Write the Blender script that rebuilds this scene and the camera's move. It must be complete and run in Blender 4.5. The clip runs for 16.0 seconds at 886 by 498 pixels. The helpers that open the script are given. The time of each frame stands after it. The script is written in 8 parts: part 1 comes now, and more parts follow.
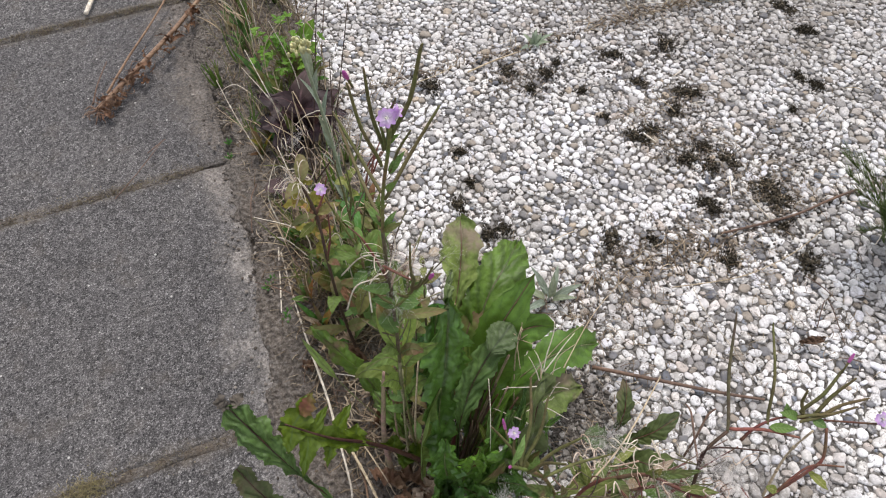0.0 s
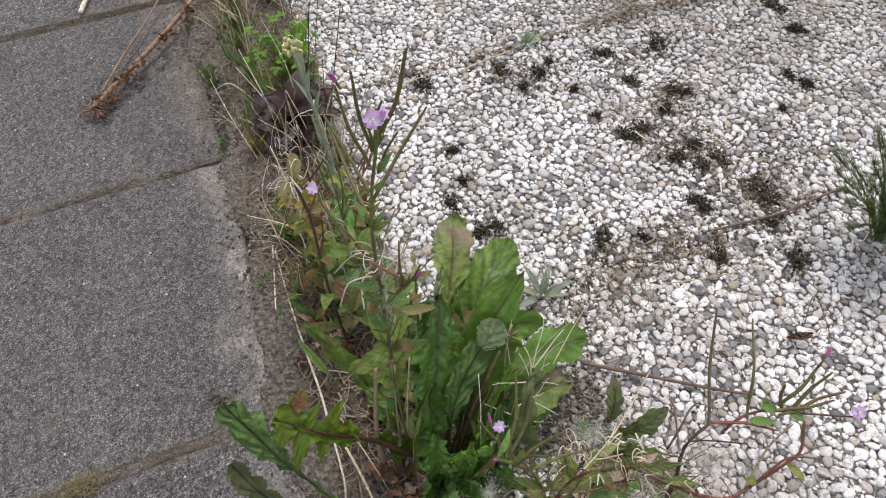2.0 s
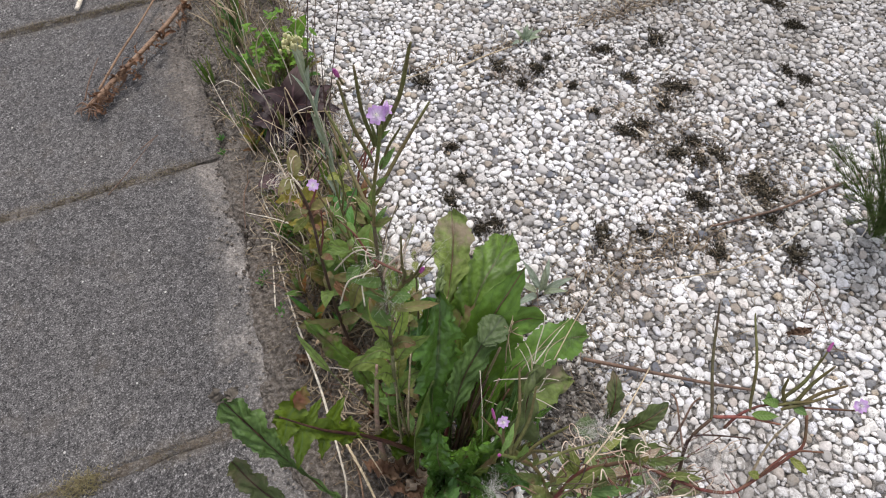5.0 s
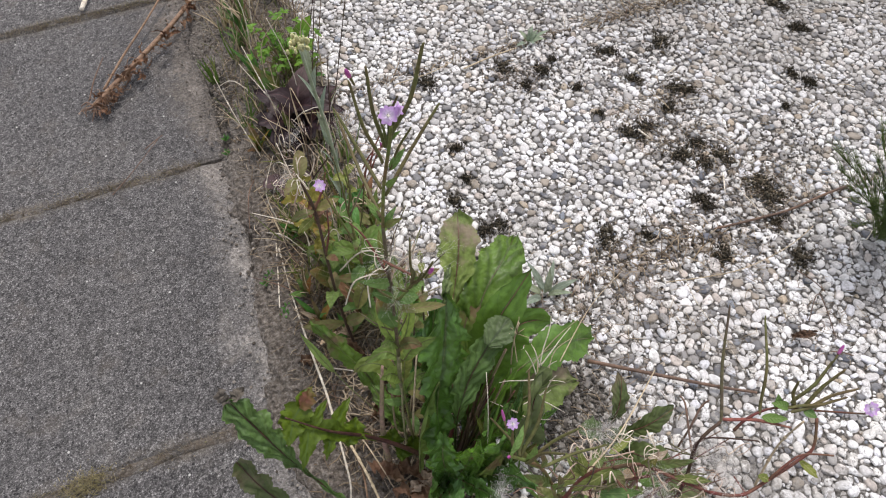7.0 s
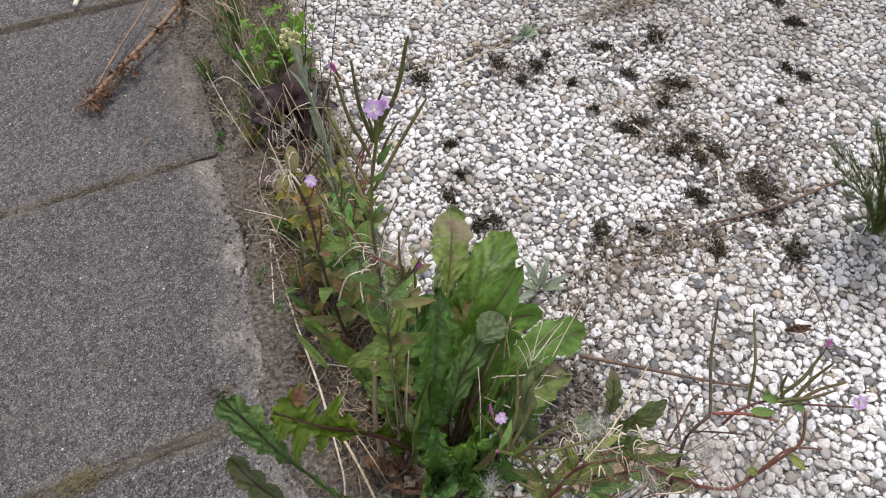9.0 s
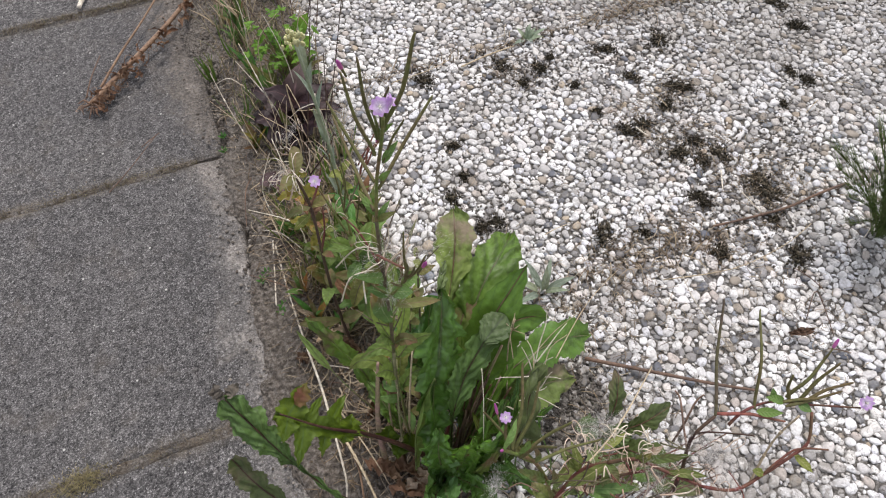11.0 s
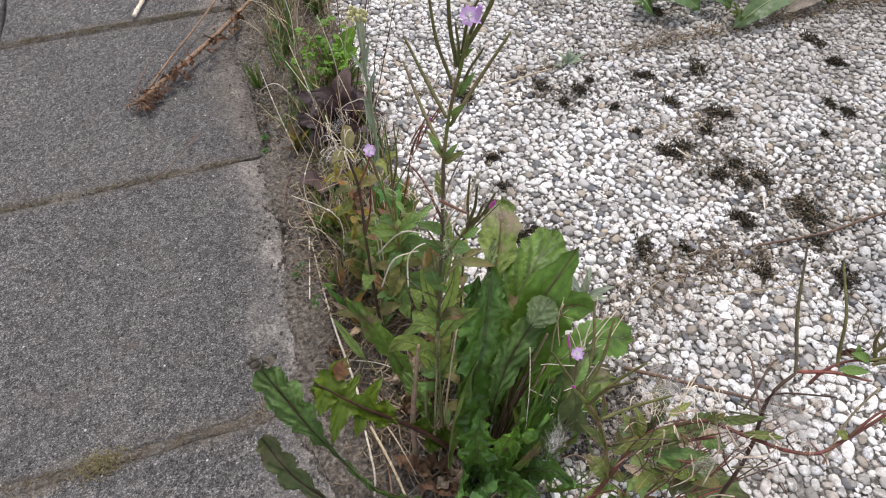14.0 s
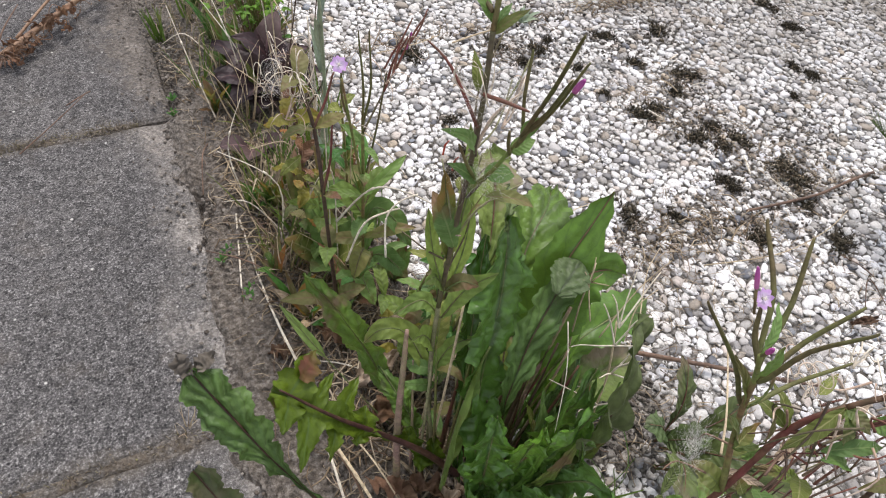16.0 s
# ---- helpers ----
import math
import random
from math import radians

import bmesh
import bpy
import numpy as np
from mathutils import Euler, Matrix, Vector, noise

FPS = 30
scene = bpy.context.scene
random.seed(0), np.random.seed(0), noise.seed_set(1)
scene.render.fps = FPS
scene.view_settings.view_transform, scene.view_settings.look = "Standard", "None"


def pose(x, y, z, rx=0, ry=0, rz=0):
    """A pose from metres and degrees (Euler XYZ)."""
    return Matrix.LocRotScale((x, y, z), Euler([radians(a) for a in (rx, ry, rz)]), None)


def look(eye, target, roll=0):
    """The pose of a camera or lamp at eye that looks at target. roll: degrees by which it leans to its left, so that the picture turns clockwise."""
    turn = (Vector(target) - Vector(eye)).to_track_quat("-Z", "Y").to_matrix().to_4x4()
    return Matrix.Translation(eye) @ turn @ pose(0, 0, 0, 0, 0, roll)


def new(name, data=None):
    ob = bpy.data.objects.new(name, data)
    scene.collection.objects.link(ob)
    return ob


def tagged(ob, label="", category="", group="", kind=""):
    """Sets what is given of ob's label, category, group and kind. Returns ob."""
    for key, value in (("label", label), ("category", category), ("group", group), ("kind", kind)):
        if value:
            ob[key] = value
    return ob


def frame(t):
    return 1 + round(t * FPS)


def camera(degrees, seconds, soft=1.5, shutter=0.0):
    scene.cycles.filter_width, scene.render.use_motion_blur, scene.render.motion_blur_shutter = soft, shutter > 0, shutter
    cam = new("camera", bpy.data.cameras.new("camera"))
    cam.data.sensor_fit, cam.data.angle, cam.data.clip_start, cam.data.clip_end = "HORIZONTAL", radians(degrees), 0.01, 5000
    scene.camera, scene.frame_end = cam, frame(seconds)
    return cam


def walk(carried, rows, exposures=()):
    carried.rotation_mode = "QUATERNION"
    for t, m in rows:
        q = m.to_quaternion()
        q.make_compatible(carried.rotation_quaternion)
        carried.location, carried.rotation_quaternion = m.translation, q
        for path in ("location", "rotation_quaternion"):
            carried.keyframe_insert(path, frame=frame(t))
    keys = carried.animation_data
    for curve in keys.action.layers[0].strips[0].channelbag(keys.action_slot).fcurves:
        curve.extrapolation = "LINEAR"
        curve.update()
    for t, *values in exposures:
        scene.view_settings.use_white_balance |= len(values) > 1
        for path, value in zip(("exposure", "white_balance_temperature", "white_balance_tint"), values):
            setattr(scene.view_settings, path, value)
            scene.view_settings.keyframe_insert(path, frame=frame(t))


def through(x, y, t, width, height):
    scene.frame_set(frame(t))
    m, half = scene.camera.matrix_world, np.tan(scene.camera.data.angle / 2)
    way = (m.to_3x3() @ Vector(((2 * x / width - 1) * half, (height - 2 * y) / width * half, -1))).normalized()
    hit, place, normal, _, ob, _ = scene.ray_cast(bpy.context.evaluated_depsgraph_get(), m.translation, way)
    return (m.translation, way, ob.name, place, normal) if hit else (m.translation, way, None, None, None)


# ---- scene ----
cam = camera(70.0, 16.0, soft=1.1)
PATH = [
    (0, (0.096, -0.502, 0.528), (0.446, 0.498, -1.168), -1.6),
    (0.5, (0.095, -0.501, 0.531), (0.44, 0.495, -1.168), -1.6),
    (1, (0.096, -0.503, 0.533), (0.443, 0.491, -1.167), -1.5),
    (1.5, (0.097, -0.504, 0.534), (0.447, 0.49, -1.166), -1.4),
    (2, (0.099, -0.506, 0.533), (0.455, 0.484, -1.168), -1.3),
    (2.5, (0.1, -0.506, 0.532), (0.457, 0.479, -1.172), -1.3),
    (3, (0.099, -0.507, 0.531), (0.461, 0.476, -1.172), -1.3),
    (3.5, (0.098, -0.507, 0.533), (0.46, 0.475, -1.171), -1.2),
    (4, (0.097, -0.506, 0.532), (0.461, 0.474, -1.173), -1.0),
    (6.5, (0.096, -0.505, 0.533), (0.455, 0.477, -1.172), -1.1),
    (7, (0.093, -0.504, 0.532), (0.455, 0.48, -1.171), -0.9),
    (7.5, (0.093, -0.503, 0.532), (0.457, 0.475, -1.174), -0.8),
    (8, (0.093, -0.504, 0.532), (0.457, 0.472, -1.176), -0.7),
    (8.5, (0.095, -0.506, 0.532), (0.458, 0.469, -1.176), -0.7),
    (9, (0.097, -0.506, 0.531), (0.459, 0.468, -1.177), -0.9),
    (11.5, (0.093, -0.507, 0.528), (0.455, 0.483, -1.172), -0.8),
    (12, (0.084, -0.505, 0.524), (0.453, 0.486, -1.173), 0.2),
    (12.5, (0.081, -0.506, 0.521), (0.461, 0.48, -1.177), 0.7),
    (13, (0.075, -0.513, 0.519), (0.465, 0.485, -1.17), 1.2),
    (13.5, (0.061, -0.529, 0.513), (0.451, 0.534, -1.135), 0.9),
    (14, (0.06, -0.535, 0.495), (0.434, 0.603, -1.107), 0.4),
    (14.5, (0.055, -0.533, 0.483), (0.459, 0.639, -1.087), 1.5),
    (15, (0.046, -0.498, 0.447), (0.546, 0.679, -1.091), 2.9),
    (15.5, (0.035, -0.489, 0.424), (0.688, 0.64, -1.093), 8.2),
    (16, (0.031, -0.483, 0.396), (0.685, 0.567, -1.176), 9.4),
]
walk(cam, [(t, look(e, g, r)) for t, e, g, r in PATH],
     [(0.0, 0.50, 6430, 15), (12.5, 0.50, 6430, 15), (16.0, 0.70, 6430, 15)])

# ---- light: bright overcast sky, weak wide sun ----
SUN_FROM = Vector((0.45, 0.55, 1.5))
world = bpy.data.worlds.new("world")
scene.world = world
world.use_nodes = True
wt = world.node_tree
sky = wt.nodes.new("ShaderNodeTexSky")
sky.sky_type = 'NISHITA'
sky.sun_disc = False
sky.sun_elevation = math.asin(SUN_FROM.normalized().z)
sky.sun_rotation = math.atan2(SUN_FROM.x, SUN_FROM.y)
pale = wt.nodes.new("ShaderNodeHueSaturation")
pale.inputs["Saturation"].default_value = 0.25
wt.links.new(sky.outputs[0], pale.inputs["Color"])
wt.links.new(pale.outputs[0], wt.nodes["Background"].inputs[0])
wt.nodes["Background"].inputs[1].default_value = 0.15
sun = new("sun", bpy.data.lights.new("sun", 'SUN'))
sun.data.energy = 1.5
sun.data.angle = radians(14)
sun.data.color = (1.0, 0.95, 0.88)
sun.matrix_world = look(SUN_FROM, (0, 0, 0))


# ---- materials ----
class Mat:
    """A node material under construction."""
    def __init__(self, name, rough=0.8, spec=0.3):
        self.m = bpy.data.materials.new(name)
        self.m.use_nodes = True
        self.t = self.m.node_tree
        self.b = self.t.nodes["Principled BSDF"]
        self.b.inputs["Roughness"].default_value = rough
        self.b.inputs["Specular IOR Level"].default_value = spec

    def node(self, kind, **props):
        n = self.t.nodes.new(kind)
        for k, v in props.items():
            n.inputs[k].default_value = v
        return n

    def link(self, a, b):
        self.t.links.new(a, b)

    def pos(self):
        return self.node("ShaderNodeNewGeometry").outputs["Position"]

    def uv(self):
        return self.node("ShaderNodeTexCoord").outputs["UV"]

    def noise(self, scale, detail=3.0, rough=0.6, at=None):
        n = self.node("ShaderNodeTexNoise", Scale=scale, Detail=detail, Roughness=rough)
        self.link(at or self.pos(), n.inputs["Vector"])
        return n.outputs["Fac"]

    def cells(self, scale, out="Distance", at=None):
        n = self.node("ShaderNodeTexVoronoi", Scale=scale)
        self.link(at or self.pos(), n.inputs["Vector"])
        return n.outputs[out]

    def ramp(self, fac, stops, hard=False):
        n = self.node("ShaderNodeValToRGB")
        r = n.color_ramp
        if hard:
            r.interpolation = 'CONSTANT'
        while len(r.elements) < len(stops):
            r.elements.new(0.5)
        for e, (p, c) in zip(r.elements, stops):
            e.position = p
            e.color = (*c, 1) if isinstance(c, tuple) else (c, c, c, 1)
        self.link(fac, n.inputs[0])
        return n.outputs[0]

    def mix(self, fac, a, b, blend='MIX'):
        n = self.t.nodes.new("ShaderNodeMix")
        n.data_type, n.blend_type = 'RGBA', blend
        for sock, v in ((n.inputs[0], fac), (n.inputs[6], a), (n.inputs[7], b)):
            if isinstance(v, (int, float)):
                sock.default_value = v
            elif isinstance(v, tuple):
                sock.default_value = (*v, 1)
            else:
                self.link(v, sock)
        return n.outputs[2]

    def math(self, op, a, b=0.0):
        n = self.t.nodes.new("ShaderNodeMath")
        n.operation = op
        for sock, v in zip(n.inputs, (a, b)):
            if isinstance(v, (int, float)):
                sock.default_value = v
            else:
                self.link(v, sock)
        return n.outputs[0]

    def axis(self, vec, k):
        n = self.t.nodes.new("ShaderNodeSeparateXYZ")
        self.link(vec, n.inputs[0])
        return n.outputs[k]

    def colour(self, c):
        if isinstance(c, tuple):
            self.b.inputs["Base Color"].default_value = (*c, 1)
        else:
            self.link(c, self.b.inputs["Base Color"])

    def bump(self, h, strength, dist):
        n = self.node("ShaderNodeBump", Strength=strength, Distance=dist)
        self.link(h, n.inputs["Height"])
        self.link(n.outputs[0], self.b.inputs["Normal"])

    def thin(self, fac, colour):
        """Lets part of the light pass through, as a leaf does."""
        tr = self.t.nodes.new("ShaderNodeBsdfTranslucent")
        if isinstance(colour, tuple):
            tr.inputs[0].default_value = (*colour, 1)
        else:
            self.link(colour, tr.inputs[0])
        mx = self.t.nodes.new("ShaderNodeMixShader")
        mx.inputs[0].default_value = fac
        self.link(self.b.outputs[0], mx.inputs[1])
        self.link(tr.outputs[0], mx.inputs[2])
        self.link(mx.outputs[0], self.t.nodes["Material Output"].inputs[0])


def concrete_material():
    k = Mat("weathered_concrete", 0.95, 0.2)
    grit = k.ramp(k.noise(640, 3, 0.85), [(0.34, (0.020, 0.020, 0.021)), (0.46, (0.076, 0.074, 0.073)), (0.55, (0.118, 0.115, 0.113)), (0.68, (0.34, 0.335, 0.325))])
    stone = k.ramp(k.cells(330, "Color"), [(0.0, 0.5), (0.5, 0.95), (1.0, 1.6)])
    c = k.mix(1.0, grit, stone, 'MULTIPLY')
    hole = k.math('MULTIPLY', k.ramp(k.cells(230), [(0.14, 1.0), (0.26, 0.0)]), k.ramp(k.cells(230, "Color"), [(0.40, 0.0), (0.48, 0.95)]))
    c = k.mix(hole, c, (0.022, 0.022, 0.023))
    broad = k.ramp(k.noise(9, 4, 0.65), [(0.3, (0.98, 0.965, 0.955)), (0.5, (1.14, 1.12, 1.10)), (0.72, (1.34, 1.31, 1.26))])
    c = k.mix(1.0, c, broad, 'MULTIPLY')
    stain = k.ramp(k.noise(28, 5, 0.7), [(0.54, 0.0), (0.78, 0.4)])
    c = k.mix(stain, c, (0.17, 0.145, 0.115))
    speck = k.ramp(k.cells(75), [(0.06, 1.0), (0.10, 0.0)])
    some = k.ramp(k.cells(75, "Color"), [(0.62, 0.0), (0.66, 1.0)])
    c = k.mix(k.math('MULTIPLY', speck, some), c, (0.55, 0.54, 0.5))
    # earth washed out of the joints, every 0.3 m
    y = k.math('ADD', k.axis(k.pos(), 1), 90.15)
    gap = k.math('ABSOLUTE', k.math('SUBTRACT', k.math('MODULO', y, 0.3), 0.15))
    gap = k.math('ADD', gap, k.math('MULTIPLY', k.noise(30, 5, 0.75), 0.034))
    wash = k.math('MULTIPLY', k.ramp(gap, [(0.0165, 0.9), (0.030, 0.0)]), k.ramp(k.noise(13, 4, 0.7), [(0.40, 0.15), (0.60, 1.0)]))
    c = k.mix(wash, c, k.ramp(k.noise(420, 3, 0.8), [(0.32, (0.075, 0.06, 0.045)), (0.66, (0.25, 0.215, 0.165))]))
    # blown sand lies along the soil strip
    x = k.math('ADD', k.axis(k.pos(), 0), k.math('MULTIPLY', k.noise(15, 5, 0.72), 0.17))
    x = k.math('ADD', x, k.ramp(k.axis(k.pos(), 1), [(0.0, 0.0), (0.12, 0.028)]))
    sand = k.math('MULTIPLY', k.ramp(x, [(0.070, 0.0), (0.098, 0.40), (0.112, 1.0)]), k.ramp(k.noise(240, 3, 0.75), [(0.36, 0.35), (0.5, 1.0)]))
    fine = k.ramp(k.noise(450, 3, 0.7), [(0.34, (0.15, 0.135, 0.12)), (0.5, (0.30, 0.277, 0.248)), (0.68, (0.50, 0.47, 0.43))])
    fine = k.mix(1.0, fine, k.ramp(k.noise(24, 3, 0.6), [(0.35, 0.75), (0.52, 1.0), (0.66, 1.4)]), 'MULTIPLY')
    # trodden earth, not sand, on the farther slabs
    fine = k.mix(1.0, fine, k.ramp(k.math('ADD', k.axis(k.pos(), 1), 0.5), [(0.36, (1.0, 1.0, 1.0)), (0.54, (0.55, 0.53, 0.51))]), 'MULTIPLY')
    c = k.mix(sand, c, fine)
    k.colour(c)
    h = k.math('ADD', k.noise(600, 3, 0.75), k.math('MULTIPLY', k.noise(120, 3), 0.5))
    k.bump(h, 0.7, 0.0014)
    return k.m


def cement_material():
    k = Mat("washed_cement", 0.95, 0.2)
    c = k.ramp(k.noise(240, 4, 0.7), [(0.32, (0.035, 0.032, 0.028)), (0.48, (0.135, 0.126, 0.113)), (0.62, (0.40, 0.385, 0.36))])
    c = k.mix(k.ramp(k.noise(16, 4), [(0.4, 0.0), (0.7, 0.65)]), c, (0.085, 0.075, 0.058))
    k.colour(c)
    k.bump(k.noise(350, 3, 0.7), 0.8, 0.003)
    return k.m


def pebble_material(name, single):
    k = Mat(name, 0.62, 0.35)
    if single:
        rnd = k.node("ShaderNodeObjectInfo").outputs["Random"]
    else:
        rnd = k.node("ShaderNodeNewGeometry").outputs["Random Per Island"]
    c = k.ramp(rnd, [(0.0, (0.87, 0.86, 0.83)), (0.14, (0.80, 0.775, 0.725)), (0.24, (0.89, 0.885, 0.87)), (0.36, (0.80, 0.80, 0.82)), (0.44, (0.85, 0.80, 0.75)), (0.52, (0.88, 0.87, 0.85)),
                     (0.66, (0.70, 0.68, 0.655)), (0.75, (0.45, 0.435, 0.415)), (0.82, (0.29, 0.28, 0.275)), (0.865, (0.19, 0.19, 0.195)), (0.895, (0.36, 0.31, 0.25)), (0.935, (0.50, 0.41, 0.30)), (0.945, (0.60, 0.53, 0.47)),
                     (0.965, (0.13, 0.14, 0.165)), (0.988, (0.22, 0.245, 0.28))], True)
    p = k.pos()
    shift = k.node("ShaderNodeVectorMath")
    shift.operation = 'ADD'
    k.link(p, shift.inputs[0])
    k.link(k.math('MULTIPLY', rnd, 40.0), shift.inputs[1])
    q = shift.outputs[0]
    c = k.mix(1.0, c, k.ramp(k.noise(130, 4, 0.65, q), [(0.30, 0.66), (0.48, 1.0), (0.66, 1.12)]), 'MULTIPLY')
    # dirt in pits and pores
    pit = k.ramp(k.noise(360, 4, 0.75, q), [(0.545, 0.0), (0.60, 0.95)])
    old = k.ramp(k.noise(1.0, 2, 0.5, q), [(0.38, 0.12), (0.62, 1.0)])
    c = k.mix(k.math('MULTIPLY', pit, old), c, (0.09, 0.08, 0.065))
    # thin dirty cracks
    crack = k.ramp(k.math('ABSOLUTE', k.math('SUBTRACT', k.noise(170, 3, 0.6, q), 0.5)), [(0.004, 0.75), (0.016, 0.0)])
    c = k.mix(k.math('MULTIPLY', crack, old), c, (0.12, 0.11, 0.095))
    # cement still sticking to the stones
    crust = k.ramp(k.noise(105, 5, 0.7, q), [(0.535, 0.0), (0.575, 0.8)])
    c = k.mix(k.math('MULTIPLY', crust, old), c, k.ramp(k.noise(420, 3, 0.7, q), [(0.35, (0.20, 0.19, 0.17)), (0.65, (0.50, 0.48, 0.44))]))
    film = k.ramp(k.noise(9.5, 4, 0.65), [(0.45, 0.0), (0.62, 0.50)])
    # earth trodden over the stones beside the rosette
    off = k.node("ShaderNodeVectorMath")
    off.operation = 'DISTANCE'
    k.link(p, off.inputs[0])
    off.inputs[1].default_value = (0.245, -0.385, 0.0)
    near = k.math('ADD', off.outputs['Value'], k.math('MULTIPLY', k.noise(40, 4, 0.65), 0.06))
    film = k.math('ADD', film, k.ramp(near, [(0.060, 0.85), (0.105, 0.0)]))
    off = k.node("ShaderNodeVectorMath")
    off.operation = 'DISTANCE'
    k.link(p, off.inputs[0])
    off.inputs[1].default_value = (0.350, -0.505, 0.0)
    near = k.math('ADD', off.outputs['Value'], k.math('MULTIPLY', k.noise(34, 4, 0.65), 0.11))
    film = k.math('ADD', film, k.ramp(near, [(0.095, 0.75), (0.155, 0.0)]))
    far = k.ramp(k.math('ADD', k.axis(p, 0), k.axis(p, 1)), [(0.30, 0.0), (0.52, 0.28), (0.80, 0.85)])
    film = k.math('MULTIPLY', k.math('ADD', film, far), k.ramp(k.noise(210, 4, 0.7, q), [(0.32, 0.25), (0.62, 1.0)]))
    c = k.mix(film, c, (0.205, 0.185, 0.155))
    k.colour(c)
    k.bump(k.noise(420, 3, 0.6, q), 0.35, 0.0015)
    return k.m


def soil_material():
    k = Mat("dusty_soil", 1.0, 0.1)
    c = k.ramp(k.noise(260, 4, 0.7), [(0.32, (0.055, 0.046, 0.038)), (0.5, (0.180, 0.154, 0.127)), (0.68, (0.38, 0.345, 0.30))])
    # paler, drier dust beside the slabs
    x = k.math('ADD', k.axis(k.pos(), 0), k.math('MULTIPLY', k.noise(22, 4, 0.65), 0.06))
    away = k.ramp(k.math('ADD', k.axis(k.pos(), 1), k.math('MULTIPLY', k.noise(12, 3), 0.2)), [(0.02, 0.20), (0.12, 1.0)])
    c = k.mix(k.math('MULTIPLY', k.ramp(x, [(0.080, 0.95), (0.150, 0.0)]), away), c, k.ramp(k.noise(420, 3, 0.75), [(0.34, (0.075, 0.064, 0.054)), (0.48, (0.19, 0.17, 0.146)), (0.68, (0.36, 0.33, 0.288))]))
    k.colour(c)
    k.bump(k.math('ADD', k.noise(230, 4, 0.7), k.cells(160)), 1.0, 0.006)
    return k.m


def joint_material():
    k = Mat("dusty_joint_earth", 1.0, 0.1)
    c = k.ramp(k.noise(520, 3, 0.8), [(0.34, (0.045, 0.041, 0.037)), (0.5, (0.125, 0.115, 0.104)), (0.68, (0.30, 0.28, 0.25))])
    brown = k.ramp(k.noise(34, 4, 0.7), [(0.44, 0.0), (0.60, 0.75)])
    c = k.mix(brown, c, k.ramp(k.noise(420, 3, 0.8), [(0.34, (0.055, 0.042, 0.030)), (0.66, (0.19, 0.155, 0.115))]))
    k.colour(c)
    k.bump(k.noise(420, 3, 0.75), 0.8, 0.002)
    return k.m


def leaf_material(name, light, dark, patch=None, patch_from=0.6, vein=None, gloss=0.5, through=0.17, quilt=0.5, veins=11.0, relief_shade=0.08, spec=0.3):
    """Leaf: u runs from stalk to tip, v across it. Side veins with painted relief shading, mottling and coloured
    patches.
    """
    k = Mat(name, gloss, spec)
    p = k.pos()
    uv = k.uv()
    u, v = k.axis(uv, 0), k.axis(uv, 1)
    side = k.math('ABSOLUTE', k.math('SUBTRACT', v, 0.5))
    wave = k.math('SINE', k.math('MULTIPLY', k.math('ADD', k.math('SUBTRACT', u, k.math('MULTIPLY', side, 0.32)), k.math('MULTIPLY', k.noise(55, 2, 0.5), 0.09)), veins * 6.28))
    rnd = k.node("ShaderNodeObjectInfo").outputs["Random"]
    c = k.mix(k.ramp(k.noise(30, 3, 0.5), [(0.30, 0.0), (0.70, 1.0)]), light, dark)
    c = k.mix(1.0, c, k.ramp(rnd, [(0.0, (0.78, 0.78, 0.8)), (0.5, (1.0, 1.0, 1.0)), (1.0, (1.2, 1.12, 0.95))]), 'MULTIPLY')
    c = k.mix(1.0, c, k.ramp(k.noise(150, 4, 0.75), [(0.32, 0.76), (0.5, 1.0), (0.68, 1.2)]), 'MULTIPLY')
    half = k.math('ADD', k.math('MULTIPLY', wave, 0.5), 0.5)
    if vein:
        # paler flesh between side veins, plus lit bulges and shaded creases painted in
        c = k.mix(1.0, c, k.ramp(half, [(0.0, (1.0 + relief_shade, 1.0 + relief_shade, 1.0 + 1.6 * relief_shade)), (0.6, (1.0, 1.0, 1.0)), (0.97, (1 - relief_shade, 1 - relief_shade, 1 - relief_shade))]), 'MULTIPLY')
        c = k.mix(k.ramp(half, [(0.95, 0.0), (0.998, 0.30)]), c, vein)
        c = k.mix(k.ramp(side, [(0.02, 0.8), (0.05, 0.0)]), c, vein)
    if patch:
        edge = k.math('ADD', k.noise(26, 4, 0.7), k.math('MULTIPLY', u, 0.16))
        c = k.mix(k.ramp(edge, [(patch_from, 0.0), (patch_from + 0.13, 0.85)]), c, patch)
    k.colour(c)
    h = k.math('ADD', k.math('MULTIPLY', wave, -0.16), k.math('ADD', k.math('MULTIPLY', k.noise(120, 3, 0.55), 0.7), k.math('MULTIPLY', k.cells(210), -0.55)))
    k.bump(h, quilt, 0.0020)
    k.thin(through * 0.7, k.mix(0.4, c, (0.32, 0.42, 0.06), 'SCREEN') if through > 0.15 else c)
    return k.m


def stalk_material(name, a, b, scale=60.0, rough=0.6, fine=400.0):
    k = Mat(name, rough, 0.3)
    c = k.mix(k.ramp(k.noise(scale, 3), [(0.36, 0.0), (0.64, 1.0)]), a, b)
    c = k.mix(1.0, c, k.ramp(k.noise(fine, 3), [(0.3, 0.68), (0.7, 1.3)]), 'MULTIPLY')
    rnd = k.node("ShaderNodeObjectInfo").outputs["Random"]
    c = k.mix(1.0, c, k.ramp(rnd, [(0.0, 0.82), (1.0, 1.18)]), 'MULTIPLY')
    k.colour(c)
    k.bump(k.noise(fine, 2), 0.4, 0.0008)
    return k.m


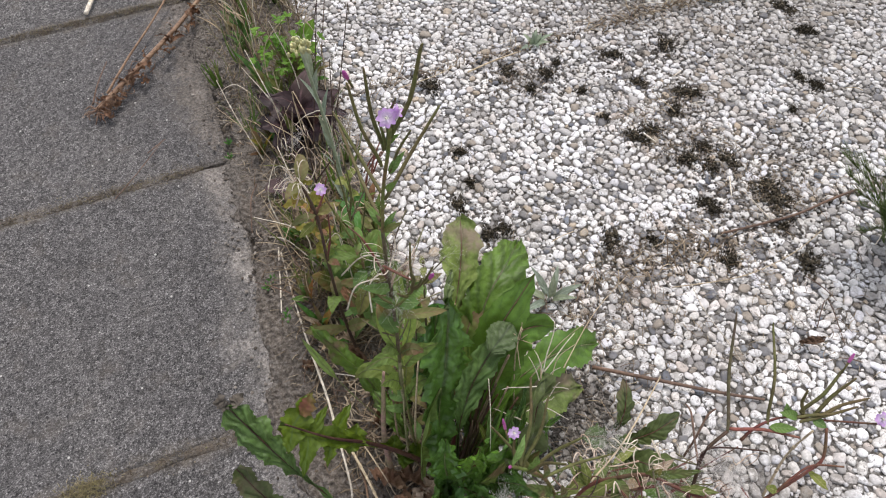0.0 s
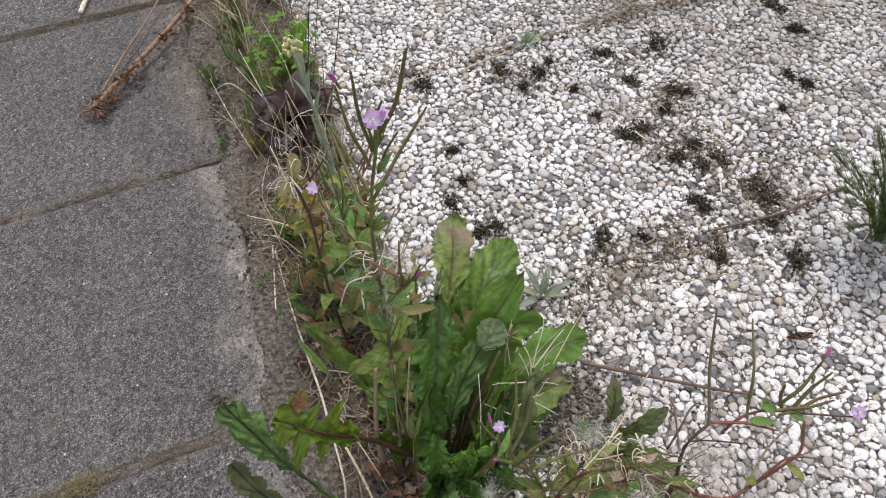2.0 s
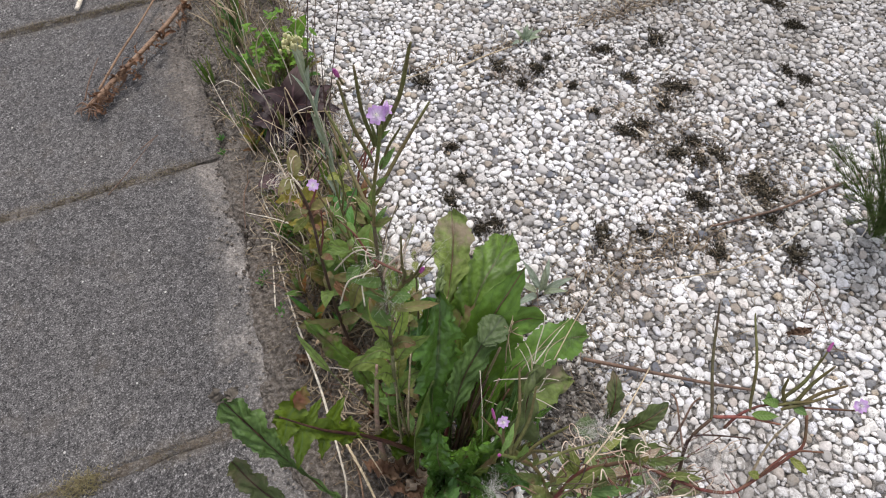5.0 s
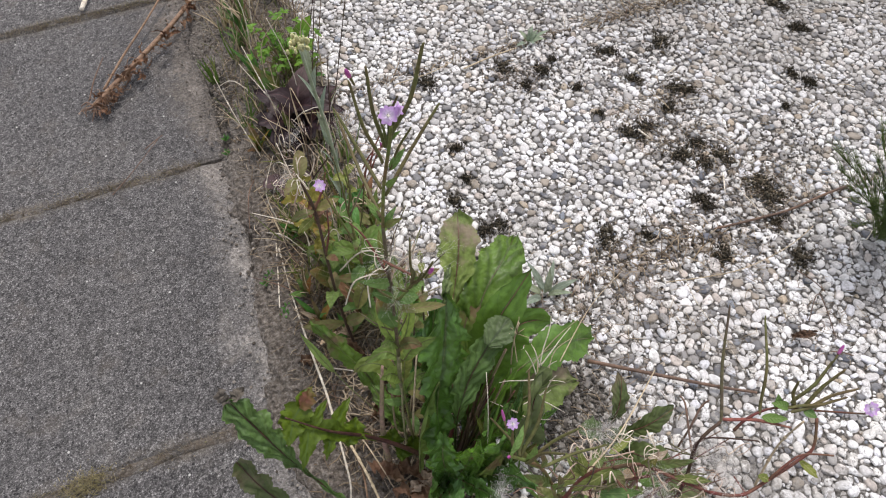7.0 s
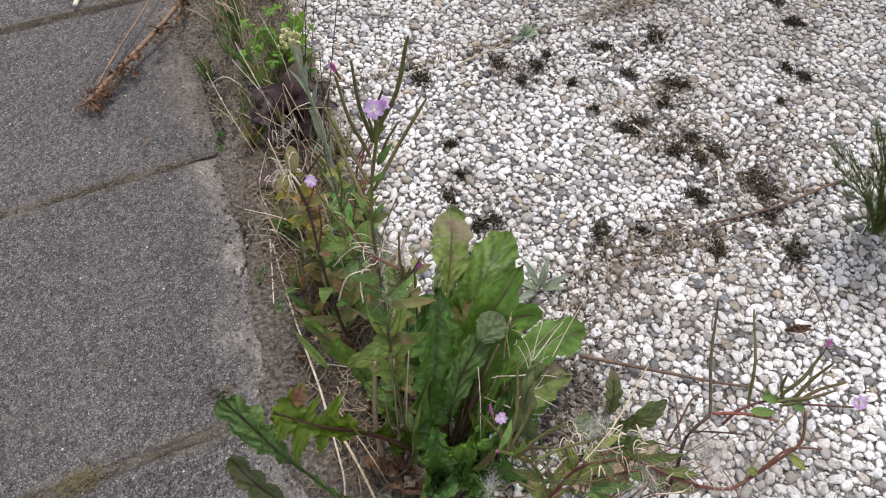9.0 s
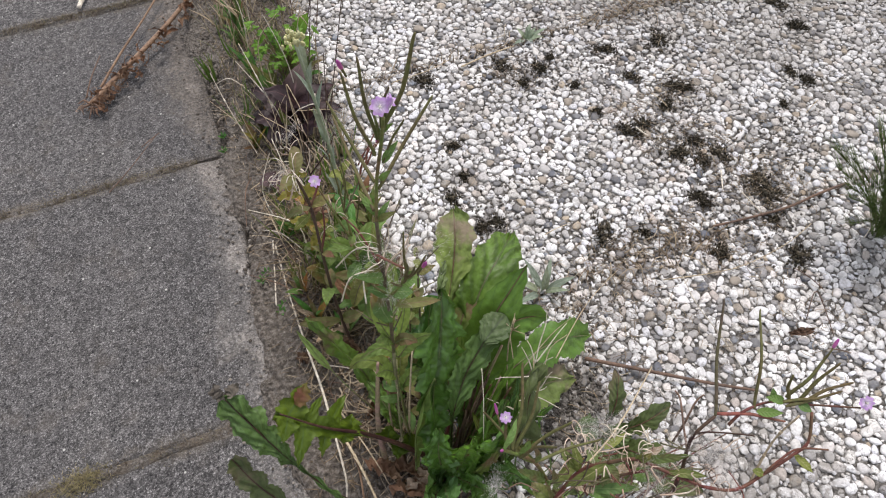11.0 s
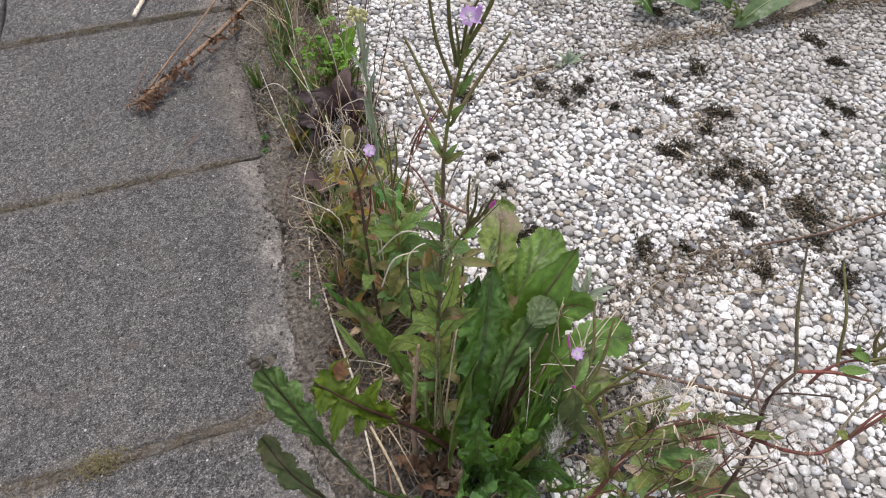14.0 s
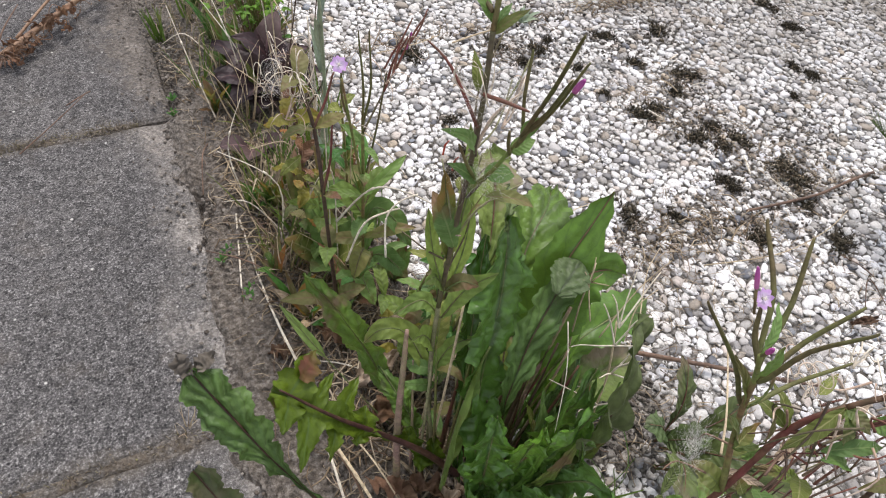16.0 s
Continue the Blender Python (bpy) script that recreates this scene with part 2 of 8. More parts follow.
def tuft_material(name, cols, through=0.0):
    """Many small pieces in one mesh, each with a shade of its own."""
    k = Mat(name, 0.75, 0.2)
    rnd = k.node("ShaderNodeNewGeometry").outputs["Random Per Island"]
    c = k.ramp(rnd, [(i / max(1, len(cols) - 1), col) for i, col in enumerate(cols)])
    c = k.mix(1.0, c, k.ramp(k.noise(220, 3), [(0.3, 0.7), (0.7, 1.25)]), 'MULTIPLY')
    k.colour(c)
    if through:
        k.thin(through, c)
    return k.m


def petal_material(name, a, b):
    k = Mat(name, 0.6, 0.2)
    uv = k.uv()
    u = k.axis(uv, 0)
    c = k.mix(k.ramp(u, [(0.1, 0.0), (0.75, 1.0)]), a, b)
    line = k.math('SINE', k.math('MULTIPLY', k.axis(uv, 1), 44.0))
    c = k.mix(k.ramp(line, [(0.7, 0.0), (1.0, 0.3)]), c, (0.5, 0.22, 0.66))
    k.colour(c)
    k.thin(0.35, c)
    return k.m


CONCRETE, CEMENT, SOIL, JOINT = concrete_material(), cement_material(), soil_material(), joint_material()
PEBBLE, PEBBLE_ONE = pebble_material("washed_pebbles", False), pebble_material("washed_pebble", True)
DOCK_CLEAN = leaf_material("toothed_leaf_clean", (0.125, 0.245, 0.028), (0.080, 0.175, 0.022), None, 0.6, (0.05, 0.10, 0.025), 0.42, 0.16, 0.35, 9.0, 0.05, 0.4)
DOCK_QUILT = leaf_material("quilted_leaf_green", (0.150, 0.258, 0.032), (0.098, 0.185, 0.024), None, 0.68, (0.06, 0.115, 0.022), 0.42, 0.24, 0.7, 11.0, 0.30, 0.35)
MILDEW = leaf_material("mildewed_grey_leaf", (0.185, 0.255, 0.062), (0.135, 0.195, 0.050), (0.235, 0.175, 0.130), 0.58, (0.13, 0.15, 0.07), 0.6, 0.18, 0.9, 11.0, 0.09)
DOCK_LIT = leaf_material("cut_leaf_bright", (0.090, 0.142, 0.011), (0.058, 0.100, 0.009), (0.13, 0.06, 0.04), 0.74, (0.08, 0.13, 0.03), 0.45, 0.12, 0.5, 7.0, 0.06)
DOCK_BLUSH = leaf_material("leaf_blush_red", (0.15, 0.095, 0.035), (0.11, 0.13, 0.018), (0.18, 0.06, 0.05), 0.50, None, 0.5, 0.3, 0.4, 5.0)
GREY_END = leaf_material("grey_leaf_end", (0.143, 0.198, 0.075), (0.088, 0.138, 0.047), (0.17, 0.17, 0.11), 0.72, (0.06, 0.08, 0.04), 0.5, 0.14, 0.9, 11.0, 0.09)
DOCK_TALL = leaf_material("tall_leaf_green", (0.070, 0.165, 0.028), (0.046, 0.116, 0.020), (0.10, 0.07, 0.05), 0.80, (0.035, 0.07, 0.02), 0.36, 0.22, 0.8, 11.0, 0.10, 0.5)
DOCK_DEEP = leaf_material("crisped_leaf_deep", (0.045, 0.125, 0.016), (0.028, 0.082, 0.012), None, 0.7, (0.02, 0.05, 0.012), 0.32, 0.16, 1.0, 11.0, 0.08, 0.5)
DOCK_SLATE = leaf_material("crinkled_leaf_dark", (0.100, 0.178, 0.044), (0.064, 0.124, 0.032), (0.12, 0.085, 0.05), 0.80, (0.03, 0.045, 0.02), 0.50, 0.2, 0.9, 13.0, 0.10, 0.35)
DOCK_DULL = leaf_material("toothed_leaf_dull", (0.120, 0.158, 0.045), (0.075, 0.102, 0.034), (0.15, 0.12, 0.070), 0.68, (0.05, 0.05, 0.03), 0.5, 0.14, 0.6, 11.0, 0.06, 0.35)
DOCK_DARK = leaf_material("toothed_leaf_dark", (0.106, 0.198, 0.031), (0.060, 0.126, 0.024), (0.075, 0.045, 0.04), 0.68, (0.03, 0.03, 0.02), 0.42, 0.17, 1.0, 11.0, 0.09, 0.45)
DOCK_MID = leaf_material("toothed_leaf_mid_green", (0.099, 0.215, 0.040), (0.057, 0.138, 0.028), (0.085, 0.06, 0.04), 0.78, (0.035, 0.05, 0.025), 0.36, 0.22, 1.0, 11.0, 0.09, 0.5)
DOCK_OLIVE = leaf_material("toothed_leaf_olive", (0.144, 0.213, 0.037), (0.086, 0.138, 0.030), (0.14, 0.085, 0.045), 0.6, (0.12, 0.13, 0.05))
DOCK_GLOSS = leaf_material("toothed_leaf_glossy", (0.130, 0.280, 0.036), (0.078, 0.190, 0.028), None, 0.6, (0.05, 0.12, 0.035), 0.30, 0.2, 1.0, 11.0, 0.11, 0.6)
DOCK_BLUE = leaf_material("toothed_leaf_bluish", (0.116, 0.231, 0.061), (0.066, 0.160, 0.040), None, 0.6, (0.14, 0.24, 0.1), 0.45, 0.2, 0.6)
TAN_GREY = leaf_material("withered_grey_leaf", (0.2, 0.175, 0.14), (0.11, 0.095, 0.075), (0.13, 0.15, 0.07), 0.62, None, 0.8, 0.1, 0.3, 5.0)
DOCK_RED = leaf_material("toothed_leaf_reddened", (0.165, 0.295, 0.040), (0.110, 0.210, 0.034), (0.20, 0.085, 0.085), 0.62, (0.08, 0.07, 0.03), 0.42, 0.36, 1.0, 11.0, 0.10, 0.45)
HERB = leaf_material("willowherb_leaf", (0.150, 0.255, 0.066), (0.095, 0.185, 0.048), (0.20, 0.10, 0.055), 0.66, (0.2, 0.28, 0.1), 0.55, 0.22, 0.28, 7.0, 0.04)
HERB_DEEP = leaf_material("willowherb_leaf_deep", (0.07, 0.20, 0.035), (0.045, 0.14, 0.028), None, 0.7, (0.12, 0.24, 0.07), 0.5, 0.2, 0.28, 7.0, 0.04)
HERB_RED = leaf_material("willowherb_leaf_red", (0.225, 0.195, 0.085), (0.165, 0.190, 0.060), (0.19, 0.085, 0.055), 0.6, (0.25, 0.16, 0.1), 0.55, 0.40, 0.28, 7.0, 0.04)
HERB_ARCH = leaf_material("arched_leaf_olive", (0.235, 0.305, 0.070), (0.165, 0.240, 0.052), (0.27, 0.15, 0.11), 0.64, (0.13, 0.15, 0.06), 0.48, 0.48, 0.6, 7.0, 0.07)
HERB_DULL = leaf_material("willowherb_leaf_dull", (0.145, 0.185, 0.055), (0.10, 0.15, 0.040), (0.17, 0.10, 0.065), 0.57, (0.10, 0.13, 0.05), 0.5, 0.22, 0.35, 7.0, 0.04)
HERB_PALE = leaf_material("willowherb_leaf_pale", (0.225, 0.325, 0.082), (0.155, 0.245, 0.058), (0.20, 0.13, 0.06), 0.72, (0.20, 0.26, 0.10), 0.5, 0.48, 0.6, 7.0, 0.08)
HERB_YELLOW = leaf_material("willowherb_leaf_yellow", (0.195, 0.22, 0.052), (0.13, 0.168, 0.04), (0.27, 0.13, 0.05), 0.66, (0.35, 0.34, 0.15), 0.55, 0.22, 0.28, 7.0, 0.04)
AMBER = leaf_material("withering_amber_leaf", (0.30, 0.27, 0.045), (0.22, 0.20, 0.04), (0.34, 0.12, 0.045), 0.56, None, 0.5, 0.3, 0.3, 6.0)
FAR_GREEN = leaf_material("sprawling_leaf_green", (0.070, 0.150, 0.026), (0.045, 0.105, 0.020), None, 0.6, (0.10, 0.17, 0.06), 0.34, 0.2, 0.5, 7.0, 0.05, 0.5)
FAR_BLUE = leaf_material("sprawling_leaf_bluish", (0.120, 0.190, 0.085), (0.085, 0.150, 0.062), None, 0.6, (0.20, 0.27, 0.15), 0.45, 0.2, 0.4, 7.0, 0.04, 0.4)
FAR_TAN = leaf_material("sprawling_leaf_dried", (0.34, 0.29, 0.225), (0.25, 0.21, 0.16), None, 0.6, (0.45, 0.40, 0.33), 0.7, 0.12, 0.5, 7.0, 0.06)
PURPLE = leaf_material("purple_leaf", (0.036, 0.018, 0.021), (0.020, 0.012, 0.013), (0.05, 0.055, 0.028), 0.74, (0.08, 0.04, 0.04), 0.5, 0.1, 0.4, 6.0)
PURPLE_PALE = leaf_material("purple_leaf_dusty", (0.100, 0.066, 0.064), (0.055, 0.034, 0.034), (0.08, 0.06, 0.05), 0.68, (0.2, 0.12, 0.12), 0.65, 0.1, 0.4, 6.0)
PARSLEY = leaf_material("bright_herb_leaf", (0.15, 0.30, 0.022), (0.08, 0.20, 0.016), None, 0.6, (0.2, 0.38, 0.08), 0.5, 0.35, 0.3, 5.0)
GREY_LEAF = leaf_material("felted_grey_leaf", (0.32, 0.37, 0.27), (0.22, 0.285, 0.2), None, 0.6, (0.36, 0.4, 0.32), 0.85, 0.1, 0.2, 5.0)
GRASS = leaf_material("grass_blade", (0.108, 0.195, 0.032), (0.062, 0.13, 0.024), (0.3, 0.26, 0.1), 0.7, None, 0.5, 0.3, 0.2)
GRASS_YELLOW = leaf_material("grass_blade_yellowish", (0.175, 0.215, 0.050), (0.115, 0.155, 0.036), (0.30, 0.24, 0.11), 0.62, None, 0.5, 0.3, 0.2)
BROWN_LEAF = leaf_material("dead_leaf", (0.145, 0.085, 0.05), (0.07, 0.045, 0.03), (0.27, 0.19, 0.11), 0.6, (0.2, 0.12, 0.07), 0.7, 0.1, 0.6, 8.0)
RUST_LEAF = leaf_material("rusty_dried_leaf", (0.27, 0.155, 0.095), (0.16, 0.085, 0.05), (0.3, 0.2, 0.12), 0.62, None, 0.8, 0.1, 0.6, 8.0)
TAN_LEAF = leaf_material("tan_dead_leaf", (0.46, 0.36, 0.25), (0.33, 0.25, 0.17), None, 0.6, (0.5, 0.42, 0.32), 0.8, 0.1, 0.6, 8.0)
STEM_GREEN = stalk_material("green_stalk", (0.15, 0.21, 0.05), (0.20, 0.13, 0.065))
STEM_BROWN = stalk_material("brownish_stalk", (0.105, 0.075, 0.055), (0.13, 0.125, 0.055))
STEM_RED = stalk_material("reddish_stalk", (0.16, 0.045, 0.04), (0.115, 0.075, 0.04))
STEM_DARK = stalk_material("dark_stalk", (0.06, 0.032, 0.028), (0.09, 0.06, 0.035))
STEM_PALE = stalk_material("pale_hairy_stalk", (0.27, 0.24, 0.15), (0.2, 0.22, 0.09))
RIB_DARK = stalk_material("dark_red_midrib", (0.055, 0.022, 0.02), (0.08, 0.04, 0.025))
RIB_PALE = stalk_material("pale_green_midrib", (0.34, 0.40, 0.22), (0.28, 0.33, 0.16))
RIB_RED = stalk_material("thin_red_midrib", (0.13, 0.045, 0.035), (0.17, 0.11, 0.06))
STEM_PINK = stalk_material("pinkish_leaf_stalk", (0.30, 0.19, 0.16), (0.22, 0.20, 0.10), 90)
RIB_GREEN = stalk_material("green_midrib", (0.14, 0.2, 0.06), (0.16, 0.13, 0.07))
POD = stalk_material("green_seed_pod", (0.115, 0.130, 0.040), (0.135, 0.098, 0.046), 45)
POD_RED = stalk_material("red_seed_pod", (0.21, 0.065, 0.05), (0.16, 0.085, 0.055), 45)
STRAW = stalk_material("dry_straw", (0.56, 0.46, 0.31), (0.42, 0.33, 0.21), 30)
STRAW_WHITE = stalk_material("bleached_straw", (0.76, 0.70, 0.58), (0.62, 0.54, 0.42), 30)
BARK = stalk_material("dry_brown_stalk", (0.33, 0.215, 0.135), (0.19, 0.115, 0.072), 90)
TWIG = stalk_material("grey_brown_twig", (0.2, 0.125, 0.085), (0.115, 0.075, 0.055), 40)
CURL = stalk_material("curled_pod_shell", (0.66, 0.57, 0.46), (0.48, 0.33, 0.24), 80)
FLUFF = tuft_material("seed_fluff", [(0.92, 0.9, 0.87), (0.8, 0.77, 0.73)], 0.5)
LITTER = tuft_material("dry_litter", [(0.10, 0.07, 0.045), (0.22, 0.16, 0.1), (0.36, 0.28, 0.18), (0.5, 0.42, 0.3), (0.16, 0.1, 0.07)])
MOSS_DARK = tuft_material("dry_black_moss", [(0.024, 0.020, 0.015), (0.065, 0.055, 0.036), (0.04, 0.036, 0.024), (0.15, 0.12, 0.08)])
MOSS_JOINT = tuft_material("joint_moss", [(0.15, 0.125, 0.095), (0.21, 0.18, 0.135), (0.13, 0.10, 0.07), (0.25, 0.215, 0.155), (0.18, 0.17, 0.08)])
MOSS_PALE = tuft_material("pale_dry_moss", [(0.24, 0.22, 0.10), (0.33, 0.28, 0.15), (0.18, 0.16, 0.08), (0.40, 0.33, 0.20)])
DRY_GRASS = tuft_material("matted_dry_grass", [(0.30, 0.24, 0.15), (0.45, 0.38, 0.26), (0.18, 0.13, 0.08), (0.15, 0.18, 0.06), (0.24, 0.20, 0.11)])
EARTH = tuft_material("dark_earth_crumbs", [(0.05, 0.043, 0.036), (0.12, 0.106, 0.09), (0.21, 0.19, 0.165), (0.085, 0.073, 0.06)])
GRIT = tuft_material("grit", [(0.07, 0.058, 0.047), (0.17, 0.148, 0.122), (0.29, 0.262, 0.225), (0.11, 0.088, 0.07)])
NEEDLE = tuft_material("green_needles", [(0.070, 0.125, 0.032), (0.105, 0.170, 0.044), (0.140, 0.195, 0.056), (0.13, 0.115, 0.055)])
FROND = tuft_material("yellow_green_fronds", [(0.10, 0.17, 0.025), (0.15, 0.21, 0.035), (0.18, 0.20, 0.04)])
RUST_STALK = tuft_material("rust_brown_stalks", [(0.26, 0.145, 0.085), (0.40, 0.27, 0.18), (0.18, 0.085, 0.05), (0.46, 0.36, 0.26)])
PETAL = petal_material("lilac_petal", (0.88, 0.82, 0.9), (0.70, 0.44, 0.80))
PETAL_PINK = petal_material("magenta_bud_petal", (0.62, 0.20, 0.42), (0.5, 0.12, 0.38))
STIGMA = stalk_material("cream_stigma", (0.85, 0.84, 0.72), (0.78, 0.76, 0.6))
BUD_YELLOW = stalk_material("papery_yellow_bud", (0.66, 0.62, 0.32), (0.5, 0.5, 0.26), 200)
RED_BIT = stalk_material("orange_red_sepal", (0.5, 0.07, 0.04), (0.42, 0.1, 0.06))


# ---- mesh helpers ----
class Acc:
    """Collects vertices, faces and leaf coordinates of one mesh."""
    def __init__(self):
        self.v, self.f, self.uv = [], [], []

    def tube(self, pts, r0, r1, sides=6, steps=4, squash=1.0, belly=0.0):
        line = spline(pts, steps)
        n = len(line)
        ref = Vector((0.31, 0.22, 0.93))
        start = len(self.v)
        for i, p in enumerate(line):
            d = (line[min(i + 1, n - 1)] - line[max(i - 1, 0)]).normalized()
            a = d.cross(ref)
            if a.length < 0.05:
                a = d.cross(Vector((1, 0, 0)))
            a.normalize()
            b = d.cross(a)
            s = i / (n - 1)
            r = (r0 + (r1 - r0) * s) * (1 + belly * math.sin(math.pi * s))
            for j in range(sides):
                w = 2 * math.pi * j / sides
                self.v.append(p + a * (r * math.cos(w)) + b * (r * squash * math.sin(w)))
                self.uv.append((s, j / sides))
        for i in range(n - 1):
            for j in range(sides):
                k = (j + 1) % sides
                a0, b0 = start + i * sides, start + (i + 1) * sides
                self.f.append((a0 + j, a0 + k, b0 + k, b0 + j))
        self.f.append(tuple(range(start + sides - 1, start - 1, -1)))
        self.f.append(tuple(range(start + (n - 1) * sides, start + n * sides)))

    def sheet(self, rows):
        """Rows of (point, u, v): a grid of faces."""
        start, n = len(self.v), len(rows[0])
        for row in rows:
            for p, u, v in row:
                self.v.append(p)
                self.uv.append((u, v))
        for i in range(len(rows) - 1):
            for j in range(n - 1):
                a = start + i * n + j
                self.f.append((a, a + 1, a + n + 1, a + n))

    def blob(self, c, sx, sy, sz, turn=0.0, ring=6, rough=0.12):
        start = len(self.v)
        ca, sa = math.cos(turn), math.sin(turn)
        lats = (-0.9, -0.35, 0.35, 0.9)
        for la in lats:
            for j in range(ring):
                w = 2 * math.pi * j / ring + la
                k = 1 + random.uniform(-rough, rough)
                x, y, z = math.cos(la) * math.cos(w) * sx * k, math.cos(la) * math.sin(w) * sy * k, math.sin(la) * sz * 1.25
                self.v.append(Vector((c[0] + x * ca - y * sa, c[1] + x * sa + y * ca, c[2] + z)))
                self.uv.append((0.5, 0.5))
        for i in range(len(lats) - 1):
            for j in range(ring):
                k = (j + 1) % ring
                self.f.append((start + i * ring + j, start + i * ring + k, start + (i + 1) * ring + k, start + (i + 1) * ring + j))
        self.f.append(tuple(range(start + ring - 1, start - 1, -1)))
        self.f.append(tuple(range(start + 3 * ring, start + 4 * ring)))


def spline(pts, steps=4):
    """A smooth line through the points."""
    p = [Vector(q) for q in pts]
    if len(p) == 2:
        return [p[0].lerp(p[1], i / steps) for i in range(steps + 1)]
    out = []
    for i in range(len(p) - 1):
        a, b, c, d = p[max(i - 1, 0)], p[i], p[i + 1], p[min(i + 2, len(p) - 1)]
        for k in range(steps):
            t = k / steps
            out.append(0.5 * (2 * b + (c - a) * t + (2 * a - 5 * b + 4 * c - d) * t * t + (3 * b - a - 3 * c + d) * t ** 3))
    out.append(p[-1])
    return out


BASE = {}


def thing(name, base, label, category, group="", kind=""):
    ob = new(name)
    ob.location = base
    ob.empty_display_size = 0.01
    BASE[ob] = Vector(base)
    return tagged(ob, label, category, group, kind)


def part(name, acc, material, parent=None, label="", smooth=True):
    """Links what acc holds as one mesh under its thing or part."""
    base = BASE[parent] if parent else Vector((0, 0, 0))
    me = bpy.data.meshes.new(name)
    me.from_pydata([tuple(v - base) for v in acc.v], [], acc.f)
    layer = me.uv_layers.new(name="leaf")
    idx = np.empty(len(me.loops), dtype=np.int32)
    me.loops.foreach_get("vertex_index", idx)
    layer.data.foreach_set("uv", np.array(acc.uv, dtype=np.float32)[idx].ravel())
    if smooth:
        me.polygons.foreach_set("use_smooth", np.ones(len(me.polygons), dtype=bool))
    me.materials.append(material)
    ob = new(name, me)
    if parent:
        ob.parent = parent
        BASE[ob] = base
    if label:
        tagged(ob, label)
    return ob


def rnd(a, b):
    return random.uniform(a, b)


# ---- plant pieces ----
def stem(plant, pts, r0, r1, material, name="stem", sides=6, steps=4):
    acc = Acc()
    acc.tube(pts, r0, r1, sides, steps)
    return part(name, acc, material, plant)


def outline(s, shape, stalk=0.22):
    """Half width of a leaf along its length."""
    if shape == "lance":
        return max(0.03, (math.sin(math.pi * min(1.0, s ** 0.75)) ** 0.9)) if s < 0.995 else 0.02
    if shape == "ellip":
        return max(0.05, math.sin(math.pi * min(1.0, 0.03 + 0.97 * s)) ** 0.85)
    if shape == "oval":
        return max(0.06, math.sin(math.pi * min(1.0, 0.04 + 0.96 * s ** 1.15)) ** 0.6)
    if shape == "spoon":
        q = min(1.0, max(0.0, (s - stalk) / (0.72 - stalk)))
        w = 0.07 + 0.93 * (q * q * (3 - 2 * q)) ** 0.8
        return w * (1.0 if s < 0.76 else max(0.05, 1 - ((s - 0.76) / 0.245) ** 2.0))
    if shape == "ovate":
        q = min(1.0, max(0.0, (s - stalk) / (0.66 - stalk)))
        w = 0.07 + 0.93 * (q * q * (3 - 2 * q)) ** 0.8
        return w * (1.0 if s < 0.66 else max(0.03, 1 - ((s - 0.66) / 0.345) ** 1.35))
    return 1 - s * 0.85


def even(line, n):
    """n equal steps along a line."""
    reach = [0.0]
    for a, b in zip(line, line[1:]):
        reach.append(reach[-1] + (b - a).length)
    out, k = [], 0
    for i in range(n + 1):
        d = reach[-1] * i / n
        while k < len(line) - 2 and reach[k + 1] < d:
            k += 1
        out.append(line[k].lerp(line[k + 1], (d - reach[k]) / max(1e-9, reach[k + 1] - reach[k])))
    return out


def profiled(s, profile):
    for (a, p), (b, q) in zip(profile, profile[1:]):
        if s <= b:
            t = (s - a) / (b - a)
            return p + (q - p) * t * t * (3 - 2 * t)
    return profile[-1][1]


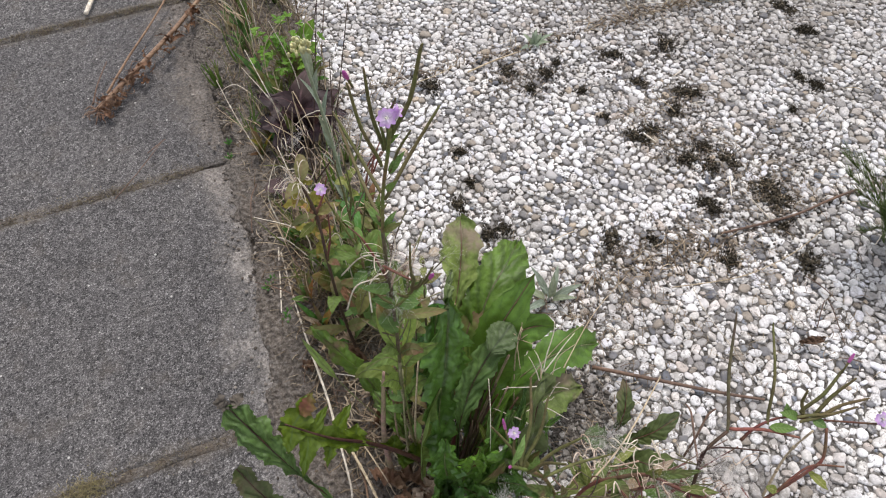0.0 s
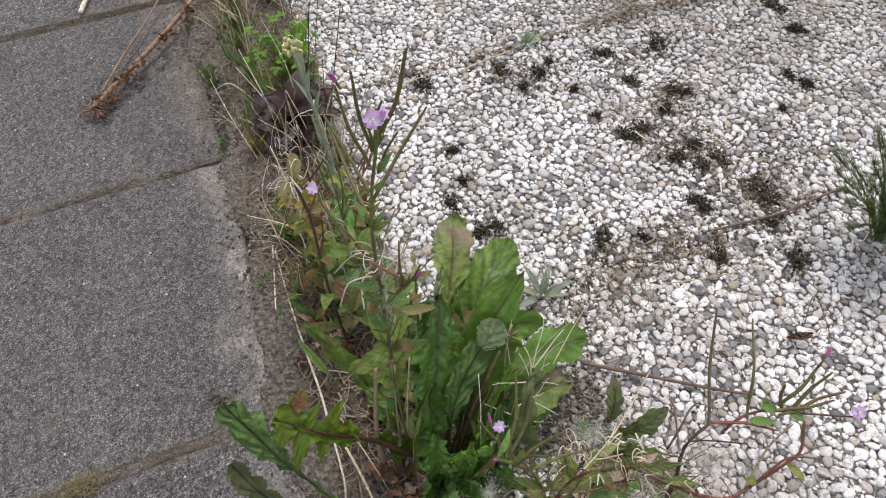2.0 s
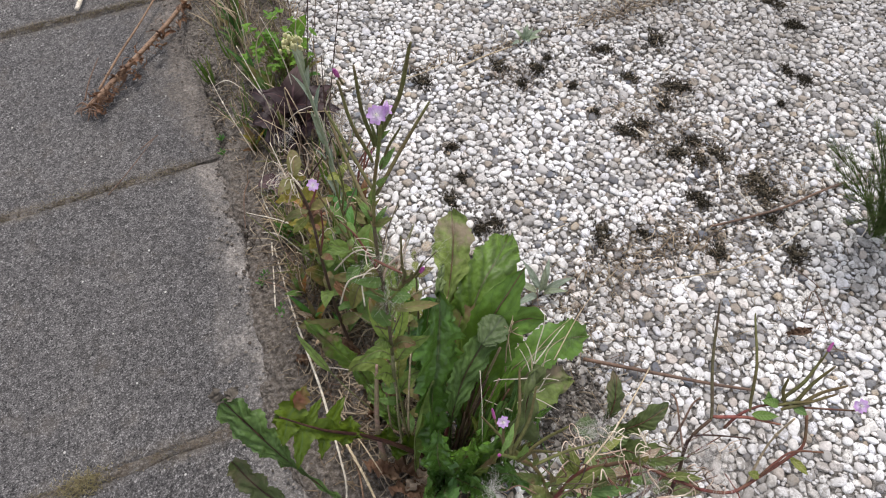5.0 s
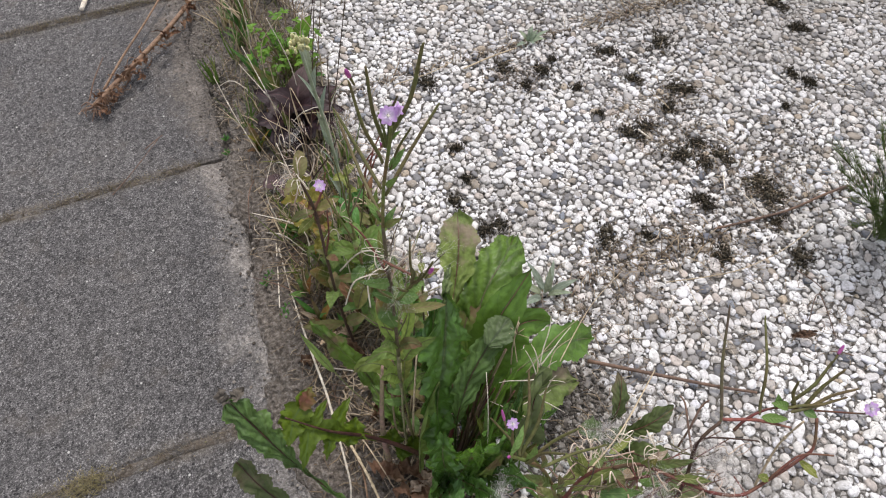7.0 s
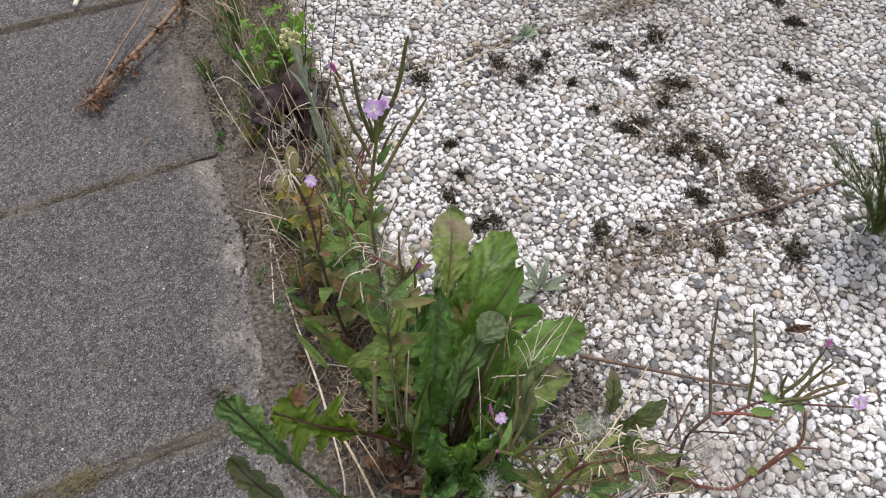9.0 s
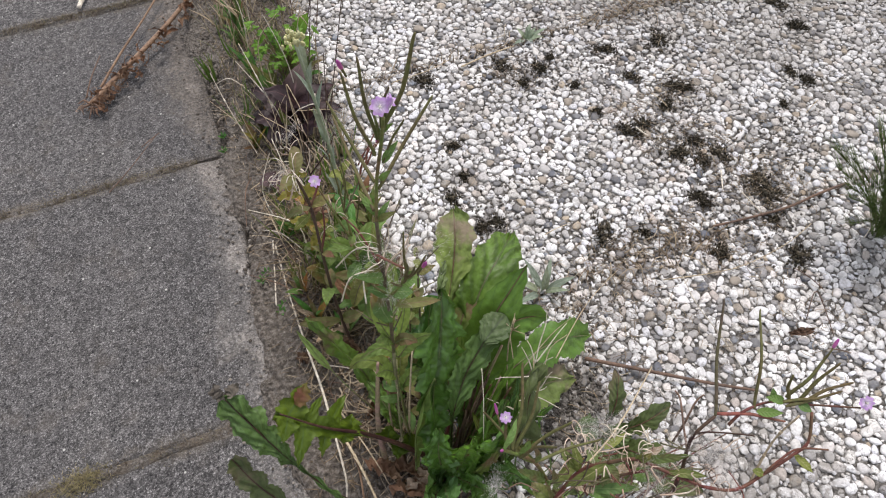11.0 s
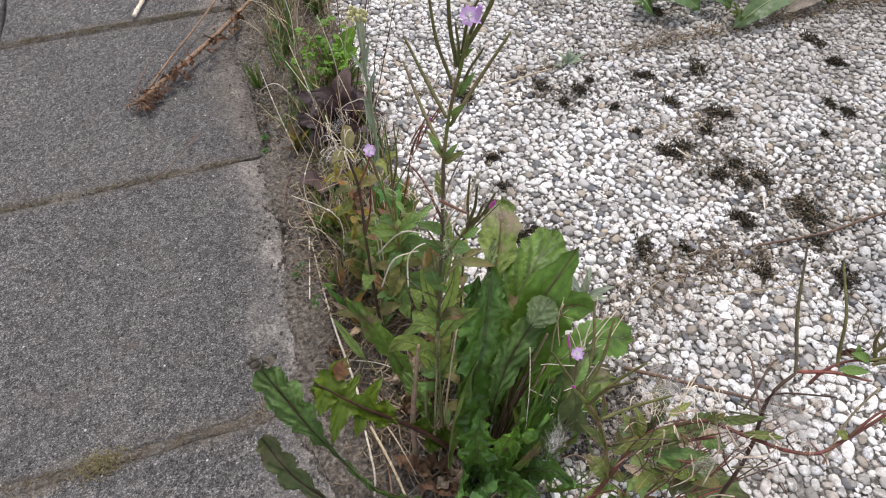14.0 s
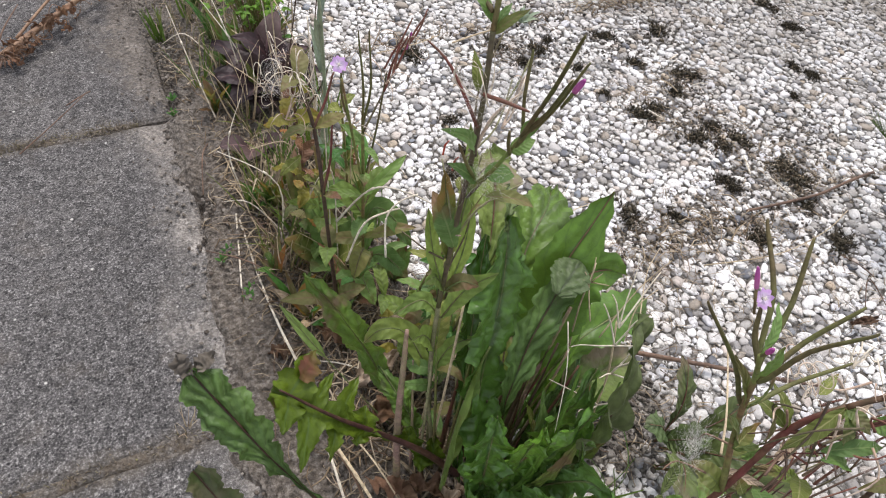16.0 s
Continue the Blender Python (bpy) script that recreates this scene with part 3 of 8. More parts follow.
def leaf_sheet(acc, base, tip, width, arch=0.15, face=(0, 0, 1), roll=0.0, shape="lance", lobes=0, depth=0.0, teeth=0, bite=0.0,
               wave=0.0, waves=3.0, fold=0.2, droop=0.0, nu=18, nv=6, phase=0.0, pucker=0.0, tipdrop=0.0, sway=0.0, stalk=0.22, uvscale=1.0,
               rounded=False, sweep=0.0, ruffle=0.0, ruffles=7.0, crumple=0.0, ragged=0.0, veins=11.0, along=None, profile=None, cut=(0.06, 0.93), twist=0.0):
    """A leaf blade. along: points that its midrib runs through; profile: (place, half width) pairs; cut: the stretch with lobes."""
    base, tip = Vector(along[0] if along else base), Vector(along[-1] if along else tip)
    d = tip - base
    length = d.length
    axis = d.normalized()
    n = Vector(face) - axis * Vector(face).dot(axis)
    if n.length < 0.05:
        n = Vector((0.2, -1, 0.1)) - axis * Vector((0.2, -1, 0.1)).dot(axis)
    n.normalize()
    n = Matrix.Rotation(radians(roll), 3, axis) @ n
    mid = (base + tip) / 2 + n * (arch * length * 2)
    rows, line = [], []
    run = even(spline(along, 10), nu) if along else None
    for i in range(nu + 1):
        s = i / nu
        if run:
            c = run[i]
            tan = (run[min(i + 1, nu)] - run[max(i - 1, 0)]).normalized()
        else:
            c = base * (1 - s) ** 2 + mid * (2 * s * (1 - s)) + tip * s * s
            tan = ((mid - base) * (1 - s) + (tip - mid) * s).normalized()
        side = tan.cross(n).normalized()
        if twist:
            side = Matrix.Rotation(radians(twist) * s, 3, tan) @ side
        c = c + side * (sway * length * math.sin(math.pi * s) * math.sin(2.2 * s + 6 * phase))
        side = Matrix.Rotation(sway * 6 * s * math.cos(5 * phase), 3, tan) @ side
        up = side.cross(tan).normalized()
        line.append(c + up * 0.0004)
        row = []
        for j in range(nv + 1):
            v = 2 * j / nv - 1
            sg = 1 if v > 0 else -1
            w = width * 0.5 * (profiled(s, profile) if profile else outline(s, shape, stalk))
            if lobes and cut[0] < s < cut[1]:
                f = (s * lobes + (0.37 if sg > 0 else 0.0) + phase + 0.5 * ragged * noise.noise((s * 6, sg * 3.0, phase * 9))) % 1.0
                if rounded:
                    point = math.sin(math.pi * f) ** 0.5
                else:
                    point = (1 - f / 0.86) ** 0.8 if f < 0.86 else (f - 0.86) / 0.14
                w *= 1 - depth * (1 - point) * (1 - 0.2 * s)
            if teeth:
                f = (s * teeth + (0.4 if sg > 0 else 0.0)) % 1.0
                w *= 1 - bite * f
            if ragged:
                w *= 1 + ragged * noise.noise((s * 9 + phase * 31, sg * 5.0, 1.0))
            lift = fold * abs(v) * w
            lift += ruffle * width * abs(v) ** 2.5 * math.sin(2 * math.pi * ruffles * s + phase * 9 + sg)
            if crumple:
                lift += crumple * width * noise.noise((s * 8 + phase * 17, v * 1.6, phase * 5))
            lift += wave * width * v * v * math.sin(2 * math.pi * (waves * s + phase) + (1.1 if sg > 0 else 0.0))
            lift -= droop * width * v * v * s + tipdrop * length * max(0.0, s - 0.6) ** 2 * 3
            lift += wave * width * 0.25 * math.sin(9.0 * s * waves + 5.0 * v + phase * 7)
            if pucker:
                lift += pucker * width * (0.5 - 0.5 * math.sin(2 * math.pi * veins * (s * uvscale - 0.16 * abs(v) + 0.05 * noise.noise((s * 5 + phase * 13, sg * 2.0, 3.0))))) ** 0.7 * abs(v) ** 0.7 * (1.25 - abs(v))
            row.append((c + side * (v * w) + up * lift + tan * (sweep * abs(v) * w), s * uvscale, j / nv))
        rows.append(row)
    acc.sheet(rows)
    return line


def leaf(plant, base, tip, width, material, rib=None, rib_size=0.0012, name="leaf", label="", **shape):
    """A leaf as a part of its plant, with its midrib as a part of the leaf."""
    acc = Acc()
    line = leaf_sheet(acc, base, tip, width, **shape)
    ob = part(name, acc, material, plant, label)
    if rib:
        acc = Acc()
        acc.tube([line[0], *line[2:-1:3], line[-1]], rib_size, rib_size * 0.25, 5, 2)
        part("midrib", acc, rib, ob)
    return ob


def lobed_leaf(plant, base, tip, width, material, rib, rib_size, lobes, face=(0, 0, 1), arch=0.08, wave=0.05, phase=0.0, label="", stalk=0.2, along=None, profile=None, blush=None):
    """A leaf cut into fingers: a narrow blade along the midrib and a toothed lobe at each (place, side, length, width, forward angle)."""
    acc = Acc()
    line = leaf_sheet(acc, base, tip, width, arch=arch, face=face, shape="spoon", lobes=5, depth=0.3, teeth=21, bite=0.2, wave=wave, fold=0.12, nu=70, nv=10, phase=phase, pucker=0.09, stalk=stalk, tipdrop=0.06, ragged=0.25, ruffle=0.06, along=along, profile=profile)
    n0 = Vector(face).normalized()
    for (s, sg, length, w, ang) in lobes:
        i = min(len(line) - 2, int(s * (len(line) - 1)))
        tan = (line[i + 1] - line[i]).normalized()
        side = tan.cross(n0).normalized() * sg
        up = n0 - tan * n0.dot(tan)
        out = (side * math.cos(radians(ang)) + tan * math.sin(radians(ang))).normalized()
        foot = line[i] - up * 0.0022
        leaf_sheet(acc, foot, foot + out * length + up * (length * rnd(-0.15, 0.15)), w, arch=rnd(-0.04, 0.07), face=n0, profile=((0.0, 1.0), (0.3, 0.92), (0.62, 0.62), (0.85, 0.28), (1.0, 0.03)), teeth=4, bite=0.22, wave=0.06, waves=1.6, fold=0.10, nu=24, nv=8, phase=rnd(0, 1), uvscale=0.28, pucker=0.06, ragged=0.3, ruffle=0.05, ruffles=2.0)
    ob = part("leaf", acc, material, plant, label)
    if blush:
        # the first lobe is reddened towards its end
        s, sg, length, w, ang = lobes[0]
        i = int(s * (len(line) - 1))
        tan = (line[i + 1] - line[i]).normalized()
        up = (n0 - tan * n0.dot(tan)).normalized()
        side = tan.cross(n0).normalized() * sg
        out = (side * math.cos(radians(ang)) + tan * math.sin(radians(ang))).normalized()
        acc = Acc()
        leaf_sheet(acc, line[i] + out * length * 0.35 + up * 0.0014, line[i] + out * length * 1.04 + up * 0.0006, w * 0.62, face=n0, arch=0.05, profile=((0.0, 0.35), (0.2, 0.8), (0.45, 0.9), (0.75, 0.55), (1.0, 0.03)), teeth=4, bite=0.2, nu=24, nv=8, wave=0.05, ragged=0.35, crumple=0.06, uvscale=0.3)
        part("lobe", acc, blush, ob, "reddened leaf tip")
    acc = Acc()
    acc.tube([p + n0 * 0.0012 for p in (line[0], *line[2:-1:4], line[-1])], rib_size, rib_size * 0.2, 6, 2)
    part("midrib", acc, rib, ob)
    return ob


def pod(plant, base, tip, r=0.0013, bow=0.06, material=None, name="seed_pod"):
    """A long thin four-sided seed pod, slightly bowed."""
    base, tip = Vector(base), Vector(tip)
    d = tip - base
    out = d.cross(Vector((rnd(-1, 1), rnd(-1, 1), rnd(-1, 1)))).normalized()
    acc = Acc()
    acc.tube([base, base.lerp(tip, 0.12), base.lerp(tip, 0.5) + out * (bow * d.length), base.lerp(tip, 0.93), tip], r * 0.7, r * 0.28, 6, 3, 0.9, 0.7)
    return part(name, acc, material or POD, plant)


def flower(plant, centre, facing, size, material=None, open_=0.85):
    """Four notched petals round a pale stigma, in a green calyx."""
    c, d = Vector(centre), Vector(facing).normalized()
    a = d.cross(Vector((0.3, 0.1, 0.9))).normalized()
    b = d.cross(a)
    cup = Acc()
    cup.tube([c - d * size * 0.45, c - d * size * 0.15, c + d * size * 0.03], size * 0.06, size * 0.13, 6, 2)
    head = part("flower", cup, POD, plant)
    for i in range(4):
        w = math.pi / 2 * i + rnd(-0.2, 0.2)
        out = (a * math.cos(w) + b * math.sin(w)) * open_ + d * (1 - open_ + 0.15)
        out.normalize()
        side = out.cross(d).normalized()
        up = side.cross(out)
        rows = []
        for k in range(7):
            s = k / 6
            half = size * 0.235 * (0.22 + 0.78 * math.sin(math.pi * min(1, 0.04 + 0.62 * s)))
            row = []
            for j in range(7):
                v = 2 * j / 6 - 1
                notch = (1 - abs(v)) * 0.30 * max(0, s - 0.5) / 0.5
                round_ = 0.16 * v * v * s
                p = c + out * (size * 0.52 * (s - notch - round_)) + side * (v * half) + up * (size * (0.07 * v * v + 0.10 * s * (1 - s) - 0.05 * s * s))
                row.append((p, s, j / 6))
            rows.append(row)
        acc = Acc()
        acc.sheet(rows)
        part("petal", acc, material or PETAL, head)
    acc = Acc()
    acc.tube([c, c + d * size * 0.2], size * 0.035, size * 0.05, 6, 2)
    for i in range(4):
        w = math.pi / 2 * i
        q = c + d * size * 0.2
        acc.tube([q, q + (a * math.cos(w) + b * math.sin(w)) * size * 0.09 + d * size * 0.03], size * 0.03, size * 0.02, 4, 1)
    part("stigma", acc, STIGMA, head)
    return head


def bud(plant, base, tip, r, material=None):
    """A closed flower: a pod-like foot and a furled pink corolla."""
    r *= 0.72
    base, tip = Vector(base), Vector(tip)
    acc = Acc()
    acc.tube([base, base.lerp(tip, 0.6)], r * 0.5, r * 0.7, 6, 2)
    foot = part("bud", acc, POD, plant)
    acc = Acc()
    acc.tube([base.lerp(tip, 0.55), base.lerp(tip, 0.75), base.lerp(tip, 0.9), tip], r * 0.9, r * 0.45, 7, 3, 1.0, 0.5)
    part("petal", acc, material or PETAL_PINK, foot)


def curls(plant, centre, size, count=4, material=None, drop=0.3, roll=(0.3, 0.8)):
    """The shell of an opened pod: narrow strips rolled back."""
    c = Vector(centre)
    for i in range(count):
        w = rnd(0, 6.28)
        out = Vector((math.cos(w), math.sin(w), 0))
        turns, r = rnd(*roll), size * rnd(0.36, 0.6)
        up = Vector((rnd(-0.4, 0.4), rnd(-0.4, 0.4), 1)).normalized()
        pts = []
        for k in range(9):
            t = k / 8
            g = turns * 2 * math.pi * t
            rr = r * (1 - 0.35 * t)
            pts.append(c + out * (rr * math.sin(g) + size * 0.25 * t) + up * (size * 0.55 * min(1, t * 2.2) + rr * (1 - math.cos(g)) * 0.8 - drop * size * t))
        acc = Acc()
        acc.tube(pts, size * 0.019, size * 0.010, 4, 2, 0.45)
        part("pod_strip", acc, material or CURL, plant)


def loops(plant, centre, size, count=7, material=None, lie=0.0, thick=0.020):
    """A burst pod: strips that rise and roll back into small rings."""
    c = Vector(centre)
    lean = Vector((rnd(-0.4, 0.4), rnd(-0.3, 0.3) + lie, 1 - 0.6 * lie)).normalized()
    for i in range(count):
        w = rnd(0, 6.28)
        out = Vector((math.cos(w), math.sin(w), 0))
        rise, r, turns = size * rnd(0.10, 0.28), size * rnd(0.20, 0.38), rnd(0.55, 1.05)
        top = c + lean * rise + out * size * 0.15
        pts = [c, c.lerp(top, 0.5) - out * size * 0.02, top]
        for k in range(1, 9):
            g = turns * 2 * math.pi * k / 8
            pts.append(top + out * (r * (1 - math.cos(g))) + lean * (r * math.sin(g)))
        acc = Acc()
        acc.tube(pts, size * thick, size * thick * 0.5, 5, 3, 0.6)
        part("pod_strip", acc, material or CURL, plant)


def fluff(plant, centre, size, count=110, spread=(1, 1, 0.6)):
    """Silky hairs of the seeds."""
    acc = Acc()
    wind = Vector((rnd(-1, 1), rnd(-1, 1), rnd(-0.2, 0.8))).normalized()
    for _ in range(int(count * 2.2)):
        c = Vector(centre) + Vector((random.gauss(0, 0.22) * spread[0], random.gauss(0, 0.22) * spread[1], random.gauss(0, 0.22) * spread[2])) * size * 0.7 + wind * (random.gauss(0, 0.35) * size)
        d = (Vector((rnd(-1, 1), rnd(-1, 1), rnd(-0.8, 1))) + wind * 0.9).normalized() * size * rnd(0.2, 0.65)
        k = Vector((rnd(-1, 1), rnd(-1, 1), rnd(-1, 1))) * size * 0.10
        acc.tube([c, c + d * 0.5 + k, c + d], 0.000025, 0.000015, 3, 3)
    return tagged(part("seed_fluff", acc, FLUFF, plant, "white silky seed hairs"), kind="stuff")


def blade(plant, base, tip, width, bend=0.18, material=None, name="blade", face=None):
    base, tip = Vector(base), Vector(tip)
    d = tip - base
    acc = Acc()
    f = face or (-d.x * 0.6 + rnd(-0.3, 0.3), -d.y * 0.6 - 0.3, 1.0)
    leaf_sheet(acc, base, tip, width, arch=bend, face=f, shape="blade", fold=0.35, nu=9, nv=2)
    return part(name, acc, material or GRASS, plant)


def grass_tuft(base, height, spread, count, label, width=0.0035, material=None, lean=(0, 0), dry=0, name="grass_tuft", group="grass tufts in the soil strip"):
    t = thing(name, base, label, "grass", group)
    b = Vector(base)
    for i in range(count):
        w = rnd(0, 6.28)
        out = spread * rnd(0.25, 1.0)
        h = height * rnd(0.55, 1.05)
        tip = b + Vector((math.cos(w) * out + lean[0], math.sin(w) * out + lean[1], h))
        foot = b + Vector((math.cos(w), math.sin(w), 0)) * rnd(0, 0.006) + Vector((0, 0, -0.004))
        blade(t, foot, tip, width * rnd(0.7, 1.2), rnd(0.05, 0.22), STRAW if i < dry else (material or GRASS))
    return t


def straw(pts, r0, r1, label, material=None, name="straw", category="straw", group=""):
    """A single dry stalk with a swollen node or two."""
    acc = Acc()
    acc.tube(pts, r0, r1, 6, 5)
    for s in (0.35, 0.7):
        line = spline(pts, 8)
        i = int(s * (len(line) - 2))
        acc.tube([line[i], line[i].lerp(line[i + 1], 0.5)], r0 * 1.15, r0 * 1.1, 6, 1)
    return tagged(part(name, acc, material or STRAW), label, category, group)


# ---- ground: soil, concrete slabs, pebble slabs ----
def ground_sheet():
    """Bare soil out to the horizon, finely shaped in the strip between the two pavings."""
    xs = sorted(set([-400.0, -60.0, -12.0, -3.0, -0.9, -0.3, -0.12, -0.06] + [round(-0.03 + 0.0024 * i, 4) for i in range(90)] + [0.23, 0.4, 0.9, 1.6, 4.0, 15.0, 70.0, 400.0]))
    ys = sorted(set([-400.0, -60.0, -12.0, -3.0, -1.2, -0.75] + [round(-0.62 + 0.0026 * i, 4) for i in range(380)] + [round(0.37 + 0.01 * i, 3) for i in range(40)] + [0.85, 1.2, 3.0, 12.0, 60.0, 400.0]))
    acc = Acc()
    rows = []
    for y in ys:
        row = []
        for x in xs:
            e = noise.noise((x * 9, y * 9, 1.7)) * 0.022 + noise.noise((x * 60, y * 60, 7.0)) * 0.003 + noise.noise((x * 31, y * 31, 5.0)) * 0.007
            a = min(1.0, max(0.0, (x - 0.008 + e * 2.0) / 0.026))
            b = min(1.0, max(0.0, (0.172 + e - x) / 0.02))
            k = a * a * (3 - 2 * a) * b
            z = -0.016 + k * 0.0202
            z += (noise.noise((x * 75, y * 75, 2.0)) * 0.0028 + noise.noise((x * 150, y * 150, 9.0)) * 0.0030 + noise.noise((x * 290, y * 290, 4.0)) * 0.0016 + noise.noise((x * 20, y * 20, 3.0)) * 0.003) * (0.35 + 0.65 * k)
            row.append((Vector((x, y, z)), 0, 0))
        rows.append(row)
    acc.sheet(rows)
    return tagged(part("ground", acc, SOIL), "dusty grey-brown soil strip between two pavings", "soil", "", "structure")


ground_sheet()

SLAB_EDGE, SLAB = 0.03, 0.30


def slab_mesh(w, d, h, seed):
    """A cast concrete slab with a worn, slightly chipped arris."""
    acc = Acc()
    n = 24
    ring = []
    for s in range(4):
        for i in range(n):
            t = i / n
            ring.append([(t, 0), (1, t), (1 - t, 1), (0, 1 - t)][s])
    def ringpts(inset, z, jag):
        out = []
        for (u, v) in ring:
            x, y = (u - 0.5) * (w - 2 * inset), (v - 0.5) * (d - 2 * inset)
            k = noise.noise((x * 45 + seed, y * 45, seed * 3.1)) * jag
            x -= k * (1 if abs(u - 0.5) > 0.49 else 0) * (1 if u > 0.5 else -1)
            y -= k * (1 if abs(v - 0.5) > 0.49 else 0) * (1 if v > 0.5 else -1)
            out.append(Vector((x, y, z)))
        return out
    levels = [ringpts(0.0, -h, 0), ringpts(0.0, -0.006, 0.0015), ringpts(0.0012, -0.002, 0.0025), ringpts(0.0045, 0.0, 0.003)]
    for lv in levels:
        for p in lv:
            acc.v.append(p)
            acc.uv.append((0, 0))
    m = len(ring)
    for i in range(len(levels) - 1):
        for j in range(m):
            k = (j + 1) % m
            acc.f.append((i * m + j, i * m + k, (i + 1) * m + k, (i + 1) * m + j))
    acc.f.append(tuple(range(3 * m, 4 * m)))
    acc.f.append(tuple(range(m - 1, -1, -1)))
    return acc


pavement = thing("pavement", (0, 0, 0), "grey weathered concrete slab paving with mossy joints", "paving", "", "structure")
for row in range(-3, 5):
    for col in range(0, 3):
        ob = part("slab", slab_mesh(SLAB - 0.003, SLAB - 0.003, 0.045, row * 3 + col + 0.7), CONCRETE, pavement, smooth=False)
        ob.location = (SLAB_EDGE - SLAB * (col + 0.5), SLAB * (row + 0.5), {0: -0.003, -1: 0.0, 1: -0.001}.get(row, -0.002))
        ob.rotation_euler = (radians(rnd(-0.15, 0.15)), radians(rnd(-0.15, 0.15)), radians(rnd(-0.2, 0.2)))


def joint_fill(y, x0, x1, half, tall, mossy, level):
    """Earth and dry moss standing in a joint between slabs."""
    acc = Acc()
    n = int((x1 - x0) / 0.0022)
    rows = []
    for i in range(n + 1):
        x = x0 + (x1 - x0) * i / n
        off = noise.noise((x * 35, y, 2.0)) * 0.0018
        wide = 1.0 + 0.8 * noise.noise((x * 22, y * 3, 6.0))
        rows.append([(Vector((x, y + off + d * wide, z + level + noise.noise((x * 160, d * 300, y)) * 0.0007)), 0, 0) for d, z in ((-0.0065, -0.004), (-0.0040, -0.0006), (0.0, 0.0), (0.0044, -0.0012), (0.0072, -0.006))])
    acc.sheet(rows)
    part("joint_soil", acc, JOINT, pavement)
    acc = Acc()
    for i in range(int(n * mossy * 0.5)):
        x = rnd(x0, x1)
        wide = half * (0.5 + abs(noise.noise((x * 24, y * 7, 4.0))) * 2)
        s = rnd(0.0002, 0.0009)
        acc.blob((x, y + random.gauss(0, 0.6) * wide, rnd(-0.0008, tall)), s, s * rnd(0.7, 1.3), s * 0.4, rnd(0, 3), 5)
    for i in range(int(n * mossy)):
        x = rnd(x0, x1)
        if noise.noise((x * 26, y * 5, 8.0)) < -0.1 and rnd(0, 1) < 0.85:
            continue
        yy = y + random.gauss(0, 0.35) * half
        h = rnd(0.0005, 0.0025)
        acc.tube([(x, yy, -0.001), (x + rnd(-0.003, 0.003), yy + rnd(-0.003, 0.003), h)], 0.0004, 0.0001, 3, 1)
    return tagged(part("joint_moss", acc, MOSS_JOINT), "brown dried moss and earth in a slab joint", "moss", "joint moss", "stuff")


joint_fill(0.0, -0.30, 0.0, 0.012, 0.0002, 7, -0.0010)
joint_fill(0.30, -0.32, 0.02, 0.008, 0.0002, 7, -0.0014)
joint_fill(-0.30, -0.30, 0.03, 0.008, 0.0002, 3, -0.0003)
joint_fill(0.60, -0.32, 0.02, 0.006, 0.001, 4, -0.002)

# exposed-aggregate slabs
PEB_X, PEB_Y, PEB_D = 0.152, 0.045, 0.325
pebble_paving = thing("pebble_paving", (0, 0, 0), "exposed-aggregate slabs of white and grey pebbles", "paving", "", "structure")


def cement_bed(x0, x1, y0, y1):
    """Cement face of one slab, sunk below the pebbles, with crumbled edges."""
    acc = Acc()
    nx, ny = int((x1 - x0) / 0.008), int((y1 - y0) / 0.008)
    rows = []
    for j in range(ny + 1):
        row = []
        for i in range(nx + 1):
            x, y = x0 + (x1 - x0) * i / nx, y0 + (y1 - y0) * j / ny
            edge = i in (0, nx) or j in (0, ny)
            z = -0.0008 + noise.noise((x * 120, y * 120, 0.5)) * 0.0010 - (0.004 if edge else 0)
            row.append((Vector((x, y, z)), 0, 0))
        rows.append(row)
    acc.sheet(rows)
    c = [(x0, y0), (x1, y0), (x1, y1), (x0, y1)]
    acc2 = len(acc.v)
    for z in (-0.008, -0.05):
        for x, y in c:
            acc.v.append(Vector((x, y, z)))
            acc.uv.append((0, 0))
    for j in range(4):
        k = (j + 1) % 4
        acc.f.append((acc2 + 4 + j, acc2 + 4 + k, acc2 + k, acc2 + j))
    part("cement_bed", acc, CEMENT, pebble_paving)


for row in range(-2, 4):
    y0 = PEB_Y + PEB_D * row
    cement_bed(PEB_X, PEB_X + 1.0, y0 + 0.0015, y0 + PEB_D - 0.0015)
    cement_bed(PEB_X + 1.006, PEB_X + 2.0, y0 + 0.0015, y0 + PEB_D - 0.0015)


def base_pebbles():
    """Worn stone shapes to scale and turn."""
    shapes = []
    for k in range(14):
        bm = bmesh.new()
        bmesh.ops.create_icosphere(bm, subdivisions=2, radius=1.0)
        vs = []
        faces_ = [(Vector((random.gauss(0, 1), random.gauss(0, 1), random.gauss(0, 0.35))).normalized(), rnd(0.58, 0.86)) for _ in range(7)] + [(Vector((rnd(-0.25, 0.25), rnd(-0.25, 0.25), 1)).normalized(), rnd(0.55, 0.75))]
        for v in bm.verts:
            p = v.co.normalized()
            r = 1 + 0.36 * noise.noise((p.x * 1.3 + k * 7.1, p.y * 1.3, p.z * 1.3)) + 0.14 * noise.noise((p.x * 2.7, p.y * 2.7 + k * 3.3, p.z * 2.7))
            q = p * r
            # broken and worn faces
            for fn, fd in faces_:
                over = q.dot(fn) - fd
                if over > 0:
                    q = q - fn * (over * 0.93)
            q = Vector((q.x, q.y, math.copysign(abs(q.z) ** 0.5, q.z)))
            vs.append(q)
        fs = [[v.index for v in f.verts] for f in bm.faces]
        bm.free()
        shapes.append((np.array([tuple(v) for v in vs], dtype=np.float32), np.array(fs, dtype=np.int32)))
    return shapes


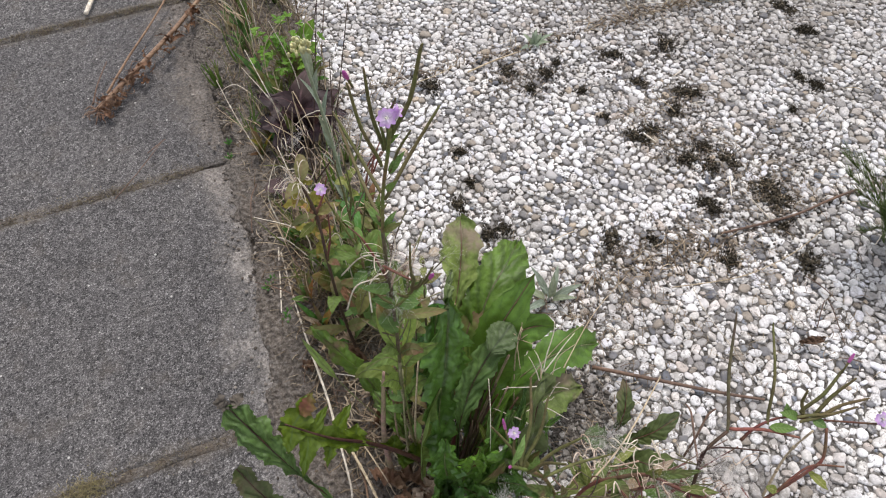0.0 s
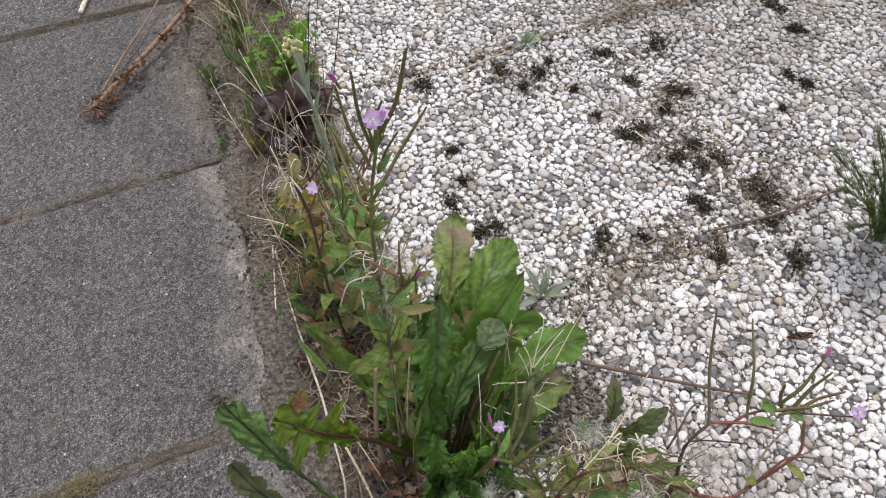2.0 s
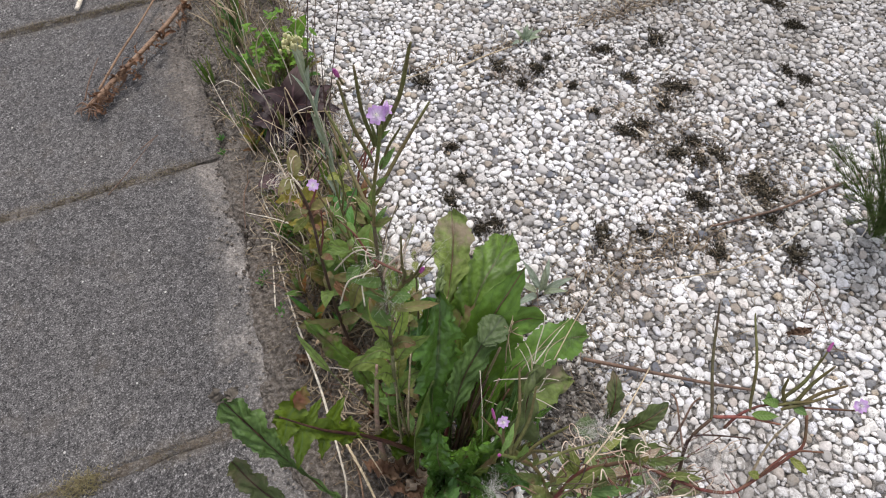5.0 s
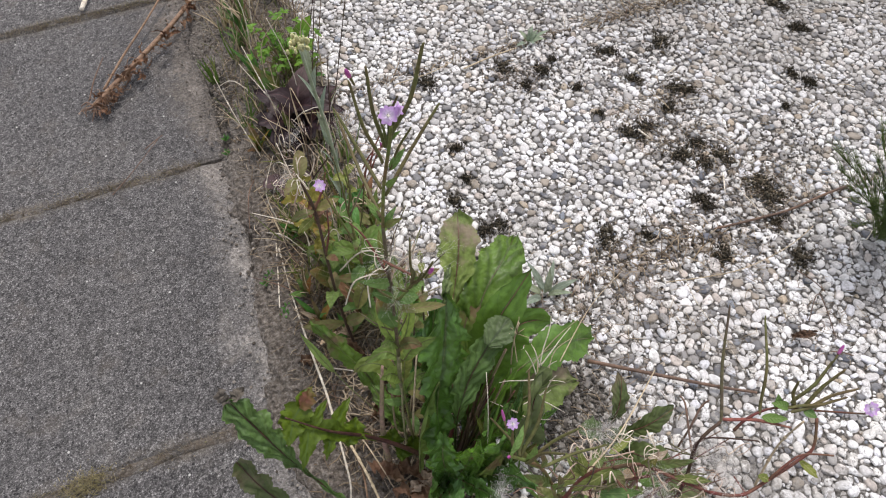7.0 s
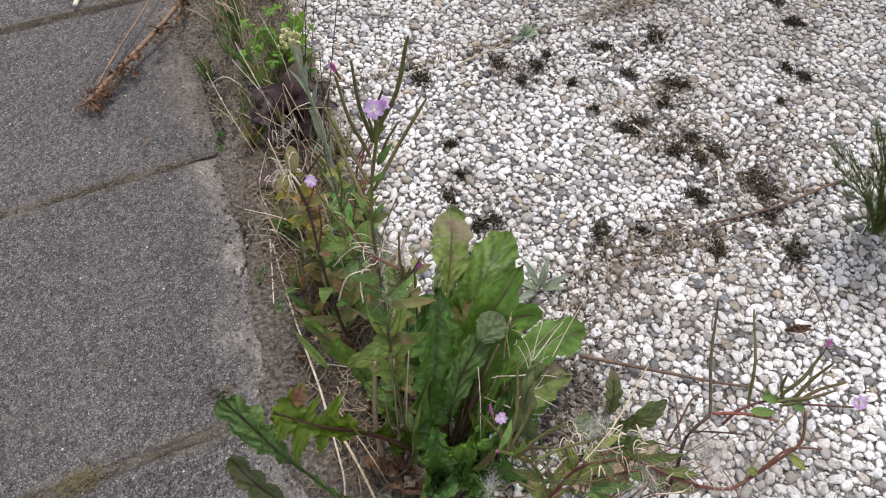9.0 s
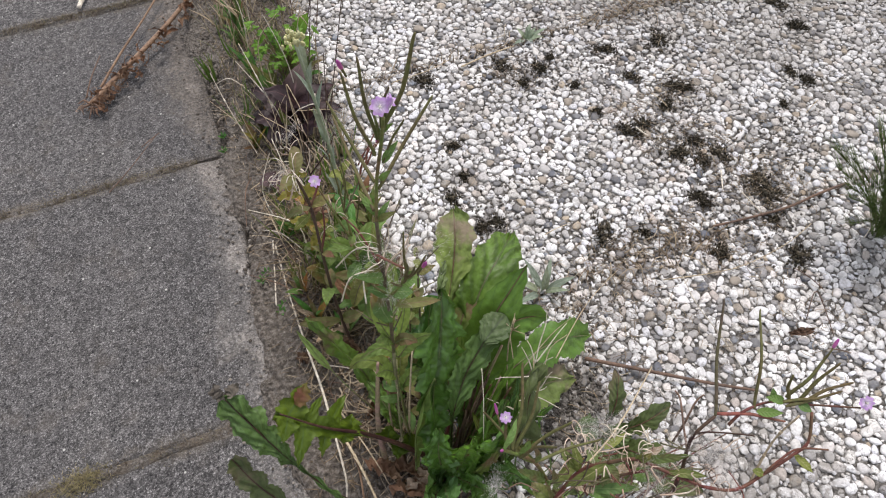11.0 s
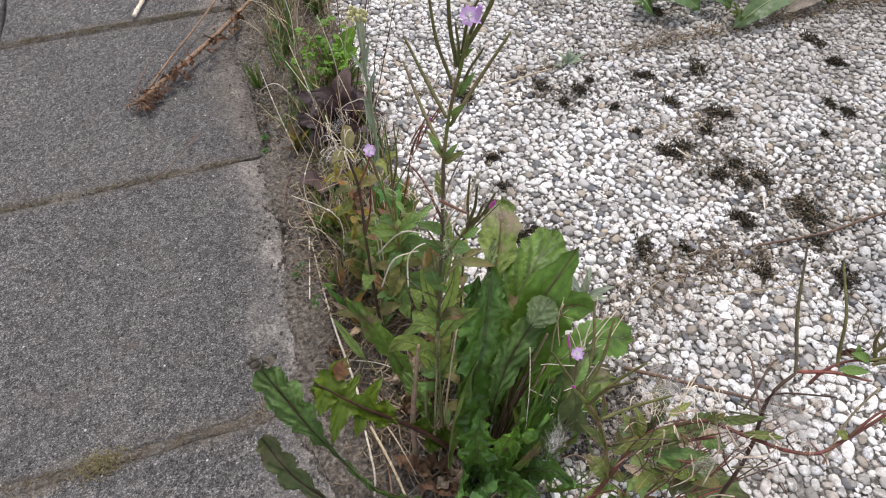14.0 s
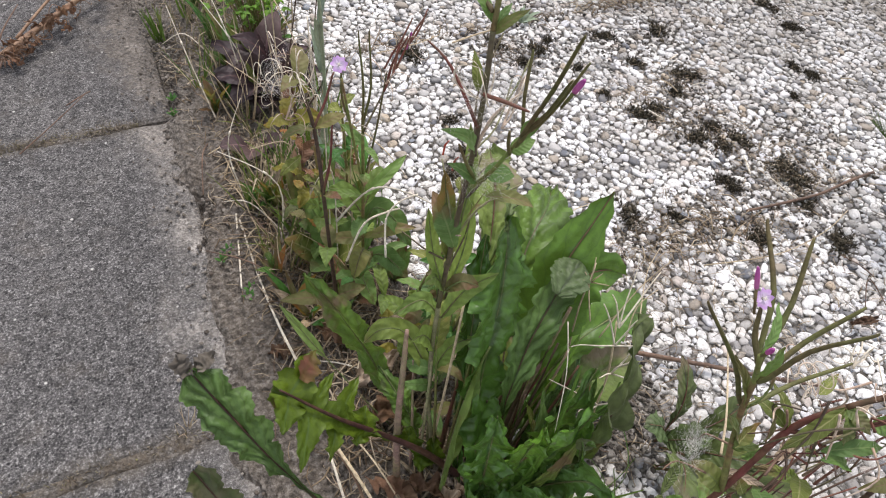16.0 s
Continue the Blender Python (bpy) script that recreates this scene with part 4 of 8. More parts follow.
def pack_pebbles(x0, x1, y0, y1):
    """Stones of mixed size, laid close without crossing the slab joints."""
    rng = random.Random(5)
    cell, grid, out = 0.014, {}, []
    area = (x1 - x0) * (y1 - y0)
    sizes = []
    for share, lo, hi in ((0.25, 0.0056, 0.0076), (3.2, 0.0041, 0.0056), (12.0, 0.0030, 0.0042), (22.0, 0.0019, 0.0030), (16.0, 0.0012, 0.0019)):
        sizes += [(rng.uniform(lo, hi)) for _ in range(int(share * area * 1.0 / 0.00036))]
    sizes.sort(reverse=True)
    for r in sizes:
        for _try in range(3):
            x, y = rng.uniform(x0, x1), rng.uniform(y0, y1)
            f = ((y - PEB_Y) / PEB_D) % 1.0 * PEB_D
            if min(f, PEB_D - f) < r * (0.1 + 0.5 * max(0.0, noise.noise((x * 17, y, 6.0)))) + 0.0004:
                continue
            if x < PEB_X + r * 0.6 + 0.012 * abs(noise.noise((y * 14, 2.0, 1.0))):
                continue
            cx, cy = int(x / cell), int(y / cell)
            ok = True
            for i in range(cx - 2, cx + 3):
                for j in range(cy - 2, cy + 3):
                    for (px, py, pr) in grid.get((i, j), ()):
                        lim = (pr + r) * 0.83
                        if (px - x) ** 2 + (py - y) ** 2 < lim * lim:
                            ok = False
                            break
                    if not ok:
                        break
                if not ok:
                    break
            if ok:
                grid.setdefault((cx, cy), []).append((x, y, r))
                out.append((x, y, r))
                break
    return out


SHAPES = base_pebbles()
STONES = pack_pebbles(0.15, 1.06, -0.56, 0.46)
rng = np.random.RandomState(11)


def stone_pose(r):
    asp = rng.uniform(1.0, 1.55)
    sx, sy, sz = r * 1.13 * asp ** 0.5, r * 1.13 / asp ** 0.5, r * rng.uniform(0.40, 0.58)
    top = rng.uniform(0.0008, 0.0022) if r > 0.004 else rng.uniform(-0.0002, 0.0014)
    e = Euler((rng.normal(0, 0.12), rng.normal(0, 0.12), rng.uniform(0, 6.283)))
    return e, (sx, sy, sz), top - 0.88 * sz


def is_single(x, y):
    return 0.30 < x < 0.46 and -0.47 < y < -0.30


# ---- the large toothed rosette ----
rosette = thing("rosette_plant", (0.125, -0.385, 0.0), "tall leafy rosette of dark green toothed leaves with red midribs", "plant")
DENT = dict(shape="spoon", lobes=6, depth=0.6, teeth=25, bite=0.2, wave=0.07, waves=2.3, fold=0.12, nu=90, nv=12, pucker=0.07, sway=0.06, tipdrop=0.15, stalk=0.2, ragged=0.4, ruffle=0.07, crumple=0.12)
SMOOTH = dict(shape="spoon", lobes=7, depth=0.26, teeth=29, bite=0.12, wave=0.07, waves=2.7, fold=0.10, nu=90, nv=12, pucker=0.08, sway=0.05, tipdrop=0.12, stalk=0.34, rounded=True, ragged=0.3, ruffle=0.06, crumple=0.14)
# upright leaf, cut into lobes below, and the fan behind it
TALL = ((0.0, 0.12), (0.10, 0.36), (0.40, 0.52), (0.50, 0.62), (0.62, 0.90), (0.74, 1.0), (0.86, 0.84), (0.94, 0.52), (1.0, 0.05))
leaf(rosette, None, None, 0.043, DOCK_TALL, RIB_GREEN, 0.0004, face=(0.22, -0.65, 0.68), along=((0.122, -0.412, 0.008), (0.126, -0.398, 0.055), (0.135, -0.373, 0.100), (0.149, -0.352, 0.148), (0.158, -0.331, 0.180)), profile=TALL, lobes=15, depth=0.42, cut=(0.03, 0.94), sweep=-0.4, teeth=46, bite=0.20,
     wave=0.04, waves=2.2, fold=0.20, nu=130, nv=16, pucker=0.12, ragged=0.30, ruffle=0.08, crumple=0.12, label="tall dark green leaf, deeply toothed below")
leaf(rosette, None, None, 0.013, GREY_END, None, face=(0.3, -0.8, 0.4), along=((0.155, -0.336, 0.174), (0.160, -0.326, 0.182), (0.168, -0.312, 0.178)), profile=((0.0, 0.7), (0.4, 0.8), (0.8, 0.5), (1.0, 0.05)), teeth=7, bite=0.2, fold=0.3, nu=30, nv=8, ragged=0.3, crumple=0.2, uvscale=0.3, label="grey withered end of the tall leaf")
leaf(rosette, None, None, 0.020, DOCK_DEEP, RIB_GREEN, 0.0006, face=(-0.2, -0.8, 0.5), along=((0.126, -0.388, 0.010), (0.132, -0.366, 0.075), (0.143, -0.342, 0.130), (0.154, -0.323, 0.158)), profile=TALL, lobes=9, depth=0.4, cut=(0.1, 0.95), teeth=34, bite=0.2, wave=0.06, fold=0.12, nu=110, nv=12, pucker=0.12, ragged=0.35, ruffle=0.14, ruffles=9.0, crumple=0.14, label="deep green crisped leaf")
FAN = ((0.0, 0.08), (0.30, 0.10), (0.48, 0.42), (0.66, 0.92), (0.80, 1.0), (0.92, 0.74), (1.0, 0.10))
leaf(rosette, None, None, 0.040, DOCK_QUILT, RIB_GREEN, 0.0009, face=(-0.2, -0.45, 1), along=((0.142, -0.380, 0.0), (0.170, -0.340, 0.070), (0.196, -0.309, 0.106), (0.222, -0.287, 0.112), (0.243, -0.264, 0.098)), profile=FAN, lobes=9, depth=0.14, cut=(0.45, 0.96), rounded=True, teeth=31, bite=0.14, wave=0.05, waves=2.0, fold=0.08, nu=100, nv=16, pucker=0.24, ragged=0.14, ruffle=0.05, crumple=0.06, label="bright quilted leaf")
leaf(rosette, None, None, 0.036, MILDEW, RIB_RED, 0.0009, face=(-0.15, -0.4, 1), along=((0.134, -0.374, 0.0), (0.160, -0.325, 0.090), (0.178, -0.297, 0.112), (0.191, -0.272, 0.128), (0.200, -0.246, 0.132)), profile=((0.0, 0.06), (0.60, 0.06), (0.70, 0.35), (0.80, 0.85), (0.89, 1.0), (0.96, 0.66), (1.0, 0.1)), lobes=9, depth=0.38, cut=(0.4, 0.95), rounded=True, teeth=27, bite=0.16, wave=0.06, fold=0.10, nu=90, nv=14, pucker=0.14, ragged=0.25, ruffle=0.08, crumple=0.12, label="pale mildewed leaf with a reddish midrib")
leaf(rosette, None, None, 0.034, DOCK_CLEAN, RIB_RED, 0.0008, face=(-0.35, -0.45, 0.9), along=((0.146, -0.386, 0.0), (0.172, -0.357, 0.090), (0.189, -0.346, 0.140), (0.203, -0.340, 0.162), (0.216, -0.334, 0.178)), profile=((0.0, 0.06), (0.40, 0.09), (0.52, 0.42), (0.62, 0.88), (0.72, 1.0), (0.84, 0.82), (0.94, 0.44), (1.0, 0.03)), lobes=8, depth=0.16, cut=(0.45, 0.96), teeth=17, bite=0.12, wave=0.03, waves=1.5, fold=0.05, nu=90, nv=14, pucker=0.03, ragged=0.12, crumple=0.06, label="broad pointed leaf with a thin red midrib")
leaf(rosette, None, None, 0.032, DOCK_CLEAN, RIB_RED, 0.0008, face=(-0.1, -0.4, 1), along=((0.150, -0.386, 0.0), (0.180, -0.362, 0.090), (0.198, -0.352, 0.130), (0.213, -0.351, 0.136), (0.229, -0.352, 0.126)), profile=FAN, lobes=8, depth=0.2, cut=(0.45, 0.96), teeth=21, bite=0.14, wave=0.04, fold=0.08, nu=80, nv=12, pucker=0.05, ragged=0.16, ruffle=0.04, crumple=0.08, phase=0.3)
leaf(rosette, None, None, 0.035, DOCK_CLEAN, RIB_GREEN, 0.0009, face=(0, -0.3, 1), along=((0.152, -0.388, 0.0), (0.190, -0.368, 0.075), (0.226, -0.360, 0.090), (0.254, -0.355, 0.076), (0.279, -0.351, 0.052)), profile=FAN, lobes=7, depth=0.30, cut=(0.35, 0.95), rounded=True, teeth=27, bite=0.16, wave=0.05, fold=0.08, nu=90, nv=12, pucker=0.07, ragged=0.16, ruffle=0.06, crumple=0.08, phase=0.6, label="spreading leaf with a purple-tinged tip")
leaf(rosette, None, None, 0.034, MILDEW, RIB_GREEN, 0.0009, face=(0, -0.3, 1), along=((0.152, -0.392, 0.0), (0.185, -0.382, 0.055), (0.215, -0.380, 0.070), (0.247, -0.380, 0.060)), profile=FAN, teeth=21, bite=0.10, wave=0.06, fold=0.1, nu=80, nv=12, pucker=0.10, ragged=0.2, ruffle=0.08, crumple=0.12, phase=0.1)
# dull quilted leaf with a grey crumpled end
leaf(rosette, None, None, 0.025, DOCK_SLATE, RIB_DARK, 0.0006, face=(-0.1, -0.5, 0.9), along=((0.140, -0.398, 0.0), (0.144, -0.386, 0.080), (0.158, -0.372, 0.122), (0.174, -0.361, 0.138), (0.186, -0.353, 0.143)), profile=((0.0, 0.06), (0.52, 0.10), (0.64, 0.50), (0.76, 0.95), (0.88, 1.0), (1.0, 0.62)), lobes=11, depth=0.22, cut=(0.5, 0.96), teeth=27, bite=0.16, wave=0.05, fold=0.08, nu=100, nv=14, pucker=0.11, ragged=0.2, ruffle=0.07, crumple=0.10, phase=0.2, label="dull quilted leaf")
leaf(rosette, (0.176, -0.361, 0.146), (0.196, -0.349, 0.149), 0.022, GREY_END, None, face=(-0.25, -0.4, 0.9), arch=0.06, shape="oval", teeth=9, bite=0.10, nu=50, nv=16, crumple=0.02, ragged=0.12, fold=0.04, uvscale=0.2, label="grey crumpled leaf tip")
leaf(rosette, None, None, 0.026, DOCK_OLIVE, RIB_RED, 0.0008, face=(-0.2, -0.5, 0.9), along=((0.136, -0.378, 0.0), (0.166, -0.335, 0.080), (0.186, -0.310, 0.104), (0.200, -0.292, 0.100)), profile=FAN, teeth=21, bite=0.12, wave=0.06, fold=0.1, nu=70, nv=10, pucker=0.08, ragged=0.2, crumple=0.1, phase=0.45)
# dull ruffled leaf standing at the pebble side
leaf(rosette, None, None, 0.030, DOCK_DULL, RIB_DARK, 0.0010, face=(0.35, -0.75, 0.6), along=((0.156, -0.408, 0.0), (0.170, -0.418, 0.080), (0.179, -0.417, 0.125), (0.187, -0.406, 0.152), (0.199, -0.391, 0.160)), profile=((0.0, 0.08), (0.28, 0.14), (0.45, 0.60), (0.65, 0.95), (0.85, 0.8), (1.0, 0.2)), lobes=7, depth=0.30, rounded=True, teeth=23, bite=0.12, wave=0.07, fold=0.12, nu=100, nv=14, pucker=0.12, ragged=0.3, ruffle=0.13, ruffles=6.0, crumple=0.18, phase=0.15, label="dull bronze-green ruffled leaf standing upright")
# long leaves lying out over the slab
OUT = ((0.0, 0.09), (0.60, 0.12), (0.68, 0.45), (0.78, 0.90), (0.88, 1.0), (0.96, 0.82), (1.0, 0.30))
leaf(rosette, None, None, 0.027, DOCK_SLATE, RIB_DARK, 0.0013, face=(-0.35, -0.45, 0.9), along=((0.104, -0.412, 0.004), (0.060, -0.402, 0.050), (0.032, -0.371, 0.088), (0.017, -0.348, 0.114), (0.006, -0.329, 0.131)), profile=OUT, lobes=13, depth=0.5, cut=(0.55, 0.98), rounded=True, teeth=44, bite=0.16, wave=0.05, fold=0.06, nu=140, nv=18, pucker=0.2, veins=13.0, ragged=0.3, ruffle=0.09, ruffles=11.0, crumple=0.06, label="crinkled dark green leaf with a dark midrib")
for a, b, w, ph in (((0.0065, -0.331, 0.130), (0.003, -0.321, 0.134), 0.009, 0.0), ((0.0080, -0.330, 0.131), (0.018, -0.327, 0.133), 0.008, 0.4)):
    leaf(rosette, a, b, w, TAN_GREY, None, face=(-0.4, -0.4, 0.9), arch=0.22, shape="oval", wave=0.04, ruffle=0.12, ruffles=2.0, crumple=0.3, ragged=0.3, nu=24, nv=10, uvscale=0.2, phase=ph, label="grey withered leaf tip")
lobed_leaf(rosette, None, None, 0.018, DOCK_LIT, RIB_DARK, 0.0023,
           ((0.95, 1, 0.023, 0.024, -8), (0.85, 1, 0.020, 0.012, -14), (0.70, 1, 0.028, 0.016, -26), (0.56, 1, 0.012, 0.024, -10), (0.95, -1, 0.016, 0.020, -10), (0.86, -1, 0.028, 0.018, -15), (0.74, -1, 0.020, 0.014, -20), (0.58, -1, 0.009, 0.020, -8), (0.30, 1, 0.011, 0.026, 6), (0.17, 1, 0.014, 0.022, 12), (0.22, -1, 0.010, 0.022, -10)),
           face=(0.50, -0.50, 0.60), stalk=-0.1, along=((0.124, -0.388, 0.020), (0.105, -0.377, 0.048), (0.083, -0.367, 0.072), (0.060, -0.365, 0.110), (0.039, -0.357, 0.140)), profile=((0.0, 0.25), (0.22, 0.30), (0.36, 0.14), (0.44, 0.25), (0.6, 0.7), (0.8, 0.95), (0.95, 0.9), (1.0, 0.5)), label="deeply cut bright green leaf with a dark midrib", blush=DOCK_BLUSH)
leaf(rosette, None, None, 0.022, DOCK_DULL, RIB_DARK, 0.0010, face=(-0.3, -0.5, 0.9), along=((0.108, -0.424, 0.0), (0.050, -0.415, 0.038), (0.010, -0.382, 0.056), (-0.007, -0.354, 0.082)), profile=OUT, lobes=9, depth=0.6, cut=(0.5, 0.97), rounded=True, teeth=40, bite=0.2, wave=0.06, fold=0.12, nu=120, nv=14, pucker=0.14, ragged=0.3, ruffle=0.09, crumple=0.12, phase=0.4)
# reddened leaf and the arched ones at the slab side
leaf(rosette, None, None, 0.021, DOCK_RED, RIB_GREEN, 0.0008, face=(-0.5, -0.5, 0.8), along=((0.114, -0.356, 0.0), (0.102, -0.325, 0.045), (0.086, -0.306, 0.090), (0.070, -0.288, 0.120)), profile=((0.0, 0.12), (0.25, 0.5), (0.5, 0.85), (0.75, 1.0), (0.92, 0.6), (1.0, 0.1)), lobes=7, depth=0.28, teeth=25, bite=0.14, wave=0.07, fold=0.1, nu=90, nv=14, pucker=0.14, ragged=0.3, ruffle=0.07, crumple=0.14, label="leaf reddened towards its tip")
leaf(rosette, (0.104, -0.340, 0.0), (0.057, -0.268, 0.068), 0.0065, HERB_PALE, RIB_GREEN, 0.0006, face=(-0.3, -0.3, 1), arch=0.12, shape="spoon", stalk=0.62, wave=0.03, nu=22, nv=6)
leaf(rosette, (0.116, -0.362, 0.0), (0.098, -0.330, 0.070), 0.017, DOCK_DARK, RIB_GREEN, 0.0009, face=(-0.3, -0.8, 0.6), arch=0.12, **{**DENT, "depth": 0.3})
leaf(rosette, None, None, 0.013, HERB_PALE, RIB_GREEN, 0.0009, face=(0.6, -0.6, 0.5), along=((0.112, -0.392, 0.020), (0.117, -0.384, 0.075), (0.127, -0.374, 0.108), (0.139, -0.366, 0.128)), profile=((0.0, 0.3), (0.4, 0.9), (0.7, 1.0), (1.0, 0.1)), fold=0.8, nu=40, nv=8, wave=0.05, teeth=9, bite=0.06, label="folded yellow-green leaf")
# lower blades seen in the gaps of the fan
for (x, y, z, w, mt) in ((0.176, -0.330, 0.085, 0.018, DOCK_OLIVE), (0.204, -0.325, 0.070, 0.020, DOCK_DARK), (0.212, -0.372, 0.055, 0.020, DOCK_DARK), (0.186, -0.352, 0.060, 0.018, DOCK_MID), (0.196, -0.378, 0.070, 0.018, DOCK_MID), (0.180, -0.388, 0.085, 0.016, DOCK_SLATE), (0.168, -0.352, 0.070, 0.018, DOCK_DARK), (0.204, -0.352, 0.050, 0.020, DOCK_SLATE)):
    leaf(rosette, (0.136 + (x - 0.136) * 0.15, -0.385, 0.0), (x, y, z), w, mt, RIB_DARK, 0.0008, face=(-0.2, -0.6, 0.8), arch=rnd(0.04, 0.14), roll=rnd(-20, 20), phase=rnd(0, 1), **SMOOTH)
# crisp glossy leaves with jagged lobes in front
JAG = ((0.0, 0.25), (0.3, 0.6), (0.6, 0.9), (0.85, 1.0), (1.0, 0.15))
for pts_, w, mt, ph, f_ in ((((0.133, -0.400, 0.0), (0.129, -0.404, 0.050), (0.128, -0.402, 0.085), (0.132, -0.394, 0.112)), 0.032, DOCK_GLOSS, 0.1, (-0.2, -0.7, 0.65)), (((0.138, -0.402, 0.0), (0.144, -0.408, 0.060), (0.147, -0.409, 0.092), (0.151, -0.408, 0.112)), 0.028, DOCK_GLOSS, 0.4, (-0.2, -0.7, 0.65)),
                            (((0.144, -0.400, 0.0), (0.156, -0.410, 0.062), (0.163, -0.415, 0.100), (0.171, -0.414, 0.126)), 0.030, DOCK_GLOSS, 0.7, (-0.2, -0.7, 0.7)), (((0.146, -0.404, 0.0), (0.160, -0.420, 0.050), (0.172, -0.432, 0.075), (0.184, -0.442, 0.070)), 0.028, DOCK_MID, 0.25, (-0.1, -0.5, 0.9)),
                            (((0.132, -0.404, 0.0), (0.126, -0.418, 0.045), (0.124, -0.428, 0.070), (0.124, -0.436, 0.080)), 0.026, DOCK_BLUE, 0.55, (0.0, -0.6, 0.9)), (((0.144, -0.398, 0.0), (0.158, -0.402, 0.070), (0.168, -0.404, 0.118), (0.176, -0.400, 0.140)), 0.020, DOCK_MID, 0.85, (-0.1, -0.8, 0.5)),
                            (((0.140, -0.404, 0.0), (0.147, -0.424, 0.045), (0.152, -0.436, 0.066), (0.157, -0.446, 0.070)), 0.028, DOCK_GLOSS, 0.95, (0.0, -0.5, 0.9)), (((0.130, -0.402, 0.0), (0.118, -0.412, 0.040), (0.110, -0.420, 0.060), (0.104, -0.428, 0.064)), 0.024, DOCK_MID, 0.33, (-0.1, -0.5, 0.9))):
    leaf(rosette, None, None, w, mt, RIB_GREEN, 0.0009, face=f_, along=pts_, profile=JAG, lobes=7, depth=0.62, cut=(0.05, 0.95), sweep=-0.35, teeth=29, bite=0.20, wave=0.06, fold=0.15, nu=110, nv=12, pucker=0.10, ragged=0.35, ruffle=0.10, ruffles=8.0, crumple=0.12, phase=ph)
# bare leaf stalks inside the rosette
for (x, y, dx, dy, h) in ((0.118, -0.372, -0.006, 0.012, 0.085), (0.126, -0.366, 0.008, 0.01, 0.09), (0.140, -0.378, 0.022, 0.01, 0.095), (0.148, -0.383, 0.034, 0.014, 0.08), (0.133, -0.37, 0.0, 0.02, 0.1)):
    stem(rosette, [(x, y, -0.004), (x + dx * 0.4, y + dy * 0.4, h * 0.5), (x + dx, y + dy, h)], 0.0022, 0.0005, STEM_RED if dx > 0 else STEM_PALE, "leaf_stalk")
stem(rosette, [(0.092, -0.378, -0.004), (0.094, -0.366, 0.060), (0.103, -0.348, 0.102), (0.108, -0.338, 0.118)], 0.0026, 0.0010, STEM_PINK, "leaf_stalk", 8)
stem(rosette, [(0.140, -0.395, -0.004), (0.167, -0.372, 0.090), (0.181, -0.363, 0.120)], 0.0016, 0.0010, STEM_DARK, "leaf_stalk")
stem(rosette, [(0.142, -0.392, -0.004), (0.174, -0.371, 0.090), (0.191, -0.360, 0.125)], 0.0014, 0.0009, STEM_PINK, "leaf_stalk")
# thin stalks and narrow young leaves between the blades
for k in range(11):
    x, y = rnd(0.118, 0.165), rnd(-0.408, -0.368)
    top = (x + rnd(-0.010, 0.035), y + rnd(-0.012, 0.022), rnd(0.07, 0.14))
    stem(rosette, [(x, y, -0.003), (x + (top[0] - x) * 0.35, y + (top[1] - y) * 0.35, top[2] * 0.5), top], rnd(0.0008, 0.0014), 0.0004, random.choice((STEM_RED, STEM_PINK, STEM_GREEN, STEM_DARK)), "leaf_stalk", 6)
for k in range(12):
    x, y = rnd(0.130, 0.172), rnd(-0.415, -0.380)
    tip = (x + rnd(-0.005, 0.050), y + rnd(-0.030, 0.015), rnd(0.06, 0.12))
    leaf(rosette, (x, y, 0.0), tip, rnd(0.006, 0.011), random.choice((HERB, DOCK_CLEAN, DOCK_GLOSS, DOCK_OLIVE, DOCK_MID)), None, face=(rnd(-0.4, 0.4), -0.7, 0.7), arch=rnd(0.05, 0.18), roll=rnd(-30, 30), phase=rnd(0, 1), **{**DENT, "nu": 50, "nv": 8, "lobes": 7, "stalk": 0.3})
for a, b, mt in (((0.108, -0.372, 0.0), (0.120, -0.345, 0.128), STEM_PALE), ((0.112, -0.374, 0.0), (0.131, -0.349, 0.150), STRAW), ((0.116, -0.376, 0.0), (0.118, -0.352, 0.118), STEM_GREEN), ((0.104, -0.370, 0.0), (0.110, -0.345, 0.096), STEM_PINK), ((0.120, -0.378, 0.0), (0.138, -0.356, 0.135), STEM_GREEN),
                 ((0.146, -0.392, 0.0), (0.176, -0.374, 0.120), STEM_DARK), ((0.150, -0.392, 0.0), (0.184, -0.376, 0.112), STEM_PINK), ((0.152, -0.394, 0.0), (0.190, -0.382, 0.100), STEM_RED)):
    p0, p1 = Vector(a), Vector(b)
    stem(rosette, [p0 + Vector((0, 0, -0.003)), p0.lerp(p1, 0.5) + Vector((-0.002, -0.004, 0.010)), p1], 0.0010, 0.0006, mt, "leaf_stalk")
for a, b in (((0.150, -0.402, 0.0), (0.188, -0.407, 0.130)), ((0.152, -0.404, 0.0), (0.186, -0.402, 0.118)), ((0.146, -0.404, 0.0), (0.170, -0.396, 0.140))):
    blade(rosette, a, b, 0.007, 0.12, DOCK_CLEAN, "leaf")

